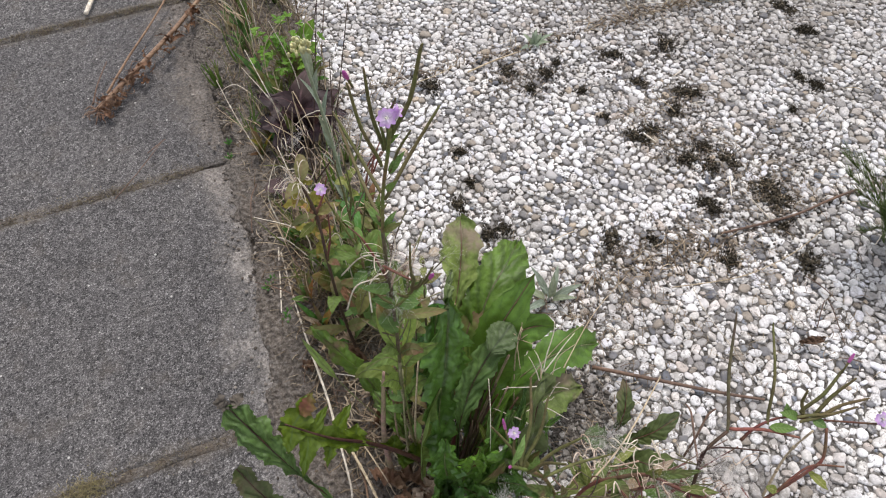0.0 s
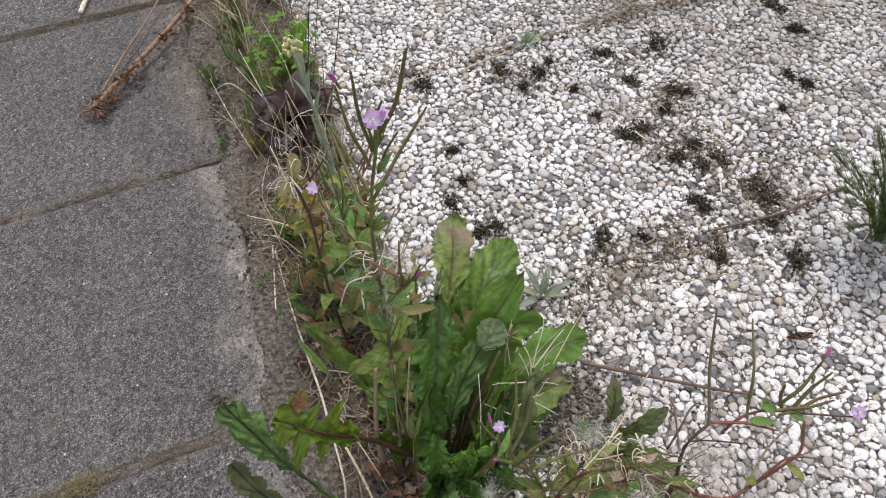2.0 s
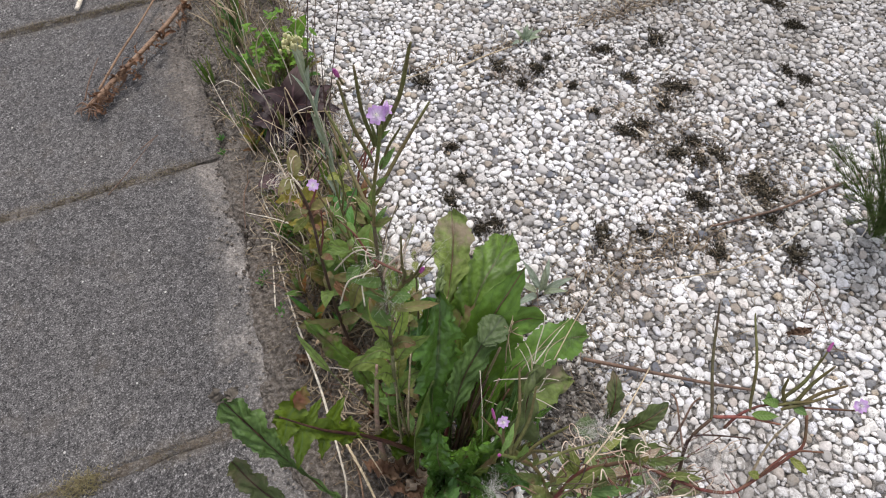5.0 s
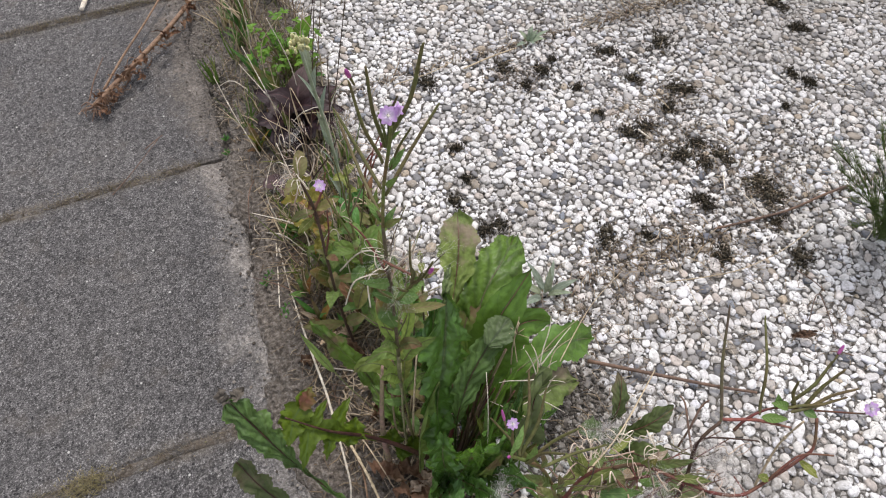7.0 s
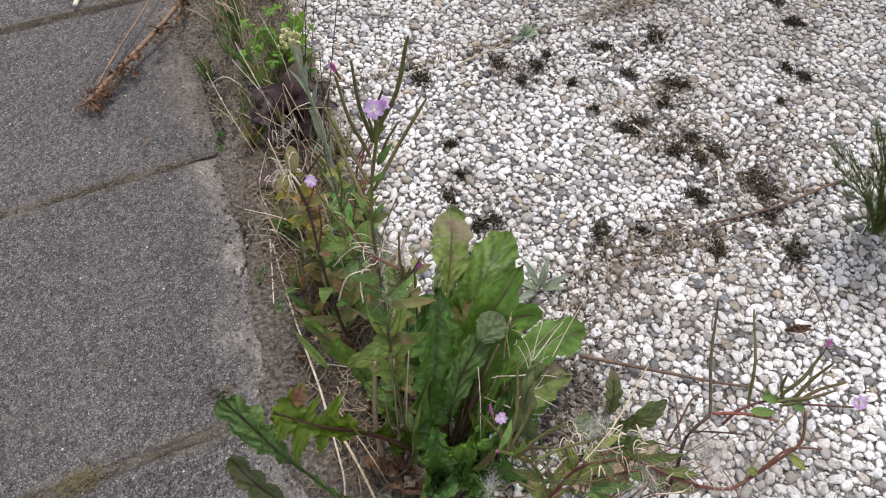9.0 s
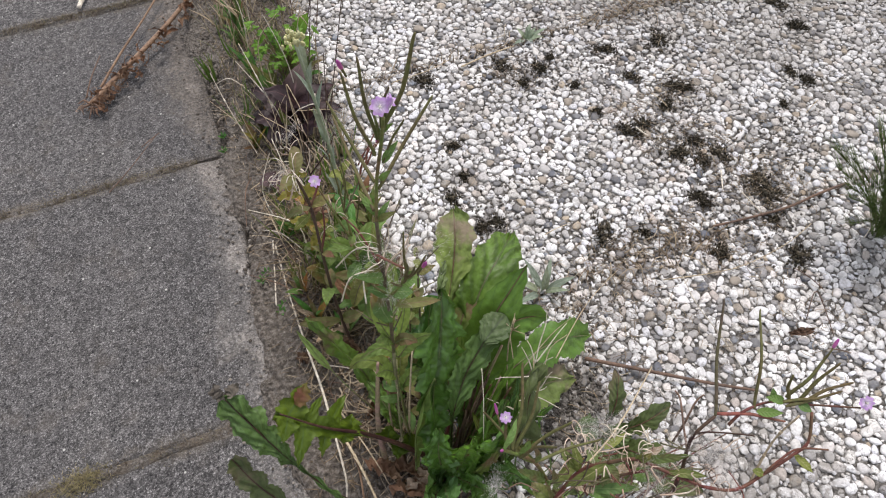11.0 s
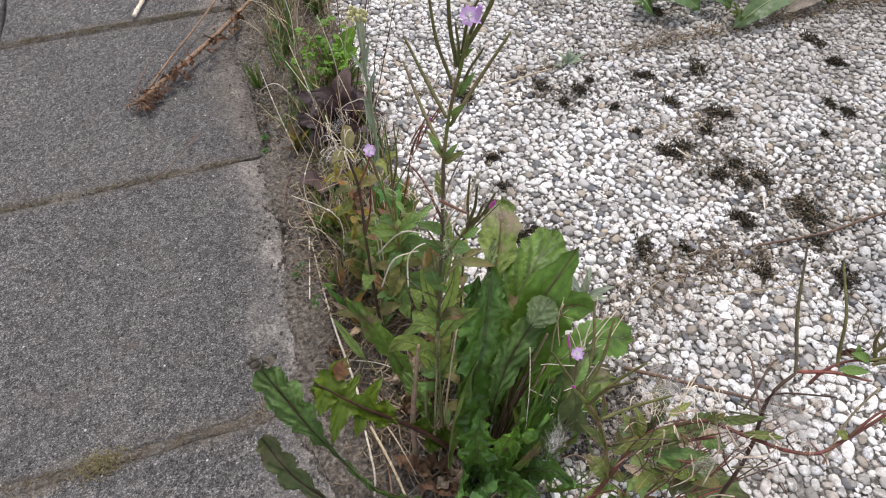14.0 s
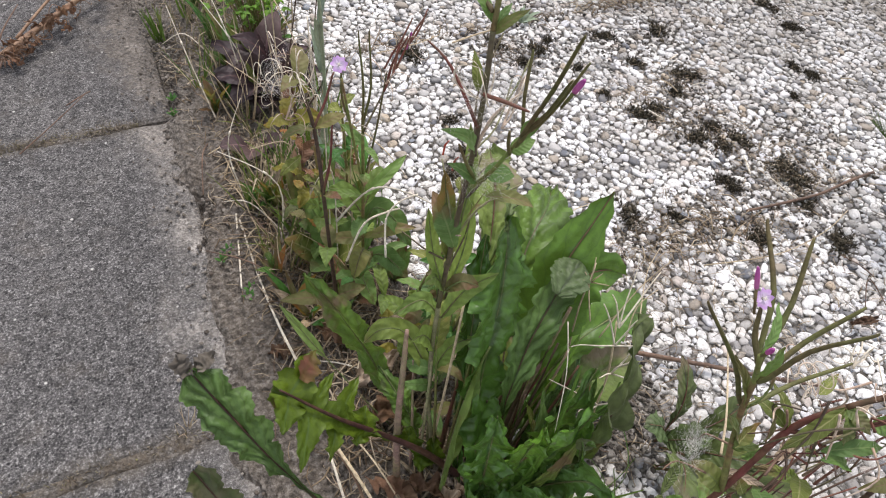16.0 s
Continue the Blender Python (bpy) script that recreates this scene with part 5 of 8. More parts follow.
# ---- willowherbs ----
def herb_pair(plant, at, out, length, width, material, rise=0.3, both=True):
    """Opposite lance-shaped leaves at one node."""
    at, out = Vector(at), Vector(out).normalized()
    for sg in ((1, -1) if both else (1,)):
        tip = at + (out * (sg * length) + Vector((rnd(-0.3, 0.3) * length, rnd(-0.3, 0.3) * length, rise * length * rnd(0.3, 1.4)))) * rnd(0.65, 1.05)
        hue = material if material != HERB else random.choice((HERB, HERB, HERB, HERB_PALE, HERB_PALE, HERB_RED, HERB_DEEP))
        leaf(plant, at, tip, width * rnd(0.75, 1.1), hue, None, face=(rnd(-0.3, 0.3), -0.25, 1), arch=rnd(0.04, 0.22), roll=rnd(-25, 25), shape=random.choice(("ellip", "ellip", "lance")), teeth=14, bite=0.07, wave=0.05, fold=0.2, nu=20, nv=6, tipdrop=rnd(0.0, 0.35), crumple=0.12, phase=rnd(0, 1))


HERB_GROUP = "willowherbs in the soil strip"
main = thing("willowherb", (0.121, -0.360, 0.0), "tall flowering willowherb with long upright seed pods", "wildflower", HERB_GROUP)
S = [(0.121, -0.360, -0.004), (0.116, -0.353, 0.100), (0.119, -0.346, 0.145), (0.121, -0.345, 0.200), (0.121, -0.348, 0.258), (0.123, -0.343, 0.290), (0.127, -0.338, 0.312), (0.131, -0.340, 0.338), (0.132, -0.344, 0.355)]
stem(main, S[:3], 0.0014, 0.0012, STEM_PALE)
stem(main, S[2:6], 0.0012, 0.0009, STEM_BROWN)
stem(main, S[5:], 0.0009, 0.0007, STEM_GREEN)
flower(main, (0.130, -0.349, 0.366), (-0.1, -0.75, 0.65), 0.0082)
flower(main, (0.136, -0.340, 0.358), (0.7, -0.1, 0.7), 0.0075)
for a, b, r in (((0.123, -0.341, 0.295), (0.120, -0.289, 0.307), 0.0013), ((0.126, -0.338, 0.311), (0.117, -0.305, 0.332), 0.0012), ((0.130, -0.337, 0.336), (0.128, -0.331, 0.374), 0.0012),
                ((0.128, -0.338, 0.328), (0.122, -0.325, 0.364), 0.0012), ((0.132, -0.338, 0.340), (0.146, -0.345, 0.390), 0.0013), ((0.127, -0.339, 0.307), (0.159, -0.323, 0.337), 0.0013),
                ((0.132, -0.337, 0.342), (0.134, -0.349, 0.374), 0.0009), ((0.131, -0.337, 0.321), (0.142, -0.336, 0.342), 0.0010), ((0.131, -0.338, 0.336), (0.129, -0.338, 0.357), 0.0009)):
    pod(main, a, b, r * 0.85, 0.04)
bud(main, (0.124, -0.326, 0.362), (0.121, -0.330, 0.374), 0.0012)
bud(main, (0.133, -0.343, 0.354), (0.134, -0.350, 0.370), 0.0018, PETAL)
# lower side shoot
stem(main, [(0.120, -0.352, 0.232), (0.124, -0.358, 0.247), (0.129, -0.361, 0.262)], 0.0009, 0.0006, STEM_GREEN, "side_shoot")
for a, b, mt in (((0.129, -0.361, 0.262), (0.125, -0.380, 0.312), POD), ((0.128, -0.361, 0.258), (0.137, -0.372, 0.296), POD), ((0.130, -0.360, 0.261), (0.133, -0.351, 0.287), POD), ((0.129, -0.361, 0.262), (0.131, -0.374, 0.293), POD),
                 ((0.119, -0.350, 0.273), (0.129, -0.362, 0.273), POD_RED), ((0.127, -0.360, 0.254), (0.121, -0.365, 0.270), POD), ((0.120, -0.353, 0.238), (0.112, -0.352, 0.256), POD)):
    pod(main, a, b, 0.00085, 0.03, mt)
bud(main, (0.1335, -0.370, 0.280), (0.1365, -0.3725, 0.291), 0.0013)
leaf(main, (0.121, -0.360, 0.236), (0.149, -0.355, 0.214), 0.0055, HERB_RED, None, face=(0, -0.4, 1), arch=0.08, shape="lance", wave=0.03, fold=0.3, nu=16, nv=6)
for at, tip, w in (((0.129, -0.361, 0.262), (0.134, -0.365, 0.272), 0.005), ((0.127, -0.360, 0.255), (0.136, -0.360, 0.258), 0.006), ((0.122, -0.355, 0.242), (0.133, -0.358, 0.240), 0.008), ((0.121, -0.353, 0.236), (0.110, -0.350, 0.246), 0.006)):
    leaf(main, at, tip, w, HERB, None, face=(0, -0.4, 1), arch=0.10, shape="lance", wave=0.03, fold=0.2, nu=12, nv=4)
# leaves up the stem
for pts_, w, mt in ((((0.121, -0.346, 0.134), (0.112, -0.342, 0.149), (0.097, -0.344, 0.148)), 0.009, HERB_PALE), (((0.122, -0.346, 0.134), (0.131, -0.348, 0.156), (0.143, -0.353, 0.170)), 0.010, HERB_PALE), (((0.117, -0.352, 0.088), (0.110, -0.336, 0.108), (0.098, -0.331, 0.114), (0.088, -0.329, 0.102)), 0.0125, HERB_ARCH),
                    (((0.118, -0.352, 0.088), (0.128, -0.350, 0.108), (0.141, -0.352, 0.112)), 0.010, HERB_PALE), (((0.121, -0.346, 0.158), (0.127, -0.349, 0.166), (0.134, -0.353, 0.164)), 0.008, HERB_RED), (((0.121, -0.345, 0.158), (0.115, -0.345, 0.170), (0.109, -0.348, 0.172)), 0.010, HERB_PALE),
                    (((0.121, -0.345, 0.178), (0.119, -0.340, 0.205), (0.117, -0.337, 0.228)), 0.009, HERB_YELLOW), (((0.120, -0.346, 0.160), (0.115, -0.341, 0.182), (0.113, -0.335, 0.206)), 0.007, HERB_PALE), (((0.122, -0.346, 0.156), (0.130, -0.341, 0.180), (0.134, -0.334, 0.204)), 0.0075, HERB_PALE), (((0.122, -0.346, 0.200), (0.127, -0.340, 0.222), (0.128, -0.332, 0.244)), 0.006, HERB_PALE),
                    (((0.119, -0.350, 0.112), (0.111, -0.350, 0.130), (0.103, -0.353, 0.134)), 0.012, HERB_PALE), (((0.119, -0.350, 0.110), (0.124, -0.342, 0.126), (0.130, -0.334, 0.128)), 0.011, HERB_YELLOW)):
    leaf(main, None, None, w, mt, RIB_GREEN, 0.0005, face=(-0.1, -0.5, 1), along=pts_, profile=((0.0, 0.2), (0.2, 0.7), (0.45, 1.0), (0.7, 0.9), (0.9, 0.45), (1.0, 0.05)), teeth=15, bite=0.06, wave=0.05, fold=0.25, nu=30, nv=8, pucker=0.06, veins=7.0, crumple=0.08, phase=rnd(0, 1))
for at, tip, w, mt in (((0.120, -0.348, 0.193), (0.115, -0.335, 0.215), 0.014, HERB), ((0.121, -0.347, 0.245), (0.107, -0.354, 0.266), 0.010, HERB), ((0.131, -0.337, 0.321), (0.139, -0.336, 0.331), 0.006, HERB),
                       ((0.124, -0.342, 0.291), (0.119, -0.329, 0.299), 0.006, HERB), ((0.129, -0.336, 0.309), (0.134, -0.340, 0.319), 0.005, HERB), ((0.124, -0.342, 0.288), (0.132, -0.347, 0.298), 0.006, HERB_RED),
                       ((0.124, -0.341, 0.288), (0.132, -0.337, 0.294), 0.005, HERB), ((0.132, -0.337, 0.337), (0.129, -0.334, 0.343), 0.004, HERB), ((0.133, -0.336, 0.338), (0.137, -0.339, 0.345), 0.004, HERB),
                       ((0.121, -0.344, 0.269), (0.122, -0.336, 0.279), 0.006, HERB_YELLOW)):
    leaf(main, at, tip, w * (0.78 if at[2] < 0.24 else 0.6), mt, None, face=(-0.1, -0.5, 1), arch=rnd(0.08, 0.18), roll=rnd(-15, 15), shape="ellip" if w > 0.008 else "lance", teeth=12, bite=0.06, wave=0.04, fold=0.22, nu=20, nv=8, tipdrop=0.35 if w > 0.008 else 0.0, pucker=0.06, veins=7.0, crumple=0.08)
for q in ((0.124, -0.322, 0.220), (0.127, -0.326, 0.214)):
    acc = Acc()
    acc.tube([q, Vector(q) + Vector((0.001, 0.001, 0.004)), Vector(q) + Vector((0.002, 0.0, 0.007))], 0.0008, 0.0003, 5, 3, 0.6)
    part("sepal", acc, RED_BIT, main, "orange-red withered sepal")
# thin dry branchlets and split pods about the middle of the stem
for k in range(16):
    at = Vector(S[3]).lerp(Vector(S[4]), rnd(-0.5, 1.2)) + Vector((rnd(-0.002, 0.002), rnd(-0.002, 0.002), 0.0))
    end = at + Vector((rnd(-0.018, 0.030), rnd(-0.008, 0.026), rnd(0.012, 0.045)))
    stem(main, [at, at.lerp(end, 0.5) + Vector((rnd(-0.004, 0.004), rnd(-0.004, 0.004), rnd(-0.002, 0.005))), end], rnd(0.0004, 0.0008), 0.0003, random.choice((STEM_BROWN, POD_RED, CURL, STEM_GREEN, STEM_PALE)), "side_shoot", 5, 4)
curls(main, (0.124, -0.345, 0.265), 0.020, 4, STRAW_WHITE)
curls(main, (0.129, -0.350, 0.256), 0.022, 3, CURL)
fluff(main, (0.126, -0.348, 0.270), 0.020, 100)
fluff(main, (0.136, -0.352, 0.268), 0.022, 80)
fluff(main, (0.123, -0.349, 0.235), 0.018, 100)

for k in range(7):
    z, w = rnd(0.03, 0.10), k * 2.3
    at = Vector((0.120, -0.354, z))
    tip = at + Vector((math.cos(w) * rnd(0.012, 0.022), math.sin(w) * rnd(0.010, 0.020) - 0.002, rnd(-0.006, 0.018)))
    leaf(main, at, tip, rnd(0.005, 0.009), random.choice((HERB, HERB_DEEP, HERB_YELLOW, HERB_RED, HERB_DEEP)), None, face=(0, -0.4, 1), arch=rnd(0.08, 0.2), roll=rnd(-30, 30), shape="ellip", teeth=12, bite=0.06, wave=0.04, fold=0.2, nu=18, nv=6, tipdrop=0.3, crumple=0.1)

# withered yellow leaves low on the stems
for k in range(14):
    at = Vector((rnd(0.118, 0.150), rnd(-0.315, -0.262), rnd(0.006, 0.030)))
    w = rnd(0, 6.28)
    leaf(main, at, at + Vector((math.cos(w) * 0.014, math.sin(w) * 0.014, rnd(-0.004, 0.006))), rnd(0.006, 0.010), random.choice((AMBER, HERB_YELLOW, HERB_PALE, TAN_LEAF)), None, face=(rnd(-0.4, 0.4), -0.3, 1), arch=rnd(0.0, 0.2), shape="ellip", wave=0.06, fold=0.2, nu=16, nv=6, crumple=0.2)

# dark-stemmed one at the slab side
dark = thing("willowherb", (0.096, -0.268, 0.0), "dark-stemmed withering willowherb with opened curled pods", "wildflower", HERB_GROUP)
D = [(0.096, -0.268, -0.004), (0.094, -0.263, 0.05), (0.094, -0.255, 0.09), (0.0955, -0.243, 0.125), (0.098, -0.224, 0.158), (0.094, -0.212, 0.182)]
stem(dark, D, 0.0014, 0.0010, STEM_DARK)
for a, b in ((D[3], (0.106, -0.232, 0.165)), (D[4], (0.113, -0.215, 0.185))):
    pod(dark, a, b, 0.0010, 0.05, STEM_RED, "side_shoot")
herb_pair(dark, D[4], (1, 0.3, 0), 0.016, 0.007, HERB_RED, 0.5)
herb_pair(dark, D[5], (0.6, 0.8, 0), 0.020, 0.010, HERB_RED, 0.6)
herb_pair(dark, D[3], (0.5, -0.8, 0), 0.012, 0.006, HERB_RED, 0.5)
herb_pair(dark, D[1], (1, 0.1, 0), 0.030, 0.010, HERB_RED, 0.25)
herb_pair(dark, D[2], (0.3, 1, 0), 0.022, 0.010, HERB, 0.3)
for q, s in ((D[5], 0.028), ((0.09, -0.205, 0.175), 0.030), ((0.102, -0.2, 0.168), 0.028), ((0.085, -0.215, 0.16), 0.024)):
    curls(dark, q, s * 0.85, 2, STRAW_WHITE if s > 0.028 else CURL)
    loops(dark, q, s * 0.75, 4, STRAW_WHITE if s > 0.026 else CURL)
fluff(dark, (0.083, -0.2, 0.17), 0.014, 100)

# small-flowered one behind it
small = thing("willowherb", (0.122, -0.238, 0.0), "small willowherb with a pale lilac flower and broad leaves", "wildflower", HERB_GROUP)
T = [(0.122, -0.238, -0.004), (0.121, -0.238, 0.06), (0.1205, -0.24, 0.12), (0.119, -0.243, 0.165)]
stem(small, T, 0.0013, 0.0010, STEM_GREEN)
stem(small, [T[2], (0.112, -0.246, 0.17), (0.106, -0.25, 0.208)], 0.0009, 0.0006, STEM_GREEN, "side_shoot")
stem(small, [T[3], (0.134, -0.234, 0.182), (0.150, -0.223, 0.198)], 0.0007, 0.0004, STEM_BROWN, "side_shoot")
flower(small, (0.105, -0.25, 0.216), (-0.2, -0.6, 0.8), 0.0090)
for a, b in ((T[3], (0.118, -0.24, 0.225)), (T[3], (0.125, -0.236, 0.222)), ((0.134, -0.234, 0.182), (0.145, -0.236, 0.215)), ((0.14, -0.23, 0.188), (0.155, -0.218, 0.212)),
             (T[2], (0.138, -0.228, 0.19)), ((0.112, -0.246, 0.17), (0.108, -0.243, 0.214)), ((0.15, -0.223, 0.198), (0.160, -0.222, 0.214))):
    pod(small, a, b, 0.0008, 0.05, POD if b[0] < 0.14 else POD_RED)
bud(small, (0.152, -0.222, 0.198), (0.1535, -0.2215, 0.206), 0.0009, PETAL_PINK)
bud(small, (0.148, -0.226, 0.196), (0.1495, -0.2265, 0.203), 0.0008)
for z, w, l, o in ((0.03, 0.011, 0.032, (1, 0.2, 0)), (0.05, 0.011, 0.034, (0.2, 1, 0)), (0.07, 0.010, 0.034, (1, -0.3, 0)), (0.09, 0.010, 0.030, (0.4, 0.8, 0)), (0.11, 0.008, 0.026, (1, 0.3, 0)), (0.13, 0.007, 0.022, (0.2, 1, 0)), (0.15, 0.006, 0.018, (0.3, -0.9, 0))):
    herb_pair(small, (0.1215, -0.2385, z), o, l, w, HERB, 0.45)
for pts_, w, mt in ((((0.121, -0.240, 0.080), (0.130, -0.236, 0.094), (0.142, -0.242, 0.082), (0.150, -0.250, 0.062)), 0.016, HERB), (((0.122, -0.240, 0.048), (0.132, -0.248, 0.058), (0.146, -0.260, 0.040)), 0.014, HERB), (((0.121, -0.238, 0.092), (0.112, -0.232, 0.110), (0.104, -0.224, 0.108)), 0.013, HERB_PALE),
                    (((0.121, -0.240, 0.060), (0.114, -0.252, 0.070), (0.106, -0.262, 0.062)), 0.013, HERB_RED), (((0.122, -0.238, 0.100), (0.134, -0.228, 0.112), (0.146, -0.222, 0.106)), 0.011, HERB_PALE), (((0.121, -0.240, 0.036), (0.116, -0.254, 0.044), (0.118, -0.270, 0.036)), 0.013, HERB)):
    leaf(small, None, None, w, mt, RIB_GREEN, 0.0005, face=(-0.1, -0.5, 1), along=pts_, profile=((0.0, 0.2), (0.2, 0.7), (0.45, 1.0), (0.7, 0.9), (0.9, 0.45), (1.0, 0.05)), teeth=15, bite=0.06, wave=0.05, fold=0.2, nu=30, nv=8, pucker=0.06, veins=7.0, crumple=0.08, phase=rnd(0, 1))
for q in ((0.150, -0.223, 0.199), (0.135, -0.233, 0.186), (0.112, -0.246, 0.172)):
    loops(small, q, 0.018, 3, CURL)
for q in ((0.152, -0.221, 0.197), (0.143, -0.228, 0.190), (0.137, -0.226, 0.190)):
    pod(small, q, Vector(q) + Vector((rnd(0.002, 0.012), rnd(-0.006, 0.006), 0.018)), 0.0007, 0.05, POD_RED)
for (x, y, dz) in ((0.128, -0.262, 0.0), (0.112, -0.255, 0.02), (0.131, -0.222, 0.03)):
    herb_pair(small, (x, y, 0.03 + dz), (rnd(-1, 1), rnd(-1, 1), 0), 0.026, 0.010, HERB, 0.5)

# further stems crowding behind
for (x, y, h, lab) in ((0.132, -0.175, 0.13, "leafy green willowherb shoot without flowers"), (0.106, -0.195, 0.10, "short leafy willowherb shoot"), (0.140, -0.285, 0.11, "leafy green willowherb shoot without flowers")):
    w = thing("willowherb", (x, y, 0.0), lab, "wildflower", HERB_GROUP)
    top = (x + rnd(-0.01, 0.01), y + rnd(-0.01, 0.01), h)
    stem(w, [(x, y, -0.004), (x, y, h * 0.5), top], 0.0012, 0.0007, STEM_GREEN)
    for k in range(6):
        z = h * (0.25 + 0.14 * k)
        herb_pair(w, (x + (top[0] - x) * z / h, y + (top[1] - y) * z / h, z), (math.cos(k * 1.57 + x * 40), math.sin(k * 1.57 + x * 40), 0), 0.030 - 0.003 * k, 0.012 - 0.001 * k, HERB if k < 4 else HERB_YELLOW, 0.45)

# leafy shoots filling the gap behind the main stem
for (x, y, h, lab) in ((0.146, -0.322, 0.105, "leafy willowherb shoot with reddened lower leaves"), (0.158, -0.300, 0.085, "short leafy willowherb shoot"), (0.136, -0.315, 0.120, "leafy green willowherb shoot without flowers"), (0.150, -0.304, 0.165, "tall leafy willowherb shoot with dull leaves")):
    w = thing("willowherb", (x, y, 0.0), lab, "wildflower", HERB_GROUP)
    top = (x + rnd(-0.008, 0.012), y + rnd(-0.006, 0.014), h)
    stem(w, [(x, y, -0.004), (x, y, h * 0.5), top], 0.0011, 0.0006, STEM_BROWN)
    for k in range(8):
        z = h * (0.18 + 0.11 * k)
        herb_pair(w, (x + (top[0] - x) * z / h, y + (top[1] - y) * z / h, z), (math.cos(k * 1.57 + x * 40), math.sin(k * 1.57 + x * 40), 0), 0.026 - 0.002 * k, 0.011 - 0.0008 * k, (HERB_DEEP, HERB, HERB_RED, HERB_YELLOW)[k % 4], 0.45)

# sprawling one close to the lens
sprawl = thing("willowherb", (0.158, -0.470, 0.0), "sprawling red-stemmed willowherb with curled open pods and seed fluff", "wildflower", HERB_GROUP)
M = [(0.150, -0.478, -0.004), (0.156, -0.474, 0.10), (0.166, -0.470, 0.185), (0.177, -0.466, 0.218), (0.187, -0.469, 0.233), (0.197, -0.473, 0.240), (0.206, -0.483, 0.243), (0.216, -0.494, 0.246)]
stem(sprawl, M[:5], 0.0014, 0.0010, STEM_RED)
stem(sprawl, M[4:], 0.0010, 0.0007, STEM_RED, "side_shoot")
stem(sprawl, [M[7], (0.227, -0.500, 0.248), (0.240, -0.499, 0.252), (0.254, -0.497, 0.257), (0.260, -0.495, 0.262), (0.264, -0.486, 0.270)], 0.0008, 0.0006, STEM_RED, "side_shoot")
stem(sprawl, [(0.240, -0.499, 0.252), (0.246, -0.497, 0.258), (0.254, -0.496, 0.262), (0.263, -0.501, 0.266)], 0.0006, 0.0004, STEM_RED, "side_shoot")
stem(sprawl, [M[3], (0.183, -0.472, 0.223), (0.202, -0.478, 0.230)], 0.0009, 0.0006, STEM_RED, "side_shoot")
# its upright flowering shoot
U = [M[2], (0.163, -0.462, 0.208), (0.156, -0.457, 0.234), (0.147, -0.456, 0.256), (0.138, -0.455, 0.274)]
stem(sprawl, U, 0.0012, 0.0007, STEM_GREEN, "side_shoot")
flower(sprawl, (0.143, -0.445, 0.281), (-0.1, -0.55, 0.8), 0.0058)
bud(sprawl, (0.140, -0.447, 0.279), (0.1395, -0.441, 0.290), 0.0008)
bud(sprawl, (0.1385, -0.455, 0.273), (0.1360, -0.4565, 0.281), 0.0009)
for a, b in ((U[2], (0.137, -0.438, 0.273)), ((0.143, -0.455, 0.266), (0.158, -0.428, 0.285)), ((0.144, -0.455, 0.264), (0.160, -0.439, 0.289)), (U[3], (0.167, -0.456, 0.280)),
             ((0.146, -0.457, 0.258), (0.155, -0.464, 0.288)), ((0.141, -0.455, 0.268), (0.143, -0.446, 0.279)), (U[2], (0.185, -0.461, 0.248))):
    pod(sprawl, a, b, 0.0009, 0.06)
for at, tip, w, mt in ((U[2], (0.144, -0.449, 0.260), 0.006, HERB), (U[3], (0.151, -0.454, 0.268), 0.007, HERB), (U[2], (0.154, -0.455, 0.258), 0.006, HERB), (U[1], (0.146, -0.458, 0.240), 0.008, HERB),
                       (U[1], (0.162, -0.463, 0.236), 0.008, HERB), (U[4], (0.147, -0.447, 0.280), 0.005, HERB), (M[3], (0.178, -0.453, 0.225), 0.008, HERB_YELLOW), (M[3], (0.173, -0.453, 0.220), 0.008, HERB_YELLOW),
                       (M[4], (0.167, -0.470, 0.222), 0.009, HERB_YELLOW), (M[4], (0.188, -0.478, 0.232), 0.008, HERB), (M[5], (0.203, -0.474, 0.246), 0.008, HERB_YELLOW), (M[5], (0.219, -0.481, 0.246), 0.007, HERB),
                       (M[6], (0.219, -0.491, 0.248), 0.006, HERB_YELLOW), (M[4], (0.181, -0.477, 0.228), 0.008, HERB), ((0.240, -0.499, 0.252), (0.235, -0.496, 0.255), 0.006, HERB_YELLOW),
                       ((0.254, -0.497, 0.257), (0.256, -0.506, 0.258), 0.006, HERB_YELLOW), (M[2], (0.159, -0.458, 0.190), 0.014, HERB), (M[2], (0.172, -0.467, 0.185), 0.014, HERB)):
    leaf(sprawl, at, tip, w * 0.62, HERB_DULL if mt == HERB and at[2] < 0.25 else mt, None, face=(0, -0.4, 1), arch=rnd(0.04, 0.14), roll=rnd(-20, 20), shape="ellip", teeth=9, bite=0.05, wave=0.05, fold=0.2, nu=24, nv=6, crumple=0.1)
for _ in range(60):
    at = Vector(M[random.choice((3, 4, 4, 5, 5, 6, 7))]) + Vector((rnd(-0.02, 0.02), rnd(-0.008, 0.008), rnd(-0.03, 0.004)))
    end = at + Vector((rnd(-0.02, 0.02), rnd(-0.014, 0.010), rnd(-0.02, 0.015)))
    mt = random.choice((STEM_RED, TWIG, STEM_BROWN, CURL, POD_RED))
    stem(sprawl, [at, at.lerp(end, 0.5) + Vector((rnd(-0.005, 0.005), rnd(-0.005, 0.005), rnd(-0.002, 0.006))), end], 0.00045, 0.00025, mt, "dry_shred", 4, 3)
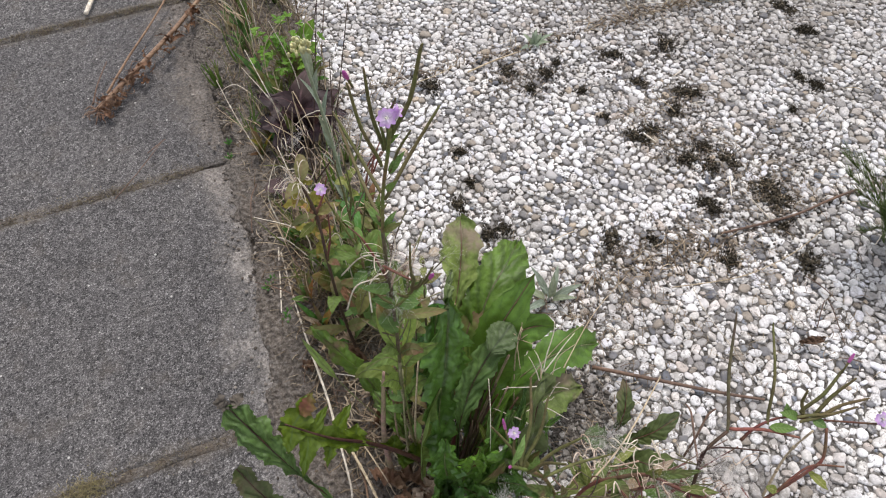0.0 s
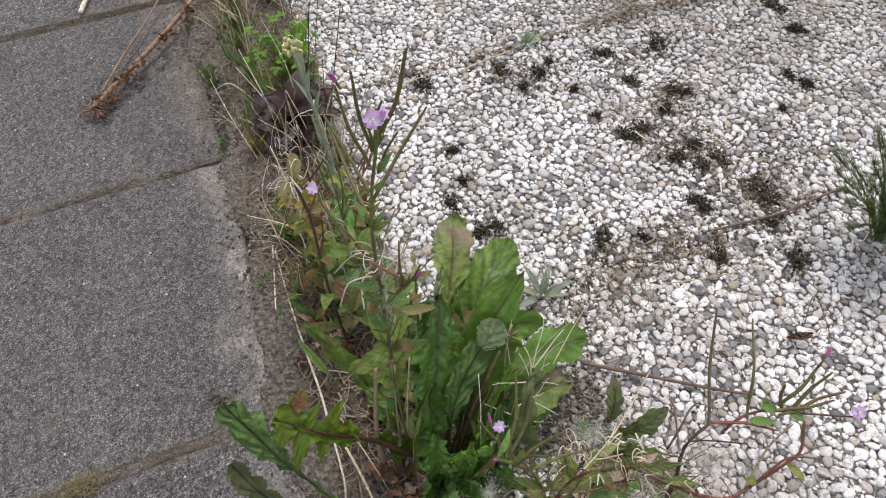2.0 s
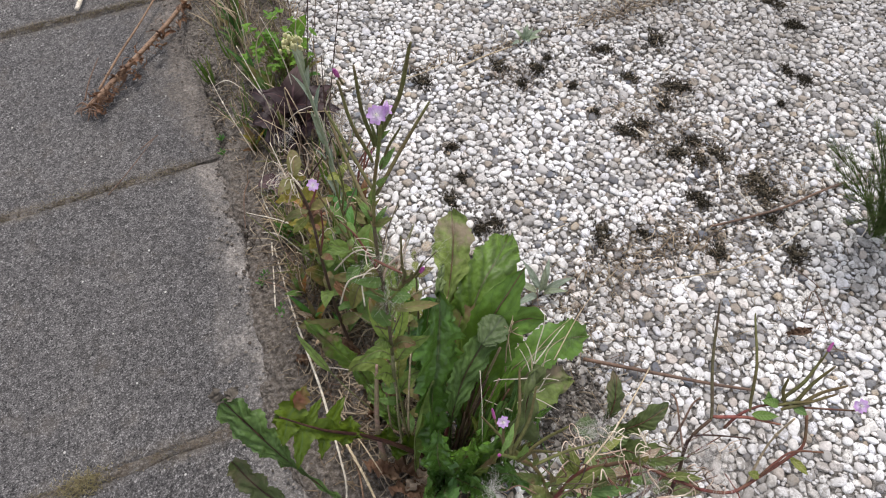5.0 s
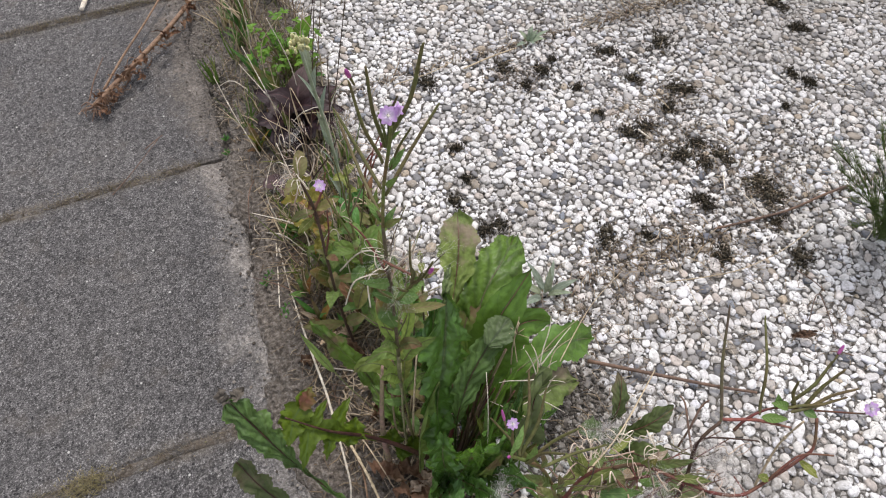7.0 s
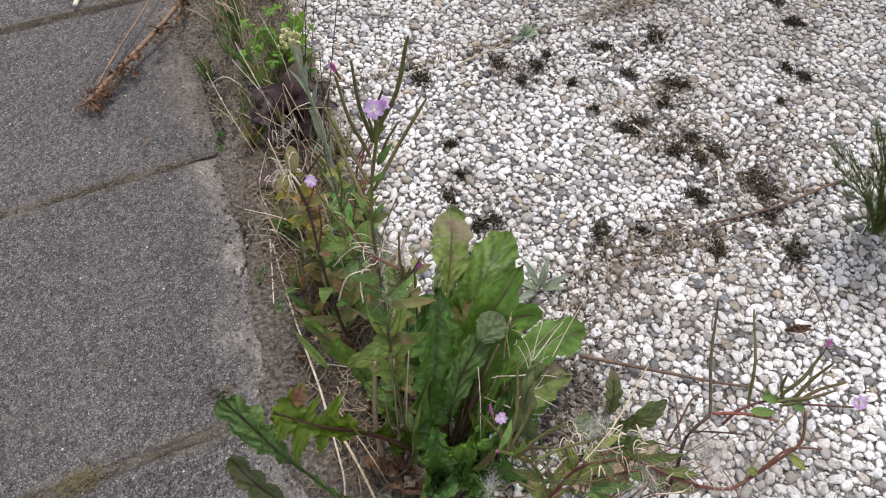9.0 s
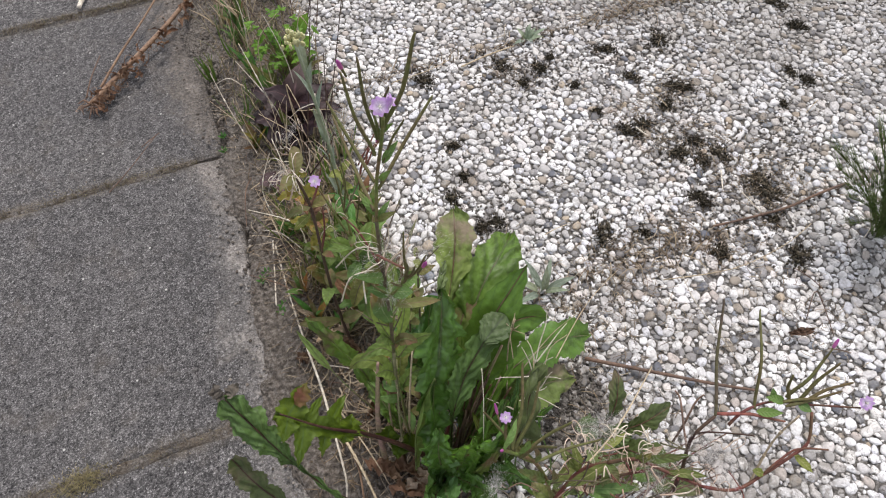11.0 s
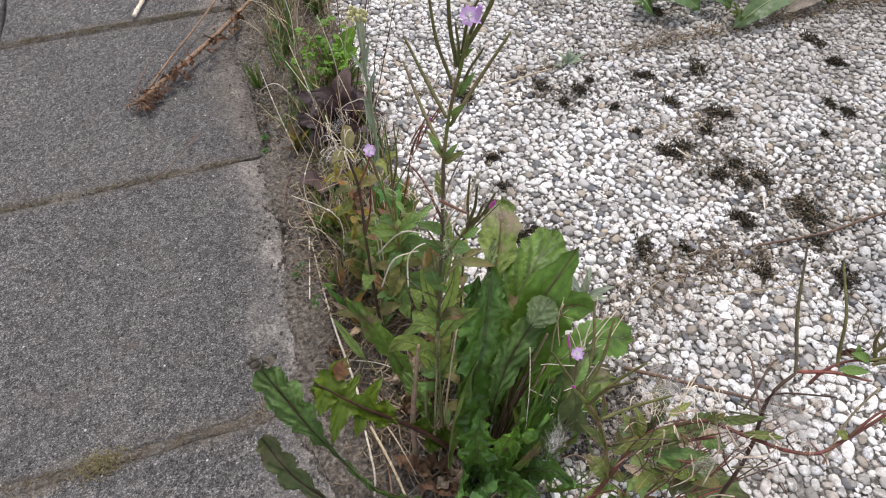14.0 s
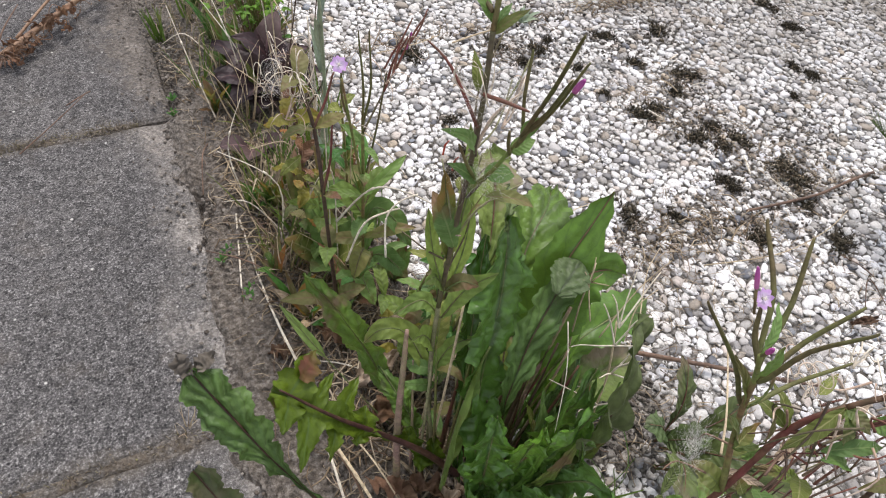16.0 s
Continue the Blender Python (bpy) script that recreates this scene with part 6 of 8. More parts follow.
for _ in range(16):
    at = Vector(M[random.choice((2, 3, 4, 5, 6))]) + Vector((rnd(-0.02, 0.02), rnd(-0.01, 0.01), rnd(-0.06, -0.005)))
    leaf(sprawl, at, at + Vector((rnd(-0.02, 0.02), rnd(-0.015, 0.008), rnd(-0.004, 0.010))), rnd(0.004, 0.008), random.choice((HERB, HERB_YELLOW, HERB_RED, TAN_LEAF, HERB)), None, face=(0, -0.4, 1), arch=rnd(-0.1, 0.2), roll=rnd(-40, 40), shape="lance", teeth=8, bite=0.1, wave=0.08, fold=0.3, nu=12, nv=4)
for q, s in (((0.183, -0.461, 0.226), 0.017), ((0.185, -0.462, 0.228), 0.015), ((0.196, -0.469, 0.238), 0.016), ((0.201, -0.470, 0.240), 0.018), ((0.206, -0.475, 0.242), 0.014), ((0.220, -0.486, 0.246), 0.016),
             ((0.224, -0.492, 0.246), 0.014), ((0.211, -0.486, 0.244), 0.014), ((0.194, -0.478, 0.238), 0.014), ((0.214, -0.492, 0.244), 0.015), ((0.227, -0.497, 0.246), 0.015), ((0.202, -0.487, 0.240), 0.014)):
    loops(sprawl, q, s * 0.55, 2, STRAW_WHITE if s > 0.0165 else CURL, rnd(0.0, 0.8), 0.028)
for q, s in (((0.176, -0.456, 0.236), 0.015), ((0.181, -0.456, 0.237), 0.014), ((0.193, -0.461, 0.239), 0.016), ((0.201, -0.463, 0.240), 0.016), ((0.232, -0.484, 0.248), 0.015), ((0.206, -0.470, 0.242), 0.013)):
    loops(sprawl, q, s * 0.72, 3, random.choice((STRAW_WHITE, CURL)), rnd(0.4, 0.8), 0.032)
for q, s in (((0.189, -0.452, 0.230), 0.014), ((0.195, -0.452, 0.228), 0.012), ((0.225, -0.483, 0.248), 0.017), ((0.134, -0.461, 0.235), 0.010), ((0.201, -0.484, 0.240), 0.012), ((0.227, -0.490, 0.250), 0.014)):
    fluff(sprawl, q, s, 110)

# dull lower leaves and thin branchlets
for _ in range(34):
    at = Vector((rnd(0.165, 0.230), rnd(-0.485, -0.455), rnd(0.06, 0.165)))
    mt = random.choice((DOCK_DULL, HERB_RED, DOCK_OLIVE, DOCK_DULL, HERB))
    leaf(sprawl, at, at + Vector((rnd(-0.022, 0.022), rnd(-0.012, 0.014), rnd(-0.008, 0.010))), rnd(0.004, 0.009), mt, None, face=(0, -0.4, 1), arch=rnd(-0.1, 0.25), roll=rnd(-50, 50), shape="ellip", teeth=8, bite=0.12, wave=0.08, fold=0.3, nu=14, nv=6, crumple=0.2, ragged=0.2)
for _ in range(26):
    at = Vector((rnd(0.165, 0.235), rnd(-0.488, -0.466), rnd(0.06, 0.16)))
    end = at + Vector((rnd(-0.035, 0.05), rnd(-0.008, 0.010), rnd(0.02, 0.07)))
    stem(sprawl, [at, at.lerp(end, 0.5) + Vector((rnd(-0.006, 0.006), rnd(-0.004, 0.004), 0.006)), end], 0.0006, 0.0003, random.choice((STEM_RED, STEM_BROWN, POD_RED, TWIG)), "side_shoot", 5, 4)
for q, s_ in (((0.190, -0.474, 0.225), 0.012), ((0.215, -0.478, 0.228), 0.012), ((0.235, -0.480, 0.232), 0.012), ((0.205, -0.482, 0.205), 0.012)):
    fluff(sprawl, q, s_, 90)

# second sprawling shoot with the red pod
shoot = thing("willowherb", (0.205, -0.512, 0.0), "slender willowherb shoot with a dark upright pod and lilac flower", "wildflower", HERB_GROUP)
R = [(0.205, -0.512, -0.004), (0.212, -0.500, 0.12), (0.218, -0.488, 0.21), (0.219, -0.476, 0.252), (0.230, -0.472, 0.262)]
stem(shoot, R, 0.0011, 0.0007, STEM_DARK)
pod(shoot, R[4], (0.244, -0.436, 0.296), 0.00085, 0.03, STEM_BROWN)
pod(shoot, (0.231, -0.471, 0.262), (0.254, -0.485, 0.266), 0.00095, 0.05, POD_RED)
pod(shoot, (0.245, -0.476, 0.266), (0.259, -0.444, 0.290), 0.0008, 0.10, POD)
stem(shoot, [(0.234, -0.477, 0.260), (0.241, -0.475, 0.265), (0.252, -0.476, 0.268), (0.265, -0.483, 0.270), (0.281, -0.492, 0.274)], 0.0007, 0.0004, STEM_RED, "side_shoot")
flower(shoot, (0.283, -0.491, 0.276), (-0.3, -0.5, 0.85), 0.0070)
for a, b in (((0.259, -0.478, 0.269), (0.257, -0.472, 0.285)), ((0.262, -0.480, 0.269), (0.276, -0.475, 0.288)), ((0.256, -0.480, 0.269), (0.276, -0.484, 0.278)), ((0.263, -0.481, 0.270), (0.279, -0.483, 0.283)), ((0.254, -0.477, 0.268), (0.267, -0.483, 0.276)), ((0.258, -0.477, 0.270), (0.276, -0.470, 0.285))):
    pod(shoot, a, b, 0.0009, 0.06)
bud(shoot, (0.274, -0.471, 0.285), (0.279, -0.467, 0.292), 0.0009, PETAL_PINK)
for at, tip in (((0.252, -0.476, 0.268), (0.253, -0.472, 0.274)), ((0.245, -0.477, 0.266), (0.254, -0.482, 0.268)), ((0.257, -0.478, 0.269), (0.249, -0.474, 0.272)), ((0.261, -0.481, 0.270), (0.264, -0.486, 0.270))):
    leaf(shoot, at, tip, 0.004, HERB, None, face=(0, -0.4, 1), arch=0.08, shape="lance", fold=0.2, nu=10, nv=4)
stem(shoot, [(0.219, -0.479, 0.240), (0.224, -0.474, 0.250), (0.241, -0.483, 0.256), (0.243, -0.485, 0.257)], 0.0005, 0.0003, STEM_DARK, "side_shoot")
stem(shoot, [(0.221, -0.471, 0.230), (0.226, -0.467, 0.240), (0.234, -0.461, 0.245), (0.238, -0.460, 0.248)], 0.0006, 0.0004, TWIG, "side_shoot")
stem(shoot, [(0.221, -0.477, 0.240), (0.225, -0.468, 0.240), (0.229, -0.457, 0.243), (0.228, -0.453, 0.245)], 0.0006, 0.0004, TWIG, "side_shoot")

# dull leaves low on the pebbles beside the rosette
low = thing("low_weed", (0.262, -0.415, 0.0), "low weed with dull dark green toothed leaves", "weed")
for a, b, w, mt in (((0.262, -0.415, 0.0), (0.284, -0.387, 0.055), 0.018, DOCK_DULL), ((0.262, -0.415, 0.0), (0.314, -0.424, 0.045), 0.020, DOCK_DULL), ((0.262, -0.415, 0.0), (0.268, -0.435, 0.050), 0.022, GREY_END),
                    ((0.262, -0.415, 0.0), (0.236, -0.414, 0.050), 0.022, GREY_END), ((0.262, -0.415, 0.0), (0.285, -0.466, 0.060), 0.026, DOCK_DULL), ((0.262, -0.42, 0.0), (0.297, -0.489, 0.050), 0.028, DOCK_DULL),
                    ((0.255, -0.43, 0.0), (0.219, -0.456, 0.070), 0.028, DOCK_DULL), ((0.250, -0.43, 0.0), (0.290, -0.463, 0.045), 0.034, DOCK_DULL), ((0.250, -0.43, 0.0), (0.240, -0.457, 0.060), 0.030, DOCK_DULL)):
    leaf(low, a, b, w, mt, RIB_RED, 0.0006, face=(0, -0.3, 1), arch=0.12, **{**DENT, "lobes": 3, "depth": 0.3, "bite": 0.12, "wave": 0.03, "ruffle": 0.02, "crumple": 0.05, "pucker": 0.03, "nu": 40, "nv": 8})

# ---- dry flower head of bleached straw over the rosette ----
dry = thing("dry_flower_stalk", (0.178, -0.402, 0.0), "bleached dry flower stalk with stiff bare branchlets", "dry stalk")
K = [(0.178, -0.402, -0.003), (0.189, -0.411, 0.040), (0.195, -0.401, 0.080), (0.201, -0.392, 0.105), (0.206, -0.378, 0.130)]
stem(dry, K, 0.0007, 0.0005, STRAW, "stem")
for at, ends in (((0.195, -0.401, 0.085), ((0.178, -0.403, 0.095), (0.206, -0.408, 0.095), (0.171, -0.383, 0.100), (0.178, -0.395, 0.110))), ((0.201, -0.394, 0.105), ((0.213, -0.411, 0.110), (0.213, -0.391, 0.130), (0.208, -0.396, 0.120), (0.188, -0.397, 0.115))),
                 ((0.203, -0.386, 0.120), ((0.176, -0.382, 0.130), (0.218, -0.396, 0.125), (0.199, -0.371, 0.140), (0.215, -0.385, 0.140))), ((0.206, -0.381, 0.128), ((0.231, -0.370, 0.150), (0.219, -0.362, 0.160), (0.203, -0.370, 0.145)))):
    for e in ends:
        a = Vector(at)
        b = Vector(e)
        acc = Acc()
        acc.tube([a, a.lerp(b, 0.35) + Vector((rnd(-0.001, 0.001), rnd(-0.001, 0.001), 0.001)), a.lerp(b, 0.75) + Vector((rnd(-0.001, 0.001), rnd(-0.001, 0.001), 0.001)), b], 0.00055, 0.00025, 4, 3)
        part("branchlet", acc, STRAW_WHITE, dry)
for a, b in ((((0.198, -0.379, 0.120)), (0.241, -0.366, 0.150)), ((0.212, -0.384, 0.120), (0.231, -0.374, 0.140)), ((0.193, -0.373, 0.130), (0.199, -0.356, 0.155)), ((0.223, -0.380, 0.120), (0.343, -0.295, 0.030))):
    stem(dry, [a, Vector(a).lerp(Vector(b), 0.5) + Vector((rnd(-0.004, 0.004), 0.003, rnd(-0.002, 0.004))), b], 0.00042, 0.00025, STRAW, "branchlet", 4)
spray = thing("grass_flower", (0.190, -0.395, 0.0), "thin straw-coloured grass flower spray", "grass")
stem(spray, [(0.190, -0.395, -0.003), (0.194, -0.365, 0.110), (0.198, -0.358, 0.145), (0.201, -0.355, 0.150)], 0.0006, 0.0003, STRAW)
for e in ((0.194, -0.356, 0.150), (0.202, -0.360, 0.150), (0.192, -0.359, 0.148), (0.201, -0.353, 0.155), (0.203, -0.366, 0.147)):
    a, b = Vector((0.198, -0.359, 0.143)), Vector(e)
    acc = Acc()
    acc.tube([a, b], 0.0004, 0.0002, 4, 2)
    part("branchlet", acc, STRAW, spray)

# ---- straws ----
STRAWS = "loose straws"
straw([(0.055, -0.140, 0.004), (0.055, -0.200, 0.005), (0.057, -0.250, 0.012), (0.061, -0.305, 0.030), (0.062, -0.337, 0.045)], 0.0008, 0.0011, "long bleached straw lying along the soil strip", STRAW_WHITE, group=STRAWS)
straw([(0.054, -0.132, 0.003), (0.046, -0.177, 0.004), (0.041, -0.205, 0.006)], 0.0008, 0.0006, "short bleached straw on soil", STRAW_WHITE, group=STRAWS)
straw([(0.060, -0.346, 0.020), (0.059, -0.379, 0.020), (0.055, -0.395, 0.020)], 0.0009, 0.0007, "bleached straw under the rosette", STRAW_WHITE, group=STRAWS)
straw([(0.065, -0.342, 0.015), (0.073, -0.380, 0.020), (0.077, -0.408, 0.020)], 0.0012, 0.0009, "brown flattened stalk under the rosette", STRAW, group=STRAWS)
straw([(0.065, -0.344, 0.012), (0.070, -0.372, 0.014), (0.067, -0.399, 0.014)], 0.0010, 0.0008, "brown stalk under the rosette", BARK, group=STRAWS)
straw([(0.067, -0.320, 0.020), (0.080, -0.362, 0.030), (0.088, -0.390, 0.020)], 0.0007, 0.0005, "thin dry stalk under the rosette", STRAW, group=STRAWS)
straw([(0.165, -0.382, 0.160), (0.161, -0.397, 0.140), (0.157, -0.411, 0.100)], 0.00026, 0.00024, "upright bleached straw in the rosette", STRAW_WHITE, group=STRAWS)
straw([(0.137, -0.333, 0.130), (0.124, -0.346, 0.060), (0.110, -0.360, 0.000)], 0.0008, 0.0006, "thin straw-coloured grass stalk in the rosette", STRAW, group=STRAWS)
straw([(0.102, -0.244, 0.100), (0.121, -0.252, 0.130), (0.140, -0.262, 0.130), (0.158, -0.273, 0.120)], 0.0007, 0.0004, "curved dry grass blade over the herbs", STRAW_WHITE, group=STRAWS)
straw([(0.098, -0.274, 0.100), (0.108, -0.275, 0.130), (0.120, -0.279, 0.140), (0.125, -0.283, 0.145)], 0.0007, 0.0004, "curved dry grass blade over the herbs", STRAW_WHITE, group=STRAWS)
straw([(0.114, -0.293, 0.120), (0.117, -0.284, 0.140), (0.124, -0.283, 0.150), (0.134, -0.285, 0.155)], 0.0006, 0.0004, "curved dry grass blade over the herbs", STRAW_WHITE, group=STRAWS)
straw([(0.282, -0.354, 0.006), (0.326, -0.384, 0.008), (0.375, -0.415, 0.006), (0.404, -0.431, 0.004)], 0.0018, 0.0012, "long brown dry stalk lying on the pebbles", TWIG, "dry_stalk", "stalk")
straw([(0.466, -0.275, 0.004), (0.507, -0.280, 0.005), (0.549, -0.283, 0.005), (0.589, -0.281, 0.007), (0.623, -0.280, 0.006)], 0.0013, 0.0015, "long dark twig lying on the pebbles", TWIG, "twig", "twig")
straw([(0.389, -0.310, 0.004), (0.455, -0.324, 0.006), (0.515, -0.320, 0.006), (0.558, -0.308, 0.005)], 0.0006, 0.0004, "thin pale straw lying on pebbles", STRAW, group=STRAWS)
straw([(0.414, -0.286, 0.004), (0.403, -0.336, 0.006), (0.405, -0.379, 0.006), (0.406, -0.413, 0.004)], 0.0004, 0.0003, "hair-thin bleached stalk on pebbles", STRAW_WHITE, group=STRAWS)
straw([(0.198, -0.456, 0.150), (0.243, -0.435, 0.110), (0.308, -0.395, 0.060)], 0.0006, 0.0005, "slanting straw-coloured grass stalk", STRAW, group=STRAWS)
straw([(0.259, -0.498, 0.200), (0.270, -0.487, 0.220), (0.277, -0.483, 0.240)], 0.0007, 0.0005, "slanting straw-coloured grass stalk", STRAW, group=STRAWS)
straw([(0.247, -0.258, 0.030), (0.195, -0.285, 0.090), (0.173, -0.304, 0.110)], 0.0007, 0.0005, "straw-coloured grass stalk leaning over the pebbles", STRAW, group=STRAWS)
straw([(0.234, 0.031, 0.005), (0.277, 0.033, 0.006), (0.309, 0.043, 0.004)], 0.0006, 0.0004, "thin pale straw on pebbles", STRAW, group=STRAWS)
straw([(0.318, 0.027, 0.004), (0.356, 0.032, 0.006), (0.391, 0.036, 0.005)], 0.0010, 0.0007, "tan dry stem along a slab joint", STRAW, group=STRAWS)
straw([(0.486, -0.393, 0.006), (0.512, -0.373, 0.008), (0.500, -0.415, 0.004)], 0.0005, 0.0004, "bent brown stalk on pebbles", TWIG, group=STRAWS)
straw([(0.515, -0.217, 0.003), (0.500, -0.241, 0.006)], 0.0008, 0.0006, "short bleached straw on pebbles", STRAW_WHITE, group=STRAWS)
straw([(0.539, -0.067, 0.003), (0.551, -0.064, 0.005)], 0.0008, 0.0006, "short bleached straw on pebbles", STRAW_WHITE, group=STRAWS)
straw([(0.462, -0.133, 0.004), (0.466, -0.149, 0.006)], 0.0009, 0.0006, "short bleached straw on moss", STRAW_WHITE, group=STRAWS)
straw([(0.518, -0.250, 0.004), (0.519, -0.279, 0.006)], 0.0006, 0.0005, "short bleached straw on moss", STRAW_WHITE, group=STRAWS)
for _ in range(26):
    x, y, w, l = rnd(0.2, 0.85), rnd(-0.48, 0.3), rnd(0, 3.14), rnd(0.008, 0.03)
    straw([(x, y, 0.0045), (x + math.cos(w) * l * 0.5, y + math.sin(w) * l * 0.5, 0.0065), (x + math.cos(w) * l, y + math.sin(w) * l, 0.0045)], 0.0005, 0.0004, "short dry straw scrap lying on pebbles", random.choice((STRAW, STRAW_WHITE, TWIG)), group="straw scraps")

# dead leaves under the plants
for (q, l, w, mt) in (((0.091, -0.380, 0.012), 0.035, 0.020, BROWN_LEAF), ((0.089, -0.310, 0.012), 0.035, 0.02, TAN_LEAF), ((0.060, -0.195, 0.004), 0.012, 0.010, BROWN_LEAF), ((0.084, -0.255, 0.006), 0.03, 0.016, BROWN_LEAF),
                      ((0.105, -0.395, 0.012), 0.035, 0.014, BROWN_LEAF), ((0.090, -0.336, 0.010), 0.04, 0.022, BROWN_LEAF), ((0.130, -0.338, 0.075), 0.022, 0.006, TAN_LEAF), ((0.463, -0.399, 0.006), 0.02, 0.01, BROWN_LEAF), ((0.088, -0.398, 0.008), 0.040, 0.018, RUST_LEAF), ((0.100, -0.404, 0.012), 0.030, 0.014, TAN_LEAF), ((0.078, -0.372, 0.012), 0.030, 0.018, RUST_LEAF), ((0.045, -0.262, 0.004), 0.02, 0.012, BROWN_LEAF)):
    acc = Acc()
    w2 = rnd(-1, 1)
    leaf_sheet(acc, Vector(q), Vector(q) + Vector((l * math.cos(w2), -l * math.sin(w2), rnd(0.0, 0.006))), w * 0.8, arch=0.18, roll=rnd(-50, 50), shape="oval", wave=0.10, fold=0.3, teeth=9, bite=0.15, nu=30, nv=10, crumple=0.5, ragged=0.5, ruffle=0.15, ruffles=3.0, phase=rnd(0, 1))
    tagged(part("dead_leaf", acc, mt), "pale tan dead leaf among the stems" if mt == TAN_LEAF else "curled brown dead leaf on the soil", "dead leaf", "dead leaves")

def litter(name, n, area, r, lab, material, z=0.002, lmax=0.035, jointy=None):
    acc = Acc()
    for _ in range(n):
        x, y = rnd(area[0], area[1]), rnd(area[2], area[3])
        if jointy is not None:
            y = jointy + random.gauss(0, 0.006)
        w, l = rnd(0, 6.28), rnd(0.006, lmax)
        b = Vector((x, y, z + rnd(0, 0.003)))
        m_ = b + Vector((math.cos(w) * l * 0.5, math.sin(w) * l * 0.5, rnd(0.0, 0.006)))
        w += rnd(-0.7, 0.7)
        e = m_ + Vector((math.cos(w) * l * 0.5, math.sin(w) * l * 0.5, rnd(-0.005, 0.002)))
        acc.tube([b, m_, e], r * rnd(0.6, 1.4), r * 0.5, 4, 2, rnd(0.4, 1))
    return tagged(part(name, acc, material), lab, "litter", "", "stuff")


# ---- soil strip: far plants ----
def rosette_of(name, base, label, category, specs, material_of, rib=None, shape="oval", **more):
    t = thing(name, base, label, category)
    for (dx, dy, h, w) in specs:
        leaf(t, Vector(base) + Vector((dx * 0.12, dy * 0.12, 0)), Vector(base) + Vector((dx, dy, h)), w, material_of(), rib, 0.0007, face=(-dx * 3, -dy * 3 - 0.2, 1), arch=0.14, shape=shape, wave=0.04, fold=0.15, nu=18, nv=8, phase=rnd(0, 1), **more)
    return t


rosette_of("purple_rosette", (0.116, 0.004, 0.0), "rosette of dark purple-brown oval leaves", "plant",
           ((-0.036, -0.030, 0.030, 0.028), (-0.018, -0.042, 0.026, 0.030), (0.006, -0.040, 0.040, 0.028), (0.032, -0.014, 0.050, 0.028), (0.022, 0.022, 0.050, 0.028),
            (-0.028, 0.018, 0.045, 0.028), (-0.042, -0.004, 0.040, 0.028), (0.038, 0.020, 0.040, 0.028), (0.012, -0.026, 0.070, 0.030), (-0.014, -0.010, 0.080, 0.030), (0.014, 0.006, 0.084, 0.028), (-0.050, 0.012, 0.030, 0.024), (0.046, -0.014, 0.036, 0.024), (0.050, 0.028, 0.032, 0.022), (-0.022, -0.036, 0.040, 0.022), (0.030, -0.036, 0.036, 0.022), (-0.036, 0.034, 0.050, 0.022)), lambda: random.choice((PURPLE, PURPLE, PURPLE_PALE)), tipdrop=0.35, pucker=0.03, crumple=0.10, ruffle=0.03, ragged=0.10, veins=6.0)
rosette_of("purple_rosette", (0.088, -0.062, 0.0), "small rosette of dusty mauve oval leaves", "plant",
           ((-0.030, -0.010, 0.020, 0.020), (-0.012, -0.030, 0.018, 0.022), (0.020, -0.020, 0.020, 0.020)), lambda: PURPLE_PALE)
rosette_of("leafy_weed", (0.108, -0.205, 0.0), "low weed with rounded green and yellow leaves", "weed",
           ((-0.03, 0.01, 0.035, 0.02), (0.0, 0.03, 0.05, 0.02), (0.02, -0.02, 0.04, 0.02), (-0.02, -0.02, 0.03, 0.018), (0.03, 0.02, 0.03, 0.018), (-0.01, 0.02, 0.06, 0.018)), lambda: random.choice((HERB, HERB_YELLOW)))

# grey felted cudweed with yellow heads
cud = thing("cudweed", (0.128, -0.128, 0.0), "grey-green felted cudweed with clustered papery yellow buds", "wildflower")
Q = [(0.128, -0.128, -0.004), (0.130, -0.135, 0.08), (0.127, -0.148, 0.16), (0.121, -0.162, 0.25)]
stem(cud, Q, 0.0016, 0.0012, GREY_LEAF)
for k in range(12):
    z = 0.02 + 0.018 * k
    w = k * 2.4
    at = Vector((0.1285 - 0.006 * (z / 0.25) ** 2, -0.128 - 0.034 * (z / 0.25) ** 1.4, z))
    leaf(cud, at, at + Vector((math.cos(w) * 0.010, math.sin(w) * 0.010, 0.032)), 0.0055, GREY_LEAF, None, face=(math.cos(w) * -1, math.sin(w) * -1, 0.6), arch=0.05, shape="lance", fold=0.3, nu=12, nv=4)
for k in range(40):
    w, r = k * 2.4 + rnd(-0.3, 0.3), 0.00118 * math.sqrt(k) * rnd(0.8, 1.15)
    acc = Acc()
    c = Vector((0.121 + math.cos(w) * r, -0.163 + math.sin(w) * r, 0.256 - r * 0.5 + rnd(-0.003, 0.003)))
    k_ = rnd(0.75, 1.2)
    acc.blob(c, 0.0011 * k_, 0.0011 * k_, 0.0016 * k_, w, 7)
    part("flower_bud", acc, BUD_YELLOW, cud)

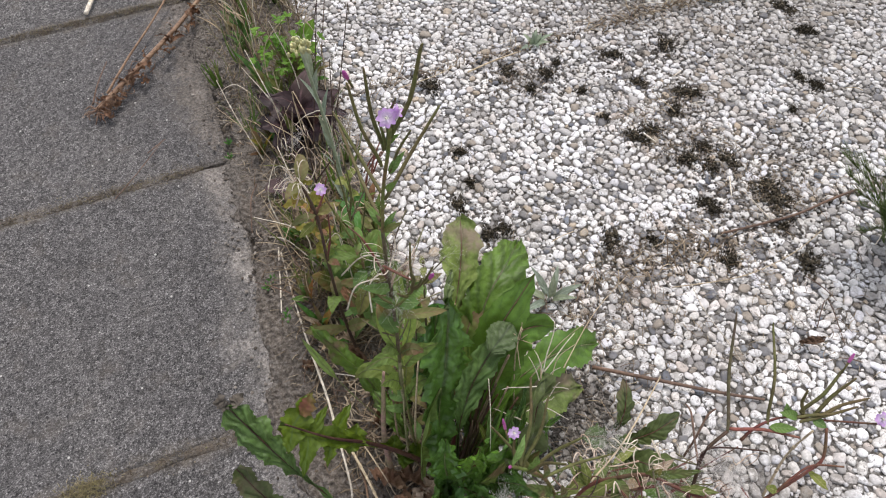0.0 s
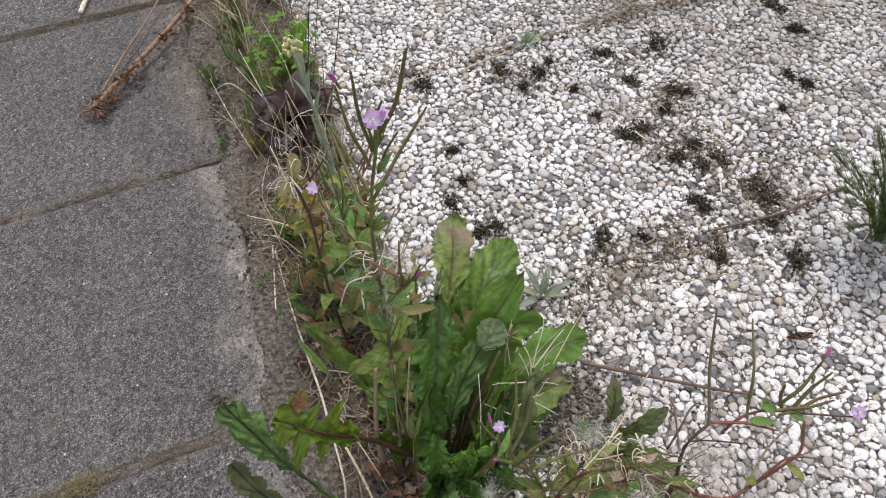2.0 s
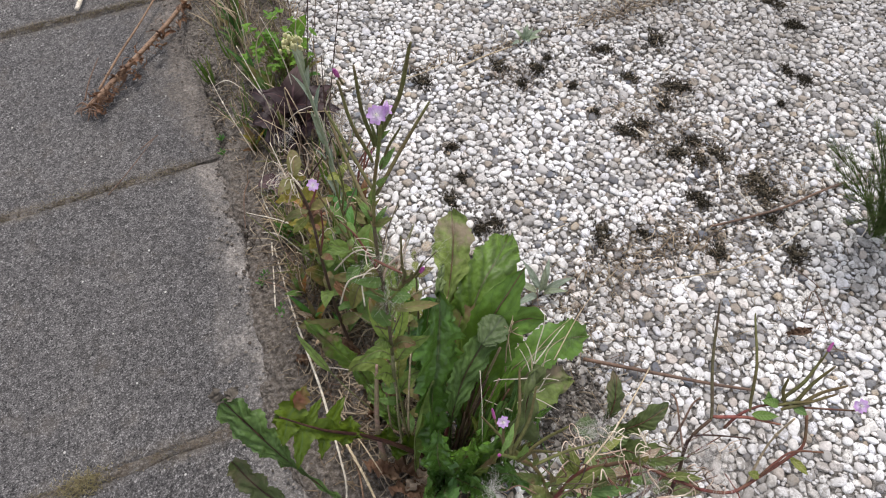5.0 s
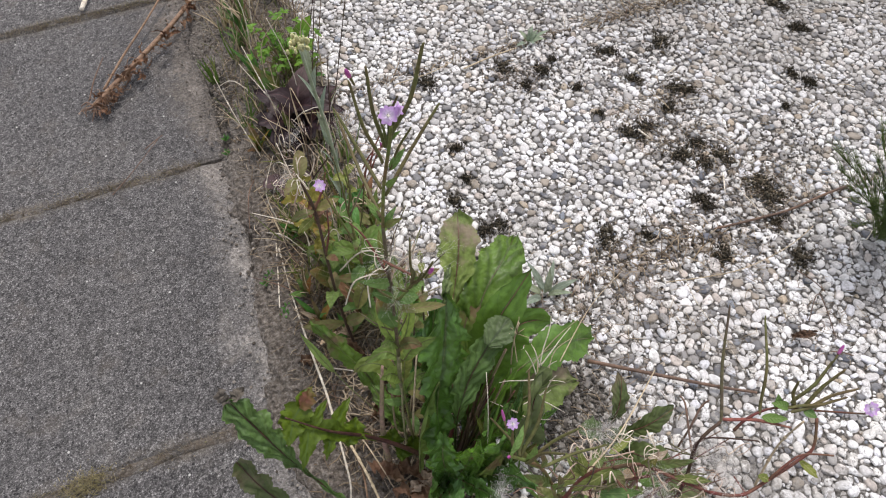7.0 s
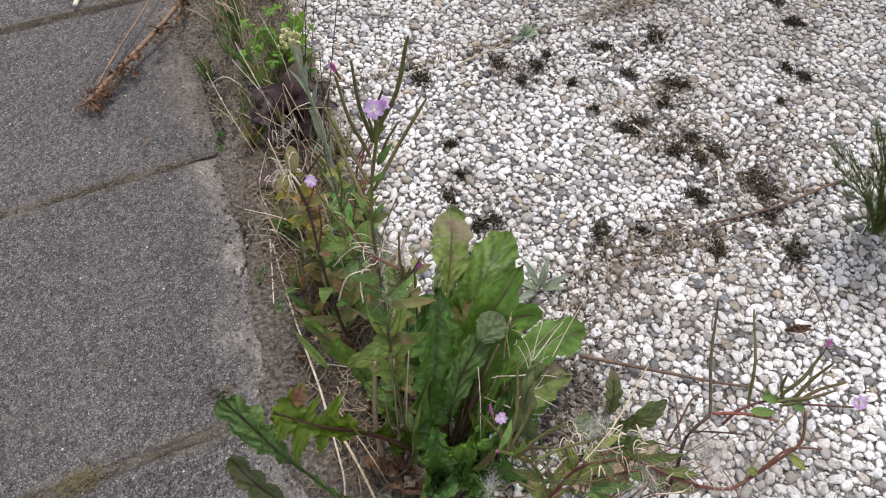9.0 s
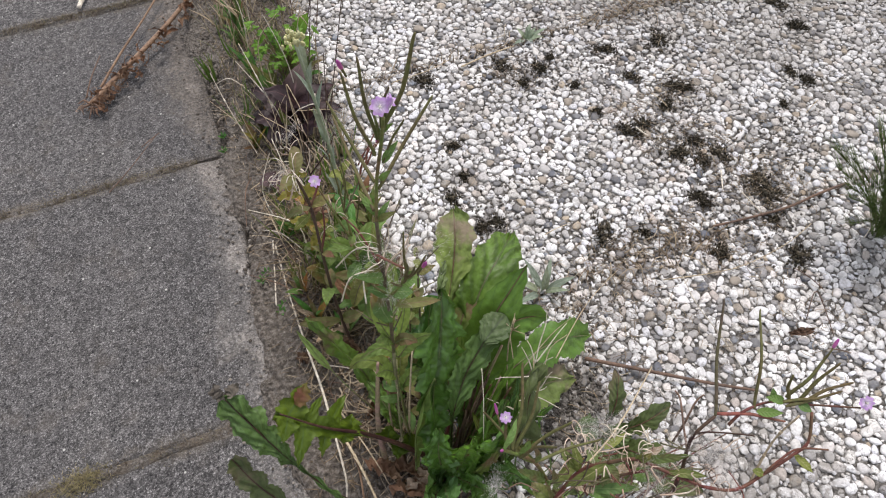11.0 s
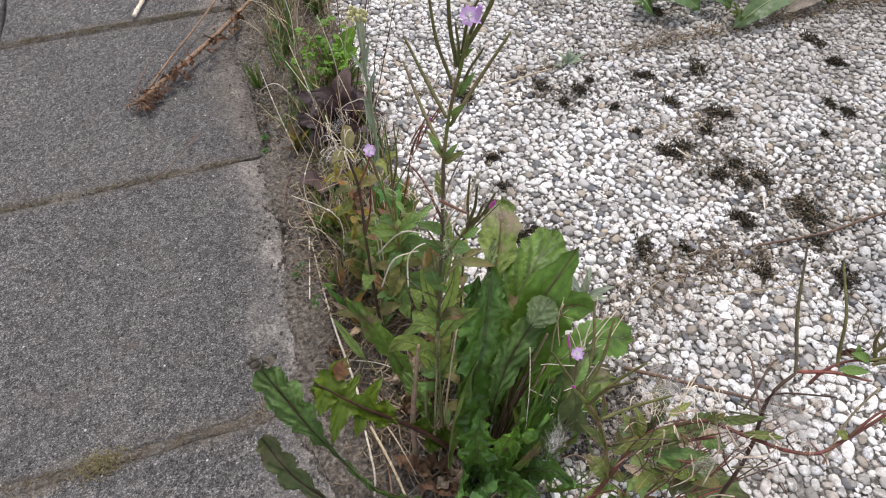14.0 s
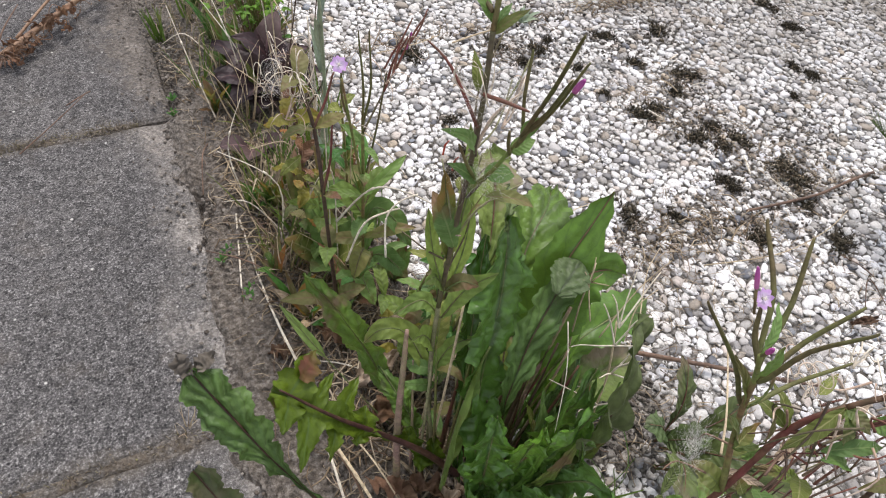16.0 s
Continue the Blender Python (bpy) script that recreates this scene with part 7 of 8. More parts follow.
# bright herb
herb = thing("leafy_herb", (0.118, 0.115, 0.0), "bright green herb with small lobed leaflets", "herb")
for k in range(58):
    w = k * 2.4
    r = 0.004 + 0.00052 * k
    foot = Vector((0.126 + rnd(-0.008, 0.008), 0.085 + rnd(-0.010, 0.010), -0.003))
    top = foot + Vector((math.cos(w) * r - 0.004, math.sin(w) * r - 0.008, 0.040 + rnd(0, 0.055)))
    stem(herb, [foot, foot.lerp(top, 0.5) + Vector((0, 0, 0.008)), top], 0.0005, 0.0003, STEM_GREEN, "leaf_stalk", 5, 2)
    acc = Acc()
    for j in range(5):
        g = w + (j - 2) * 0.75
        l = rnd(0.004, 0.0075)
        leaf_sheet(acc, top, top + Vector((math.cos(g) * l, math.sin(g) * l, rnd(-0.003, 0.003))), l * 0.8, shape="oval", lobes=2, depth=0.35, teeth=5, bite=0.25, fold=0.15, arch=0.08, nu=8, nv=4, uvscale=0.3)
    part("leaf", acc, PARSLEY, herb)
for q, l in (((0.150, 0.098, 0.05), 0.042), ((0.155, 0.125, 0.06), 0.036)):
    leaf(herb, (0.125, 0.105, 0.0), Vector(q) + Vector((0.01, -l * 0.3, 0)), 0.022, PARSLEY, None, face=(0, -0.3, 1), arch=0.1, shape="oval", wave=0.03, nu=12, nv=6)

# grass tufts along the strip
for (x, y, h, s, n, dry_n, lab) in ((0.040, 0.120, 0.035, 0.014, 14, 0, "small tuft of short green grass on the slab edge"), (0.095, 0.190, 0.065, 0.035, 12, 8, "tuft of green grass blades"),
                                    (0.085, 0.245, 0.09, 0.04, 14, 7, "tuft of half-dry grass"), (0.075, 0.140, 0.06, 0.03, 10, 5, "tuft of half-dry grass"), (0.105, 0.040, 0.060, 0.030, 8, 3, "tuft of broad green grass blades"),
                                    (0.080, 0.010, 0.045, 0.028, 7, 4, "tuft of green grass blades"), (0.130, -0.085, 0.08, 0.025, 8, 3, "tuft of tall green grass"), (0.098, -0.110, 0.06, 0.030, 10, 3, "tuft of half-dry grass"),
                                    (0.142, -0.190, 0.09, 0.025, 9, 1, "tuft of green grass blades"), (0.110, 0.300, 0.10, 0.05, 16, 8, "tuft of dry and green grass"), (0.100, 0.380, 0.10, 0.05, 16, 8, "tuft of dry and green grass"),
                                    (0.120, -0.150, 0.085, 0.03, 12, 4, "tuft of half-dry grass"), (0.092, -0.165, 0.05, 0.025, 9, 2, "tuft of short green grass"), (0.148, -0.05, 0.08, 0.03, 10, 3, "tuft of half-dry grass"),
                                    (0.155, -0.415, 0.085, 0.035, 8, 0, "tuft of bright green grass under the rosette"), (0.185, -0.425, 0.095, 0.03, 8, 0, "tuft of bright green grass under the rosette"),
                                    (0.13, 0.45, 0.1, 0.05, 14, 6, "tuft of dry and green grass"), (0.075, 0.33, 0.07, 0.04, 12, 9, "tuft of dry grass"), (0.066, 0.20, 0.05, 0.03, 10, 8, "tuft of dry grass")):
    grass_tuft((x, y, 0.0), h, s, n, lab, dry=dry_n)
for _ in range(48):
    x, y = rnd(0.06, 0.155), rnd(-0.24, 0.42)
    h = rnd(0.06, 0.15)
    p = [(x, y, -0.003), (x + rnd(-0.012, 0.012), y + rnd(-0.012, 0.012), h * 0.6), (x + rnd(-0.035, 0.035), y + rnd(-0.035, 0.035), h)]
    straw(p, 0.0007, 0.0003, "thin dry grass stalk rising from the soil strip", random.choice((STRAW, STRAW, STRAW_WHITE, TWIG)), "grass_stalk", "grass stalk", "grass stalks")
for (a, b, mt) in (((0.103, -0.073, 0.000), (0.151, -0.051, 0.200), STEM_DARK), ((0.132, -0.060, 0.000), (0.149, -0.073, 0.160), STEM_DARK), ((0.143, -0.013, 0.000), (0.182, -0.020, 0.170), STEM_DARK), ((0.148, 0.070, 0.000), (0.182, 0.090, 0.120), TWIG), ((0.146, 0.112, 0.000), (0.182, 0.111, 0.120), STEM_DARK)):
    straw([a, Vector(a).lerp(Vector(b), 0.5), b], 0.0006, 0.0004, "thin dark upright plant stalk", mt, "plant_stalk", "stalk", "upright stalks")
for _ in range(18):
    x, y = rnd(0.075, 0.158), rnd(-0.20, 0.44)
    grass_tuft((x, y, 0.0), rnd(0.04, 0.09), rnd(0.02, 0.04), 8, "thin mixed tuft of green and dry grass", 0.0022, dry=random.choice((4, 6, 8)))
for _ in range(10):
    x, y = rnd(0.09, 0.15), rnd(-0.24, 0.10)
    rosette_of("leafy_weed", (x, y, 0.0), "low weed with small green and yellowing leaves", "weed", [(rnd(-0.02, 0.02), rnd(-0.02, 0.02), rnd(0.015, 0.06), rnd(0.007, 0.012)) for _k in range(8)], lambda: random.choice((HERB, HERB_DULL, HERB_YELLOW, HERB_RED, RUST_LEAF)), shape="ellip")
for _ in range(6):
    x, y, z = rnd(0.085, 0.14), rnd(-0.27, -0.08), rnd(0.05, 0.15)
    w, l = rnd(0, 6.28), rnd(0.015, 0.045)
    d = Vector((math.cos(w), math.sin(w), 0))
    straw([Vector((x, y, 0.0)), Vector((x, y, z)), Vector((x, y, z)) + d * l * 0.5 + Vector((0, 0, 0.008)), Vector((x, y, z)) + d * l + Vector((0, 0, -0.006))], 0.0005, 0.0003, "thin bent dry grass blade over the herbs", random.choice((STRAW, STRAW_WHITE, STRAW)), "grass_stalk", "grass stalk", "grass stalks")
for _ in range(9):
    x, y = rnd(0.075, 0.150), rnd(0.06, 0.34)
    rosette_of("leafy_weed", (x, y, 0.0), "low dark weed with small dull leaves among dry grass", "weed", [(rnd(-0.022, 0.022), rnd(-0.022, 0.022), rnd(0.015, 0.05), rnd(0.005, 0.010)) for _k in range(9)], lambda: random.choice((HERB_DEEP, HERB, HERB_RED, DOCK_DULL)), shape="lance")
# thin yellow-green grass over the middle of the strip
for _ in range(26):
    x, y = rnd(0.058, 0.115), rnd(-0.25, 0.06)
    grass_tuft((x, y, 0.0), rnd(0.025, 0.06), rnd(0.02, 0.04), 9, "thin tuft of yellow-green and dry grass", 0.0018, random.choice((GRASS, GRASS_YELLOW, GRASS_YELLOW)), dry=random.choice((2, 3, 5)))
# yellow, orange and red withering leaves over the herbs
wither = thing("willowherb", (0.100, -0.185, 0.0), "withering willowherb with yellow, orange and red leaves", "wildflower", HERB_GROUP)
stem(wither, [(0.100, -0.185, -0.003), (0.099, -0.187, 0.06), (0.096, -0.192, 0.13), (0.094, -0.198, 0.172)], 0.0012, 0.0008, STEM_RED)
for k in range(22):
    z = 0.035 + 0.0062 * k
    at = Vector((0.100 - 0.006 * (z / 0.17), -0.185 - 0.013 * (z / 0.17), z))
    w, l = k * 2.4, rnd(0.010, 0.020)
    leaf(wither, at, at + Vector((math.cos(w) * l, math.sin(w) * l, rnd(-0.004, 0.008))), l * rnd(0.4, 0.6), random.choice((AMBER, AMBER, HERB_YELLOW, HERB_RED, RUST_LEAF, HERB_DULL)), None, face=(0, -0.3, 1), arch=rnd(0.0, 0.2), roll=rnd(-40, 40), shape="ellip", teeth=10, bite=0.08, wave=0.06, fold=0.25, nu=16, nv=6, crumple=0.2, ragged=0.2, tipdrop=rnd(0, 0.4))
for _ in range(14):
    x, y = rnd(0.062, 0.105), rnd(-0.26, 0.02)
    rosette_of("leafy_weed", (x, y, 0.0), "low withering weed with yellow, green and brown leaves", "weed", [(rnd(-0.018, 0.018), rnd(-0.018, 0.018), rnd(0.008, 0.04), rnd(0.004, 0.008)) for _k in range(8)], lambda: random.choice((HERB, HERB_DULL, AMBER, HERB_RED, TAN_LEAF, HERB_DEEP)), shape="ellip", crumple=0.2)
for _ in range(22):
    x, y = rnd(0.050, 0.11), rnd(-0.30, 0.30)
    w, l = rnd(0, 6.28), rnd(0.03, 0.08)
    straw([(x, y, 0.003), (x + math.cos(w) * l * 0.5, y + math.sin(w) * l * 0.5, rnd(0.008, 0.03)), (x + math.cos(w) * l, y + math.sin(w) * l, rnd(0.002, 0.02))], 0.0006, 0.0004, "dry grass stalk lying over the soil strip", random.choice((STRAW, TWIG, TWIG, STRAW_WHITE)), "grass_stalk", "grass stalk", "grass stalks")
# opened pods tangled over the strip
tangle = thing("dry_seed_heads", (0.11, -0.10, 0.0), "tangle of bleached curled seed-pod shells and fluff", "seed heads")
stem(tangle, [(0.11, -0.10, -0.003), (0.108, -0.105, 0.06), (0.112, -0.115, 0.13)], 0.0010, 0.0007, STEM_DARK)
stem(tangle, [(0.108, -0.105, 0.06), (0.095, -0.115, 0.10), (0.09, -0.12, 0.12)], 0.0008, 0.0006, STEM_DARK, "side_shoot")
stem(tangle, [(0.108, -0.105, 0.05), (0.13, -0.115, 0.09), (0.138, -0.12, 0.115)], 0.0008, 0.0006, STEM_DARK, "side_shoot")
for q in ((0.112, -0.115, 0.12), (0.09, -0.12, 0.112), (0.138, -0.12, 0.105), (0.1, -0.105, 0.09), (0.122, -0.11, 0.09)):
    loops(tangle, q, 0.020, 2, STRAW_WHITE if q[0] < 0.1 else CURL)
fluff(tangle, (0.142, -0.125, 0.125), 0.022, 100)
fluff(tangle, (0.10, -0.11, 0.115), 0.016, 100)

# ---- pebble paving: weeds, moss, horsetail-like tuft ----
rosette_of("grey_weed", (0.278, -0.278, 0.000), "small grey-green felted weed in a slab joint", "weed",
           ((-0.035, -0.012, 0.018, 0.007), (-0.028, 0.010, 0.022, 0.007), (-0.010, 0.026, 0.026, 0.007), (0.016, 0.020, 0.022, 0.007), (0.030, -0.004, 0.016, 0.007), (0.018, -0.016, 0.018, 0.006), (0.004, 0.008, 0.034, 0.007), (-0.014, 0.004, 0.032, 0.007)),
           lambda: GREY_LEAF, shape="lance")
rosette_of("grey_weed", (0.411, 0.045, 0.000), "small pale grey-green weed growing in a slab joint", "weed",
           ((-0.022, -0.010, 0.008, 0.006), (0.000, -0.016, 0.010, 0.006), (0.014, 0.004, 0.012, 0.006), (-0.010, 0.010, 0.014, 0.006), (0.010, 0.012, 0.014, 0.006), (0.0, 0.004, 0.018, 0.006), (0.018, -0.010, 0.008, 0.006), (0.028, 0.002, 0.008, 0.005)), lambda: GREY_LEAF, shape="lance")
for q in ((0.030, -0.001, 0.002), (0.040, -0.167, 0.002), (0.047, -0.207, 0.002), (0.034, -0.174, 0.002), (0.033, 0.020, 0.002), (0.044, -0.213, 0.002)):
    rosette_of("seedling", q, "tiny green seedling on the bare soil", "seedling", ((-0.005, 0.002, 0.004, 0.0022), (0.005, 0.001, 0.004, 0.0022), (0.0, 0.005, 0.006, 0.0022), (0.001, -0.005, 0.005, 0.0022), (0.004, 0.004, 0.005, 0.0018)), lambda: HERB_DEEP)

far_weed = thing("broadleaf_weed", (0.840, 0.100, 0.0), "broad-leaved green weed sprawling over the pebbles", "weed")
stem(far_weed, [(0.840, 0.100, -0.003), (0.780, 0.092, 0.012), (0.700, 0.104, 0.014), (0.610, 0.122, 0.012), (0.545, 0.126, 0.010)], 0.0034, 0.0024, RIB_PALE, sides=8)
for pts_, w, mt, lab in ((((0.590, 0.124, 0.014), (0.572, 0.118, 0.032), (0.590, 0.098, 0.036), (0.618, 0.080, 0.014)), 0.040, FAR_GREEN, ""), (((0.640, 0.116, 0.014), (0.632, 0.108, 0.030), (0.646, 0.092, 0.030), (0.664, 0.076, 0.010)), 0.028, FAR_GREEN, ""),
                         (((0.745, 0.098, 0.014), (0.728, 0.060, 0.030), (0.690, 0.049, 0.028), (0.645, 0.040, 0.007)), 0.032, FAR_BLUE, "smooth blue-green leaf with a pale midrib"), (((0.815, 0.096, 0.014), (0.800, 0.066, 0.030), (0.766, 0.057, 0.024), (0.730, 0.050, 0.007)), 0.034, FAR_TAN, "pale grey-tan dried leaf"),
                         (((0.560, 0.126, 0.012), (0.548, 0.118, 0.022), (0.552, 0.106, 0.020), (0.560, 0.096, 0.006)), 0.018, FAR_GREEN, ""), (((0.680, 0.108, 0.014), (0.672, 0.124, 0.040), (0.660, 0.140, 0.052), (0.640, 0.156, 0.044)), 0.040, FAR_GREEN, ""), (((0.770, 0.094, 0.014), (0.772, 0.118, 0.040), (0.776, 0.140, 0.050), (0.784, 0.160, 0.040)), 0.040, FAR_GREEN, "")):
    leaf(far_weed, None, None, w, mt, RIB_PALE, 0.0012, label=lab, face=(0, -0.6, 1), along=pts_, profile=((0.0, 0.12), (0.15, 0.45), (0.4, 0.95), (0.65, 1.0), (0.88, 0.55), (1.0, 0.06)), wave=0.05, waves=1.6, fold=0.12, nu=50, nv=10, pucker=0.03, veins=7.0, ragged=0.08, ruffle=0.03, crumple=0.05, phase=rnd(0, 1))
for x, y, h, sp, n, dry_n, lab in ((0.815, 0.060, 0.040, 0.030, 34, 3, "tuft of fine green grass in a slab joint"), (0.850, 0.062, 0.045, 0.034, 36, 6, "tuft of fine green grass in a slab joint"), (0.884, 0.072, 0.045, 0.040, 30, 14, "tuft of half-dry fine grass in a slab joint"), (0.569, 0.165, 0.040, 0.030, 16, 0, "small tuft of dark green grass in a slab joint")):
    grass_tuft((x, y, 0.0), h, sp, n, lab, 0.0018, dry=dry_n, group="grass tufts in slab joints")
fern = thing("ferny_weed", (0.672, 0.060, 0.0), "small feathery yellow-green weed", "weed")
for k in range(9):
    w = 2.3 + k * 0.24
    a = Vector((0.672 + rnd(-0.004, 0.004), 0.060, 0.0))
    b = a + Vector((math.cos(w) * rnd(0.020, 0.034), math.sin(w) * 0.026 - 0.010, 0.024 + 0.004 * (k % 3)))
    acc = Acc()
    acc.tube([a, b], 0.0005, 0.0003, 4, 3)
    side = (b - a).cross(Vector((0, -0.5, 1))).normalized()
    for j in range(11):
        s = 0.12 + 0.078 * j
        for sg in (1, -1):
            q = a.lerp(b, s)
            acc.tube([q, q + side * (sg * 0.009 * (1.15 - s)) + (b - a) * 0.14], 0.0006, 0.0002, 3, 1, 0.4)
    part("frond", acc, FROND, fern)
acc = Acc()
for _ in range(150):
    p = Vector((random.gauss(0.935, 0.026), random.gauss(0.030, 0.030), rnd(0.001, 0.016)))
    w, l = rnd(-0.9, 0.5), rnd(0.02, 0.06)
    d = Vector((math.cos(w), math.sin(w), 0))
    acc.tube([p, p + d * l * 0.5 + Vector((0, 0, rnd(0, 0.012))), p + d * l + Vector((rnd(-0.008, 0.008), rnd(-0.008, 0.008), rnd(-0.002, 0.008)))], 0.0007, 0.0004, 4, 3)
tagged(part("dry_stalks", acc, RUST_STALK), "heap of rust-brown dry stalks on the pebbles", "dry stalks", "", "stuff")
litter("joint_litter", 320, (0.50, 0.92, 0, 0), 0.0005, "dark dry roots and moss bits along a slab joint", LITTER, 0.002, 0.026, PEB_Y)

tuft = thing("needle_tuft", (0.615, -0.340, 0.000), "bushy tuft of fine dark green needle leaves", "weed")
tb = Vector((0.615, -0.340, 0.000))
for k in range(64):
    w = k * 2.4
    r = 0.006 + 0.00125 * k
    top = tb + Vector((math.cos(w) * r * 0.9 - 0.012, math.sin(w) * r * 0.7 + 0.008, 0.124 - 0.0009 * k + rnd(-0.014, 0.014)))
    mid = tb.lerp(top, 0.5) + Vector((0, 0, 0.012))
    acc = Acc()
    acc.tube([tb + Vector((rnd(-0.006, 0.006), rnd(-0.006, 0.006), -0.003)), mid, top], 0.0004, 0.00015, 4, 3)
    line = spline([tb, mid, top], 10)
    for j in range(3, len(line) - 1):
        for _ in range(7):
            d = (line[j + 1] - line[j]).normalized()
            o = Vector((rnd(-1, 1), rnd(-1, 1), rnd(-0.3, 1))).normalized()
            acc.tube([line[j], line[j] + (d * 1.0 + o * 0.26 + Vector((0, 0, 0.15))).normalized() * rnd(0.012, 0.030)], 0.00019, 0.00008, 3, 1)
    part("sprig", acc, NEEDLE, tuft)


def moss_clump(size, seed, spikes):
    """A low cushion of dry dark moss: a lumpy pad with many short bristles."""
    random.seed(seed)
    acc = Acc()
    ragged = lambda w: size * (0.85 + 0.75 * noise.noise((math.cos(w) * 1.6, math.sin(w) * 1.6, seed * 2.3)))
    for _ in range(46):
        w = rnd(0, 6.28)
        r = ragged(w) * math.sqrt(rnd(0, 1)) * rnd(0.3, 1.25)
        acc.blob((math.cos(w) * r, math.sin(w) * r, rnd(0.0, 0.0035) * (1.2 - r / size)), rnd(0.0007, 0.0022), rnd(0.0007, 0.0022), rnd(0.0006, 0.0018), w, 6, 0.35)
    for _ in range(spikes):
        w = rnd(0, 6.28)
        r = ragged(w) * math.sqrt(rnd(0, 1)) * rnd(0.5, 1.4)
        p = Vector((math.cos(w) * r, math.sin(w) * r, 0.0005))
        o = Vector((math.cos(w) * 0.6 * r / size + rnd(-0.5, 0.5), math.sin(w) * 0.6 * r / size + rnd(-0.5, 0.5), 1)).normalized() * rnd(0.0012, 0.0042)
        acc.tube([p, p + o], 0.0005, 0.00018, 3, 1)
    return acc


CLUMPS = [moss_clump(0.014, 3, 300), moss_clump(0.012, 4, 260), moss_clump(0.015, 8, 330)]
PADS = []
for a in CLUMPS:
    me = bpy.data.meshes.new("moss_clump")
    me.from_pydata([tuple(v) for v in a.v], [], a.f)
    me.materials.append(MOSS_DARK)
    PADS.append(me)
random.seed(21)
# the clump at (0.270, 0.023) is a dark patch standing for shade
for i, (q, sx, sy) in enumerate((((0.362, -0.242, 0.000), 1.35, 0.85), ((0.525, -0.332, 0.000), 1.2, 1.1), ((0.456, -0.303, 0.000), 0.85, 0.8), ((0.401, -0.257, 0.000), 0.65, 0.6), ((0.545, -0.240, 0.000), 1.2, 1.1), ((0.544, -0.259, 0.000), 1.1, 1.1), ((0.530, -0.289, 0.000), 0.7, 0.6),
                                 ((0.527, -0.195, 0.000), 1.1, 0.9), ((0.504, -0.198, 0.000), 0.9, 0.8), ((0.488, -0.179, 0.000), 1.1, 0.9), ((0.453, -0.133, 0.000), 1.1, 0.85), ((0.473, -0.129, 0.000), 0.8, 0.7), ((0.536, -0.091, 0.000), 1.0, 0.9), ((0.546, -0.098, 0.000), 0.8, 0.7),
                                 ((0.512, -0.114, 0.000), 0.8, 0.6), ((0.560, -0.015, 0.000), 1.2, 1.0), ((0.494, -0.006, 0.000), 1.0, 0.7), ((0.404, -0.007, 0.000), 0.8, 0.7), ((0.363, 0.014, 0.000), 1.0, 0.9), ((0.497, -0.059, 0.000), 0.8, 0.7), ((0.270, 0.023, 0.000), 1.2, 0.8), ((0.266, -0.082, 0.000), 0.7, 0.6),
                                 ((0.237, -0.149, 0.000), 1.1, 0.7), ((0.268, -0.193, 0.000), 0.8, 0.7), ((0.251, -0.192, 0.000), 0.7, 0.7), ((0.735, -0.007, 0.000), 1.3, 1.0), ((0.734, -0.056, 0.000), 0.9, 0.6), ((0.376, -0.023, 0.000), 0.6, 0.6), ((0.476, -0.236, 0.000), 0.8, 0.7), ((0.476, -0.246, 0.000), 0.6, 0.6),
                                 ((0.431, -0.047, 0.000), 0.6, 0.5), ((0.259, -0.125, 0.000), 0.6, 0.6), ((0.514, -0.172, 0.000), 0.7, 0.6), ((0.424, 0.004, 0.000), 0.5, 0.5), ((0.677, -0.120, 0.000), 0.8, 0.6), ((0.435, -0.094, 0.000), 0.4, 0.4), ((0.636, -0.160, 0.000), 0.5, 0.5), ((0.575, 0.112, 0.000), 1.0, 0.8), ((0.686, -0.139, 0.000), 0.7, 0.5))):
    ob = new("moss_clump", PADS[i % 3])
    ob.matrix_basis = Matrix.LocRotScale((q[0], q[1], 0.001), Euler((0, 0, rnd(0, 6.28))), (sx * 1.05, sy * 1.0, rnd(0.8, 1.1)))
    tagged(ob, "dark dry cushion of moss or patch of painted shade on the pebbles" if sx > 0.75 else "small blackish tuft of dry moss on the pebbles", "moss", "moss clumps on the pebble paving")

# ---- dead plant on the slab ----
branch = thing("dead_plant", (-0.101, 0.126, 0.000), "uprooted dead plant with rust-brown shrivelled leaves on a slab", "dead plant")
B = [(-0.098, 0.122, 0.006), (-0.074, 0.145, 0.008), (-0.037, 0.177, 0.012), (0.007, 0.219, 0.016), (0.043, 0.261, 0.018), (0.089, 0.315, 0.020)]
stem(branch, B, 0.0032, 0.0022, BARK, sides=8)
stem(branch, [(-0.084, 0.144, 0.008), (-0.056, 0.192, 0.010), (-0.023, 0.242, 0.012), (0.010, 0.301, 0.012)], 0.0016, 0.0011, BARK, "side_shoot")
stem(branch, [(-0.102, 0.134, 0.006), (-0.093, 0.161, 0.010), (-0.079, 0.194, 0.012)], 0.0010, 0.0006, TWIG, "side_shoot")
for e in ((-0.112, 0.122, 0.003), (-0.108, 0.112, 0.003), (-0.097, 0.108, 0.003), (-0.090, 0.113, 0.004), (-0.112, 0.129, 0.005), (-0.084, 0.116, 0.006), (-0.103, 0.104, 0.002)):
    a, b = Vector(B[0]), Vector(e)
    acc = Acc()
    acc.tube([a, a.lerp(b, 0.6) + Vector((rnd(-0.003, 0.003), rnd(-0.003, 0.003), 0.003)), b], 0.0016, 0.0005, 5, 3)
    part("root", acc, TWIG, branch)
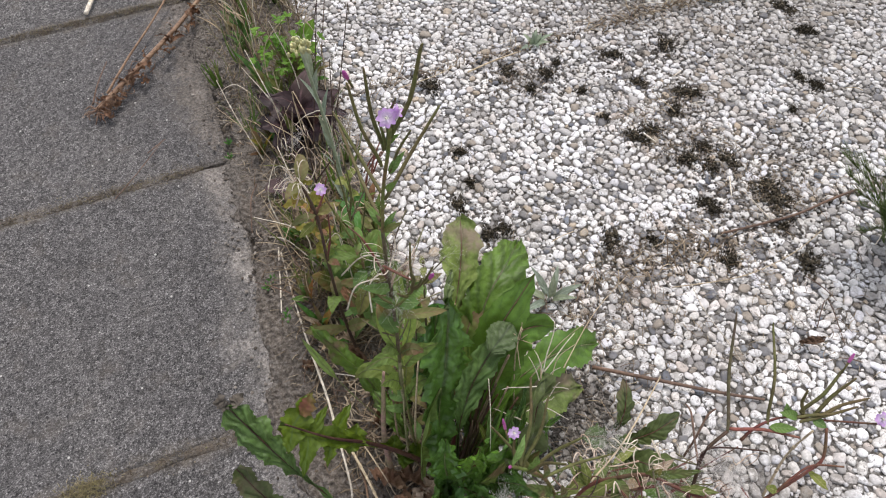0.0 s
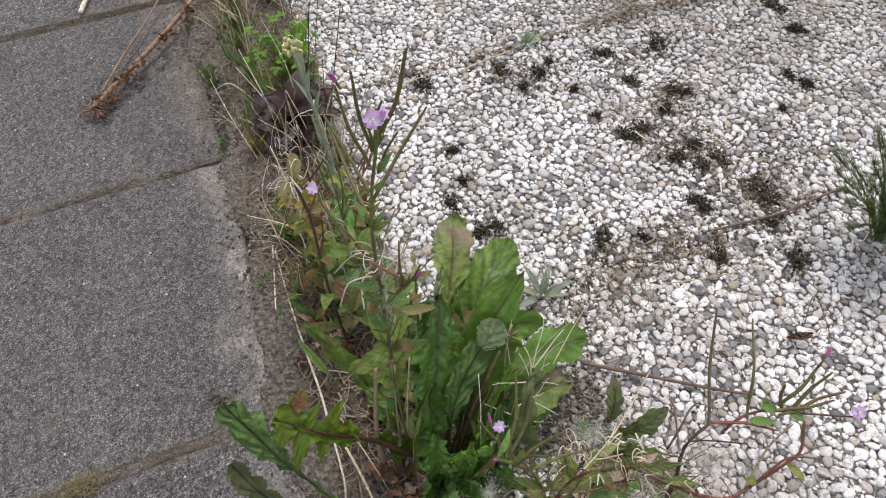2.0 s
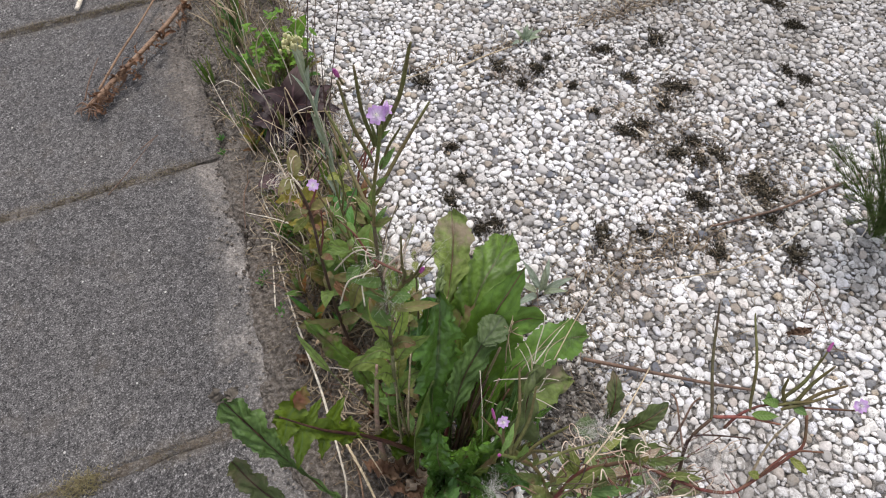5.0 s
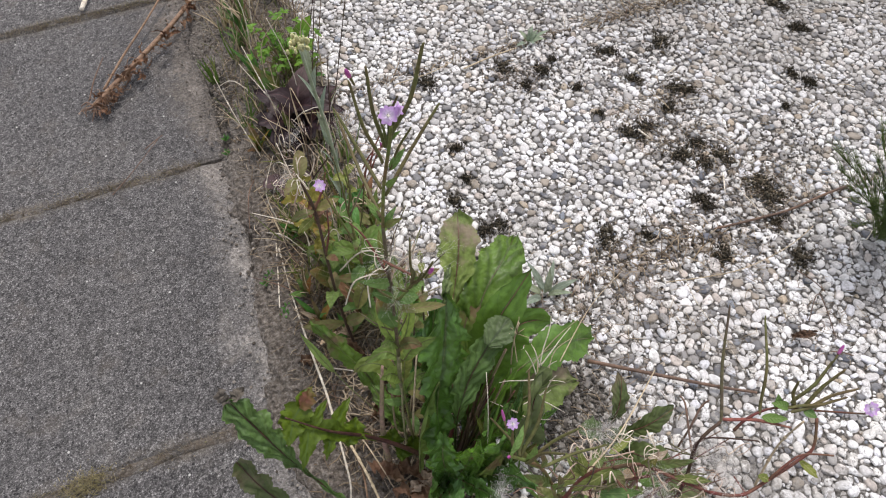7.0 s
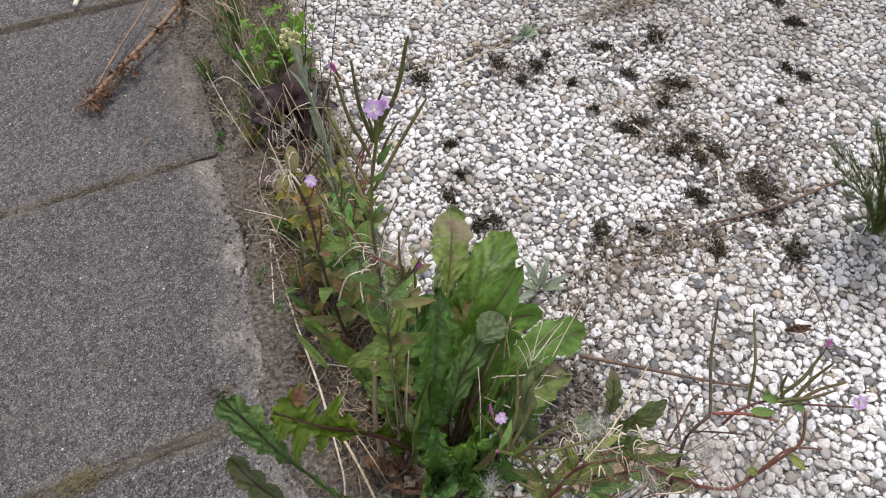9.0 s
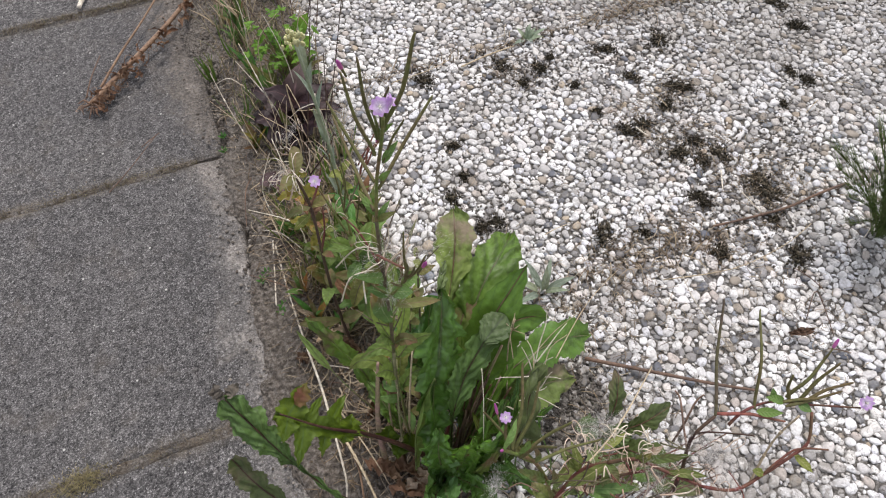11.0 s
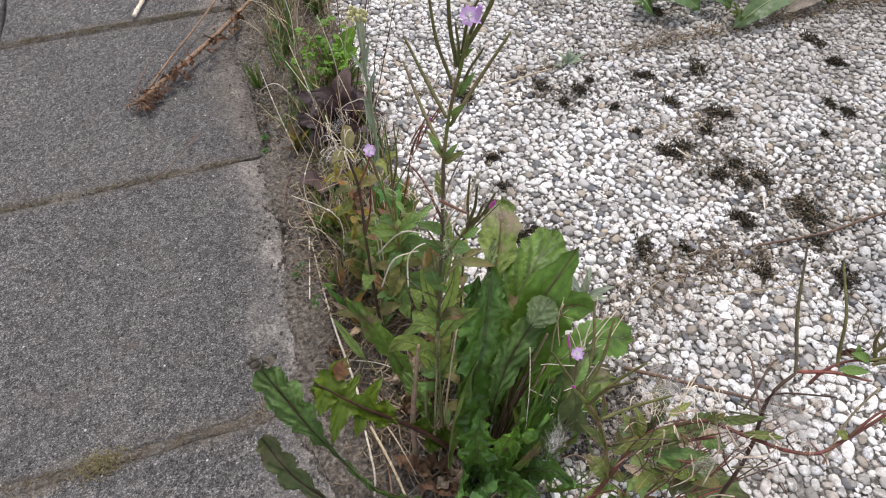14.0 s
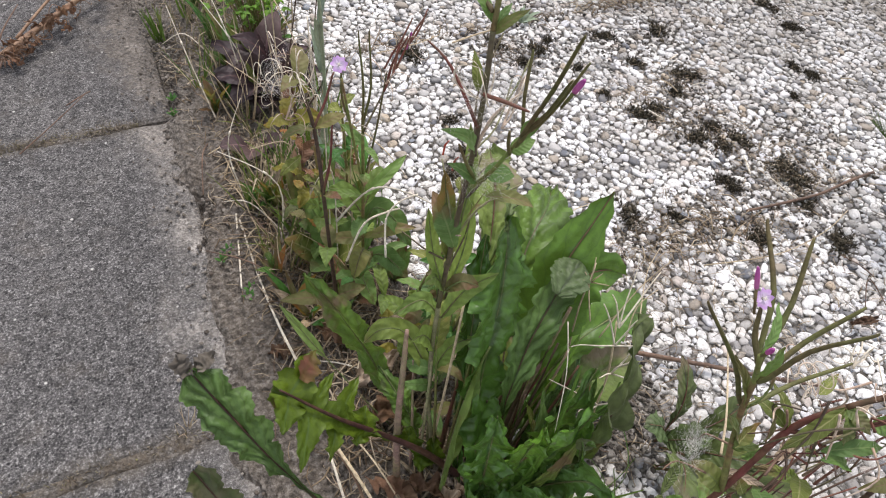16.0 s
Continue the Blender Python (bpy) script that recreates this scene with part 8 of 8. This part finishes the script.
for _ in range(75):
    s = rnd(0.02, 0.95)
    line = spline(B[:5], 10)
    c = line[int(s * (len(line) - 1))] + Vector((rnd(-0.002, 0.014), rnd(-0.016, 0.002), rnd(-0.005, 0.004)))
    w = rnd(0, 6.28)
    l = rnd(0.005, 0.015)
    acc = Acc()
    leaf_sheet(acc, c, c + Vector((math.cos(w) * l, math.sin(w) * l, rnd(-0.004, 0.012))), rnd(0.003, 0.007), arch=rnd(-0.4, 0.4), roll=rnd(-80, 80), shape="lance", wave=0.25, fold=0.6, teeth=6, bite=0.2, nu=10, nv=4)
    part("shrivelled_leaf", acc, RUST_LEAF, branch)
for _ in range(70):
    t = abs(random.gauss(0, 0.35))
    line = spline(B[:5], 10)
    c = line[min(len(line) - 1, int(t * (len(line) - 1)))] + Vector((rnd(-0.004, 0.016), rnd(-0.014, 0.004), rnd(-0.003, 0.004)))
    w, l = rnd(0, 6.28), rnd(0.006, 0.020)
    turn_ = Vector((math.cos(w), math.sin(w), 0))
    side_ = Vector((-math.sin(w), math.cos(w), 0))
    acc = Acc()
    acc.tube([c, c + turn_ * l * 0.4 + Vector((0, 0, rnd(0, 0.006))), c + turn_ * l * 0.7 + side_ * l * 0.3, c + turn_ * l * 0.5 + side_ * l * 0.5 + Vector((0, 0, rnd(-0.002, 0.004)))], 0.0005, 0.0002, 4, 3, 0.6)
    part("shred", acc, random.choice((RUST_LEAF, BARK, TWIG)), branch)
straw([(-0.099, 0.308, 0.004), (-0.091, 0.326, 0.006), (-0.077, 0.364, 0.006)], 0.0030, 0.0026, "pale peeled stick lying on a slab joint", STRAW_WHITE, "stick", "stick")
straw([(-0.053, 0.040, 0.002), (-0.037, 0.050, 0.003), (-0.032, 0.054, 0.002)], 0.0006, 0.0005, "thin dark stem scrap on a slab", TWIG, group="straw scraps")
straw([(-0.092, -0.011, 0.002), (-0.067, 0.010, 0.006), (-0.035, 0.050, 0.004)], 0.0006, 0.0004, "thin dark stem scrap on a slab", TWIG, group="straw scraps")
grass_tuft((-0.015, -0.292, 0.000), 0.012, 0.012, 12, "withered brown grass scrap at a slab joint", 0.0012, TAN_LEAF, dry=6, group="withered tufts on the slabs")


acc = Acc()
for _ in range(520):
    x, y = random.gauss(0, 0.010), random.gauss(0, 0.005)
    p = Vector(((-0.143, -0.299, 0.000)[0] + x, (-0.143, -0.299, 0.000)[1] + y, -0.001))
    acc.tube([p, p + Vector((rnd(-0.004, 0.004), rnd(-0.004, 0.004), rnd(0.0008, 0.0030)))], 0.0004, 0.00015, 3, 1)
tagged(part("moss_patch", acc, MOSS_PALE), "pale olive dried moss patch at a slab joint", "moss", "", "stuff")

acc = Acc()
for _ in range(190):
    x, y = rnd(0.05, 0.155), rnd(0.07, 0.45)
    h, w = rnd(0.015, 0.075), rnd(0, 6.28)
    l = rnd(0.01, 0.05)
    p = Vector((x, y, 0.0))
    acc.tube([p, p + Vector((math.cos(w) * l * 0.3, math.sin(w) * l * 0.3, h * 0.7)), p + Vector((math.cos(w) * l, math.sin(w) * l, h))], 0.00045, 0.0002, 3, 3)
tagged(part("dry_grass", acc, DRY_GRASS), "matted fine dry grass in the soil strip", "dry grass", "", "stuff")


# ---- litter and grit, past counting ----
litter("dry_litter", 1300, (0.055, 0.165, -0.40, 0.45), 0.0005, "dry brown straw litter over the soil strip", LITTER, 0.002, 0.024)
litter("dry_litter", 520, (0.034, 0.085, -0.42, 0.45), 0.0004, "fine dry roots and straw bits over the bare soil", LITTER, 0.003, 0.018)
litter("dry_litter", 170, (0.09, 0.18, -0.47, -0.30), 0.0008, "dry brown litter under the rosette", LITTER, 0.003, 0.05)
litter("joint_litter", 45, (0.24, 0.50, 0, 0), 0.0005, "fine dry roots and straw along a slab joint", LITTER, 0.001, 0.03, PEB_Y - PEB_D)
litter("joint_litter", 150, (0.20, 0.62, 0, 0), 0.0005, "fine dry roots and straw along a slab joint", LITTER, 0.001, 0.03, PEB_Y)
litter("joint_litter", 60, (0.5, 0.85, 0, 0), 0.0004, "fine dry roots and straw along a slab joint", LITTER, 0.001, 0.02, PEB_Y - PEB_D)
acc = Acc()
for (q, n, sp) in (((0.509, -0.174, 0.000), 260, 0.030), ((0.551, -0.248, 0.000), 260, 0.030), ((0.420, -0.272, 0.000), 140, 0.022), ((0.528, -0.099, 0.000), 120, 0.022), ((0.363, -0.004, 0.000), 90, 0.020), ((0.467, -0.113, 0.000), 110, 0.020), ((0.468, -0.298, 0.000), 120, 0.02), ((0.351, -0.278, 0.000), 220, 0.028), ((0.290, -0.308, 0.000), 90, 0.02), ((0.499, -0.388, 0.000), 90, 0.03), ((0.373, -0.340, 0.000), 70, 0.03)):
    for _ in range(n):
        b = Vector(q) + Vector((random.gauss(0, sp), random.gauss(0, sp * 0.8), rnd(0.0008, 0.003)))
        w, l = rnd(0, 6.28), rnd(0.003, 0.014)
        e = b + Vector((math.cos(w) * l, math.sin(w) * l, rnd(-0.001, 0.001)))
        acc.tube([b, b.lerp(e, 0.5) + Vector((rnd(-0.002, 0.002), rnd(-0.002, 0.002), 0.001)), e], 0.00032, 0.0002, 3, 2)
tagged(part("dry_litter", acc, LITTER), "fine brown plant scraps around the moss clumps", "litter", "", "stuff")
litter("dry_litter", 700, (0.060, 0.135, -0.36, -0.06), 0.0007, "brown and straw-coloured litter under the herbs", LITTER, 0.006, 0.030)
litter("dry_litter", 45, (0.36, 0.46, -0.302, -0.262), 0.0006, "brown needles and straw caught between the pebbles", LITTER, 0.008, 0.030)
litter("dry_litter", 420, (0.20, 0.75, -0.45, 0.20), 0.0003, "fine dry scraps scattered over the pebbles", LITTER, 0.0015, 0.014)
litter("dry_litter", 160, (0.20, 0.33, -0.44, -0.32), 0.0004, "fine dry scraps on the pebbles beside the rosette", LITTER, 0.003, 0.02)


def grit(n, draw, lo, hi, lab, material):
    acc = Acc()
    for _ in range(n):
        x, y, z = draw()
        s = lo + (hi - lo) * rnd(0, 1) ** 2.5
        acc.blob((x, y, z), s, s * rnd(0.7, 1.2), s * rnd(0.5, 0.9), rnd(0, 3), 5, 0.25)
    return tagged(part("grit", acc, material, smooth=False), lab, "grit", "", "stuff")


grit(4200, lambda: (0.030 + abs(random.gauss(0, 0.05)), rnd(-0.5, 0.5), 0.0022), 0.0005, 0.0024, "earth crumbs and grit on the soil strip", GRIT)
grit(4200, lambda: (0.054 - abs(random.gauss(0, 0.022)), rnd(-0.5, 0.45), rnd(0.0004, 0.0026)), 0.0003, 0.0020, "scattered sand grains on the slab edge", GRIT)
DIRT = ((0.509, -0.174), (0.545, -0.250), (0.480, -0.145), (0.530, -0.100), (0.490, -0.020), (0.370, 0.000), (0.400, -0.010), (0.420, -0.272), (0.360, -0.260), (0.300, -0.310), (0.560, -0.020), (0.480, -0.240), (0.260, -0.170), (0.520, -0.310), (0.600, -0.200))


def dirt_spot():
    q = random.choice(DIRT)
    return random.gauss(q[0], 0.022), random.gauss(q[1], 0.017), rnd(0.0004, 0.0019)


grit(3800, dirt_spot, 0.0005, 0.0018, "dark earth crumbs and dry moss bits among the pebbles", EARTH)
grit(4200, lambda: (rnd(0.42, 1.0), random.gauss(0.14, 0.09), rnd(0.0002, 0.0019)), 0.0006, 0.0022, "grey dirt lodged between the farther pebbles", GRIT)
grit(2600, lambda: (rnd(0.155, 1.0), PEB_Y + PEB_D * random.choice((-1, -1, -1, 0, 0)) + random.gauss(0, 0.0035), rnd(-0.003, 0.0012)), 0.0007, 0.0030, "grit and earth filling the slab joints", GRIT)
grit(1400, lambda: (rnd(0.045, 0.16), rnd(-0.46, 0.4), rnd(0.0012, 0.0034)), 0.0006, 0.0026, "dark earth crumbs over the soil strip", EARTH)
grit(2000, lambda: (random.gauss(0.240, 0.024), random.gauss(-0.378, 0.024), rnd(0.0002, 0.0022)), 0.0005, 0.0022, "dark earth crumbs between the pebbles beside the rosette", EARTH)
grit(6500, lambda: (rnd(0.16, 0.85), rnd(-0.5, 0.25), rnd(-0.0010, 0.0004)), 0.0005, 0.0016, "fine dark grit in the cement between the pebbles", EARTH)


# ---- the paving's pieces, last ----
MESHES = []
for k, (vs, fs) in enumerate(SHAPES):
    me = bpy.data.meshes.new("pebble")
    me.from_pydata([tuple(float(c) for c in v) for v in vs], [], [tuple(int(i) for i in f) for f in fs])
    me.polygons.foreach_set("use_smooth", np.ones(len(me.polygons), dtype=bool))
    me.materials.append(PEBBLE_ONE)
    MESHES.append(me)

all_v, all_f, offset, singles = [], [], 0, 0
for (x, y, r) in STONES:
    e, s, z = stone_pose(r)
    k = int(rng.randint(0, len(SHAPES)))
    if is_single(x, y) and r > 0.0030 and singles < 300:
        ob = new("pebble", MESHES[k])
        ob.parent = pebble_paving
        ob.matrix_basis = Matrix.LocRotScale((x, y, z), e, s)
        singles += 1
        continue
    vs, fs = SHAPES[k]
    m = np.array(e.to_matrix(), dtype=np.float32)
    all_v.append((vs * np.array(s, dtype=np.float32)) @ m.T + np.array((x, y, z), dtype=np.float32))
    all_f.append(fs + offset)
    offset += len(vs)
V, F = np.concatenate(all_v), np.concatenate(all_f)
me = bpy.data.meshes.new("pebbles")
me.vertices.add(len(V))
me.vertices.foreach_set("co", V.ravel())
me.loops.add(F.size)
me.loops.foreach_set("vertex_index", F.ravel().astype(np.int32))
me.polygons.add(len(F))
me.polygons.foreach_set("loop_start", np.arange(0, F.size, 3, dtype=np.int32))
me.polygons.foreach_set("use_smooth", np.ones(len(F), dtype=bool))
me.update(calc_edges=True)
me.validate()
me.materials.append(PEBBLE)
rest = new("pebbles", me)
rest.parent = pebble_paving
tagged(rest, kind="stuff")
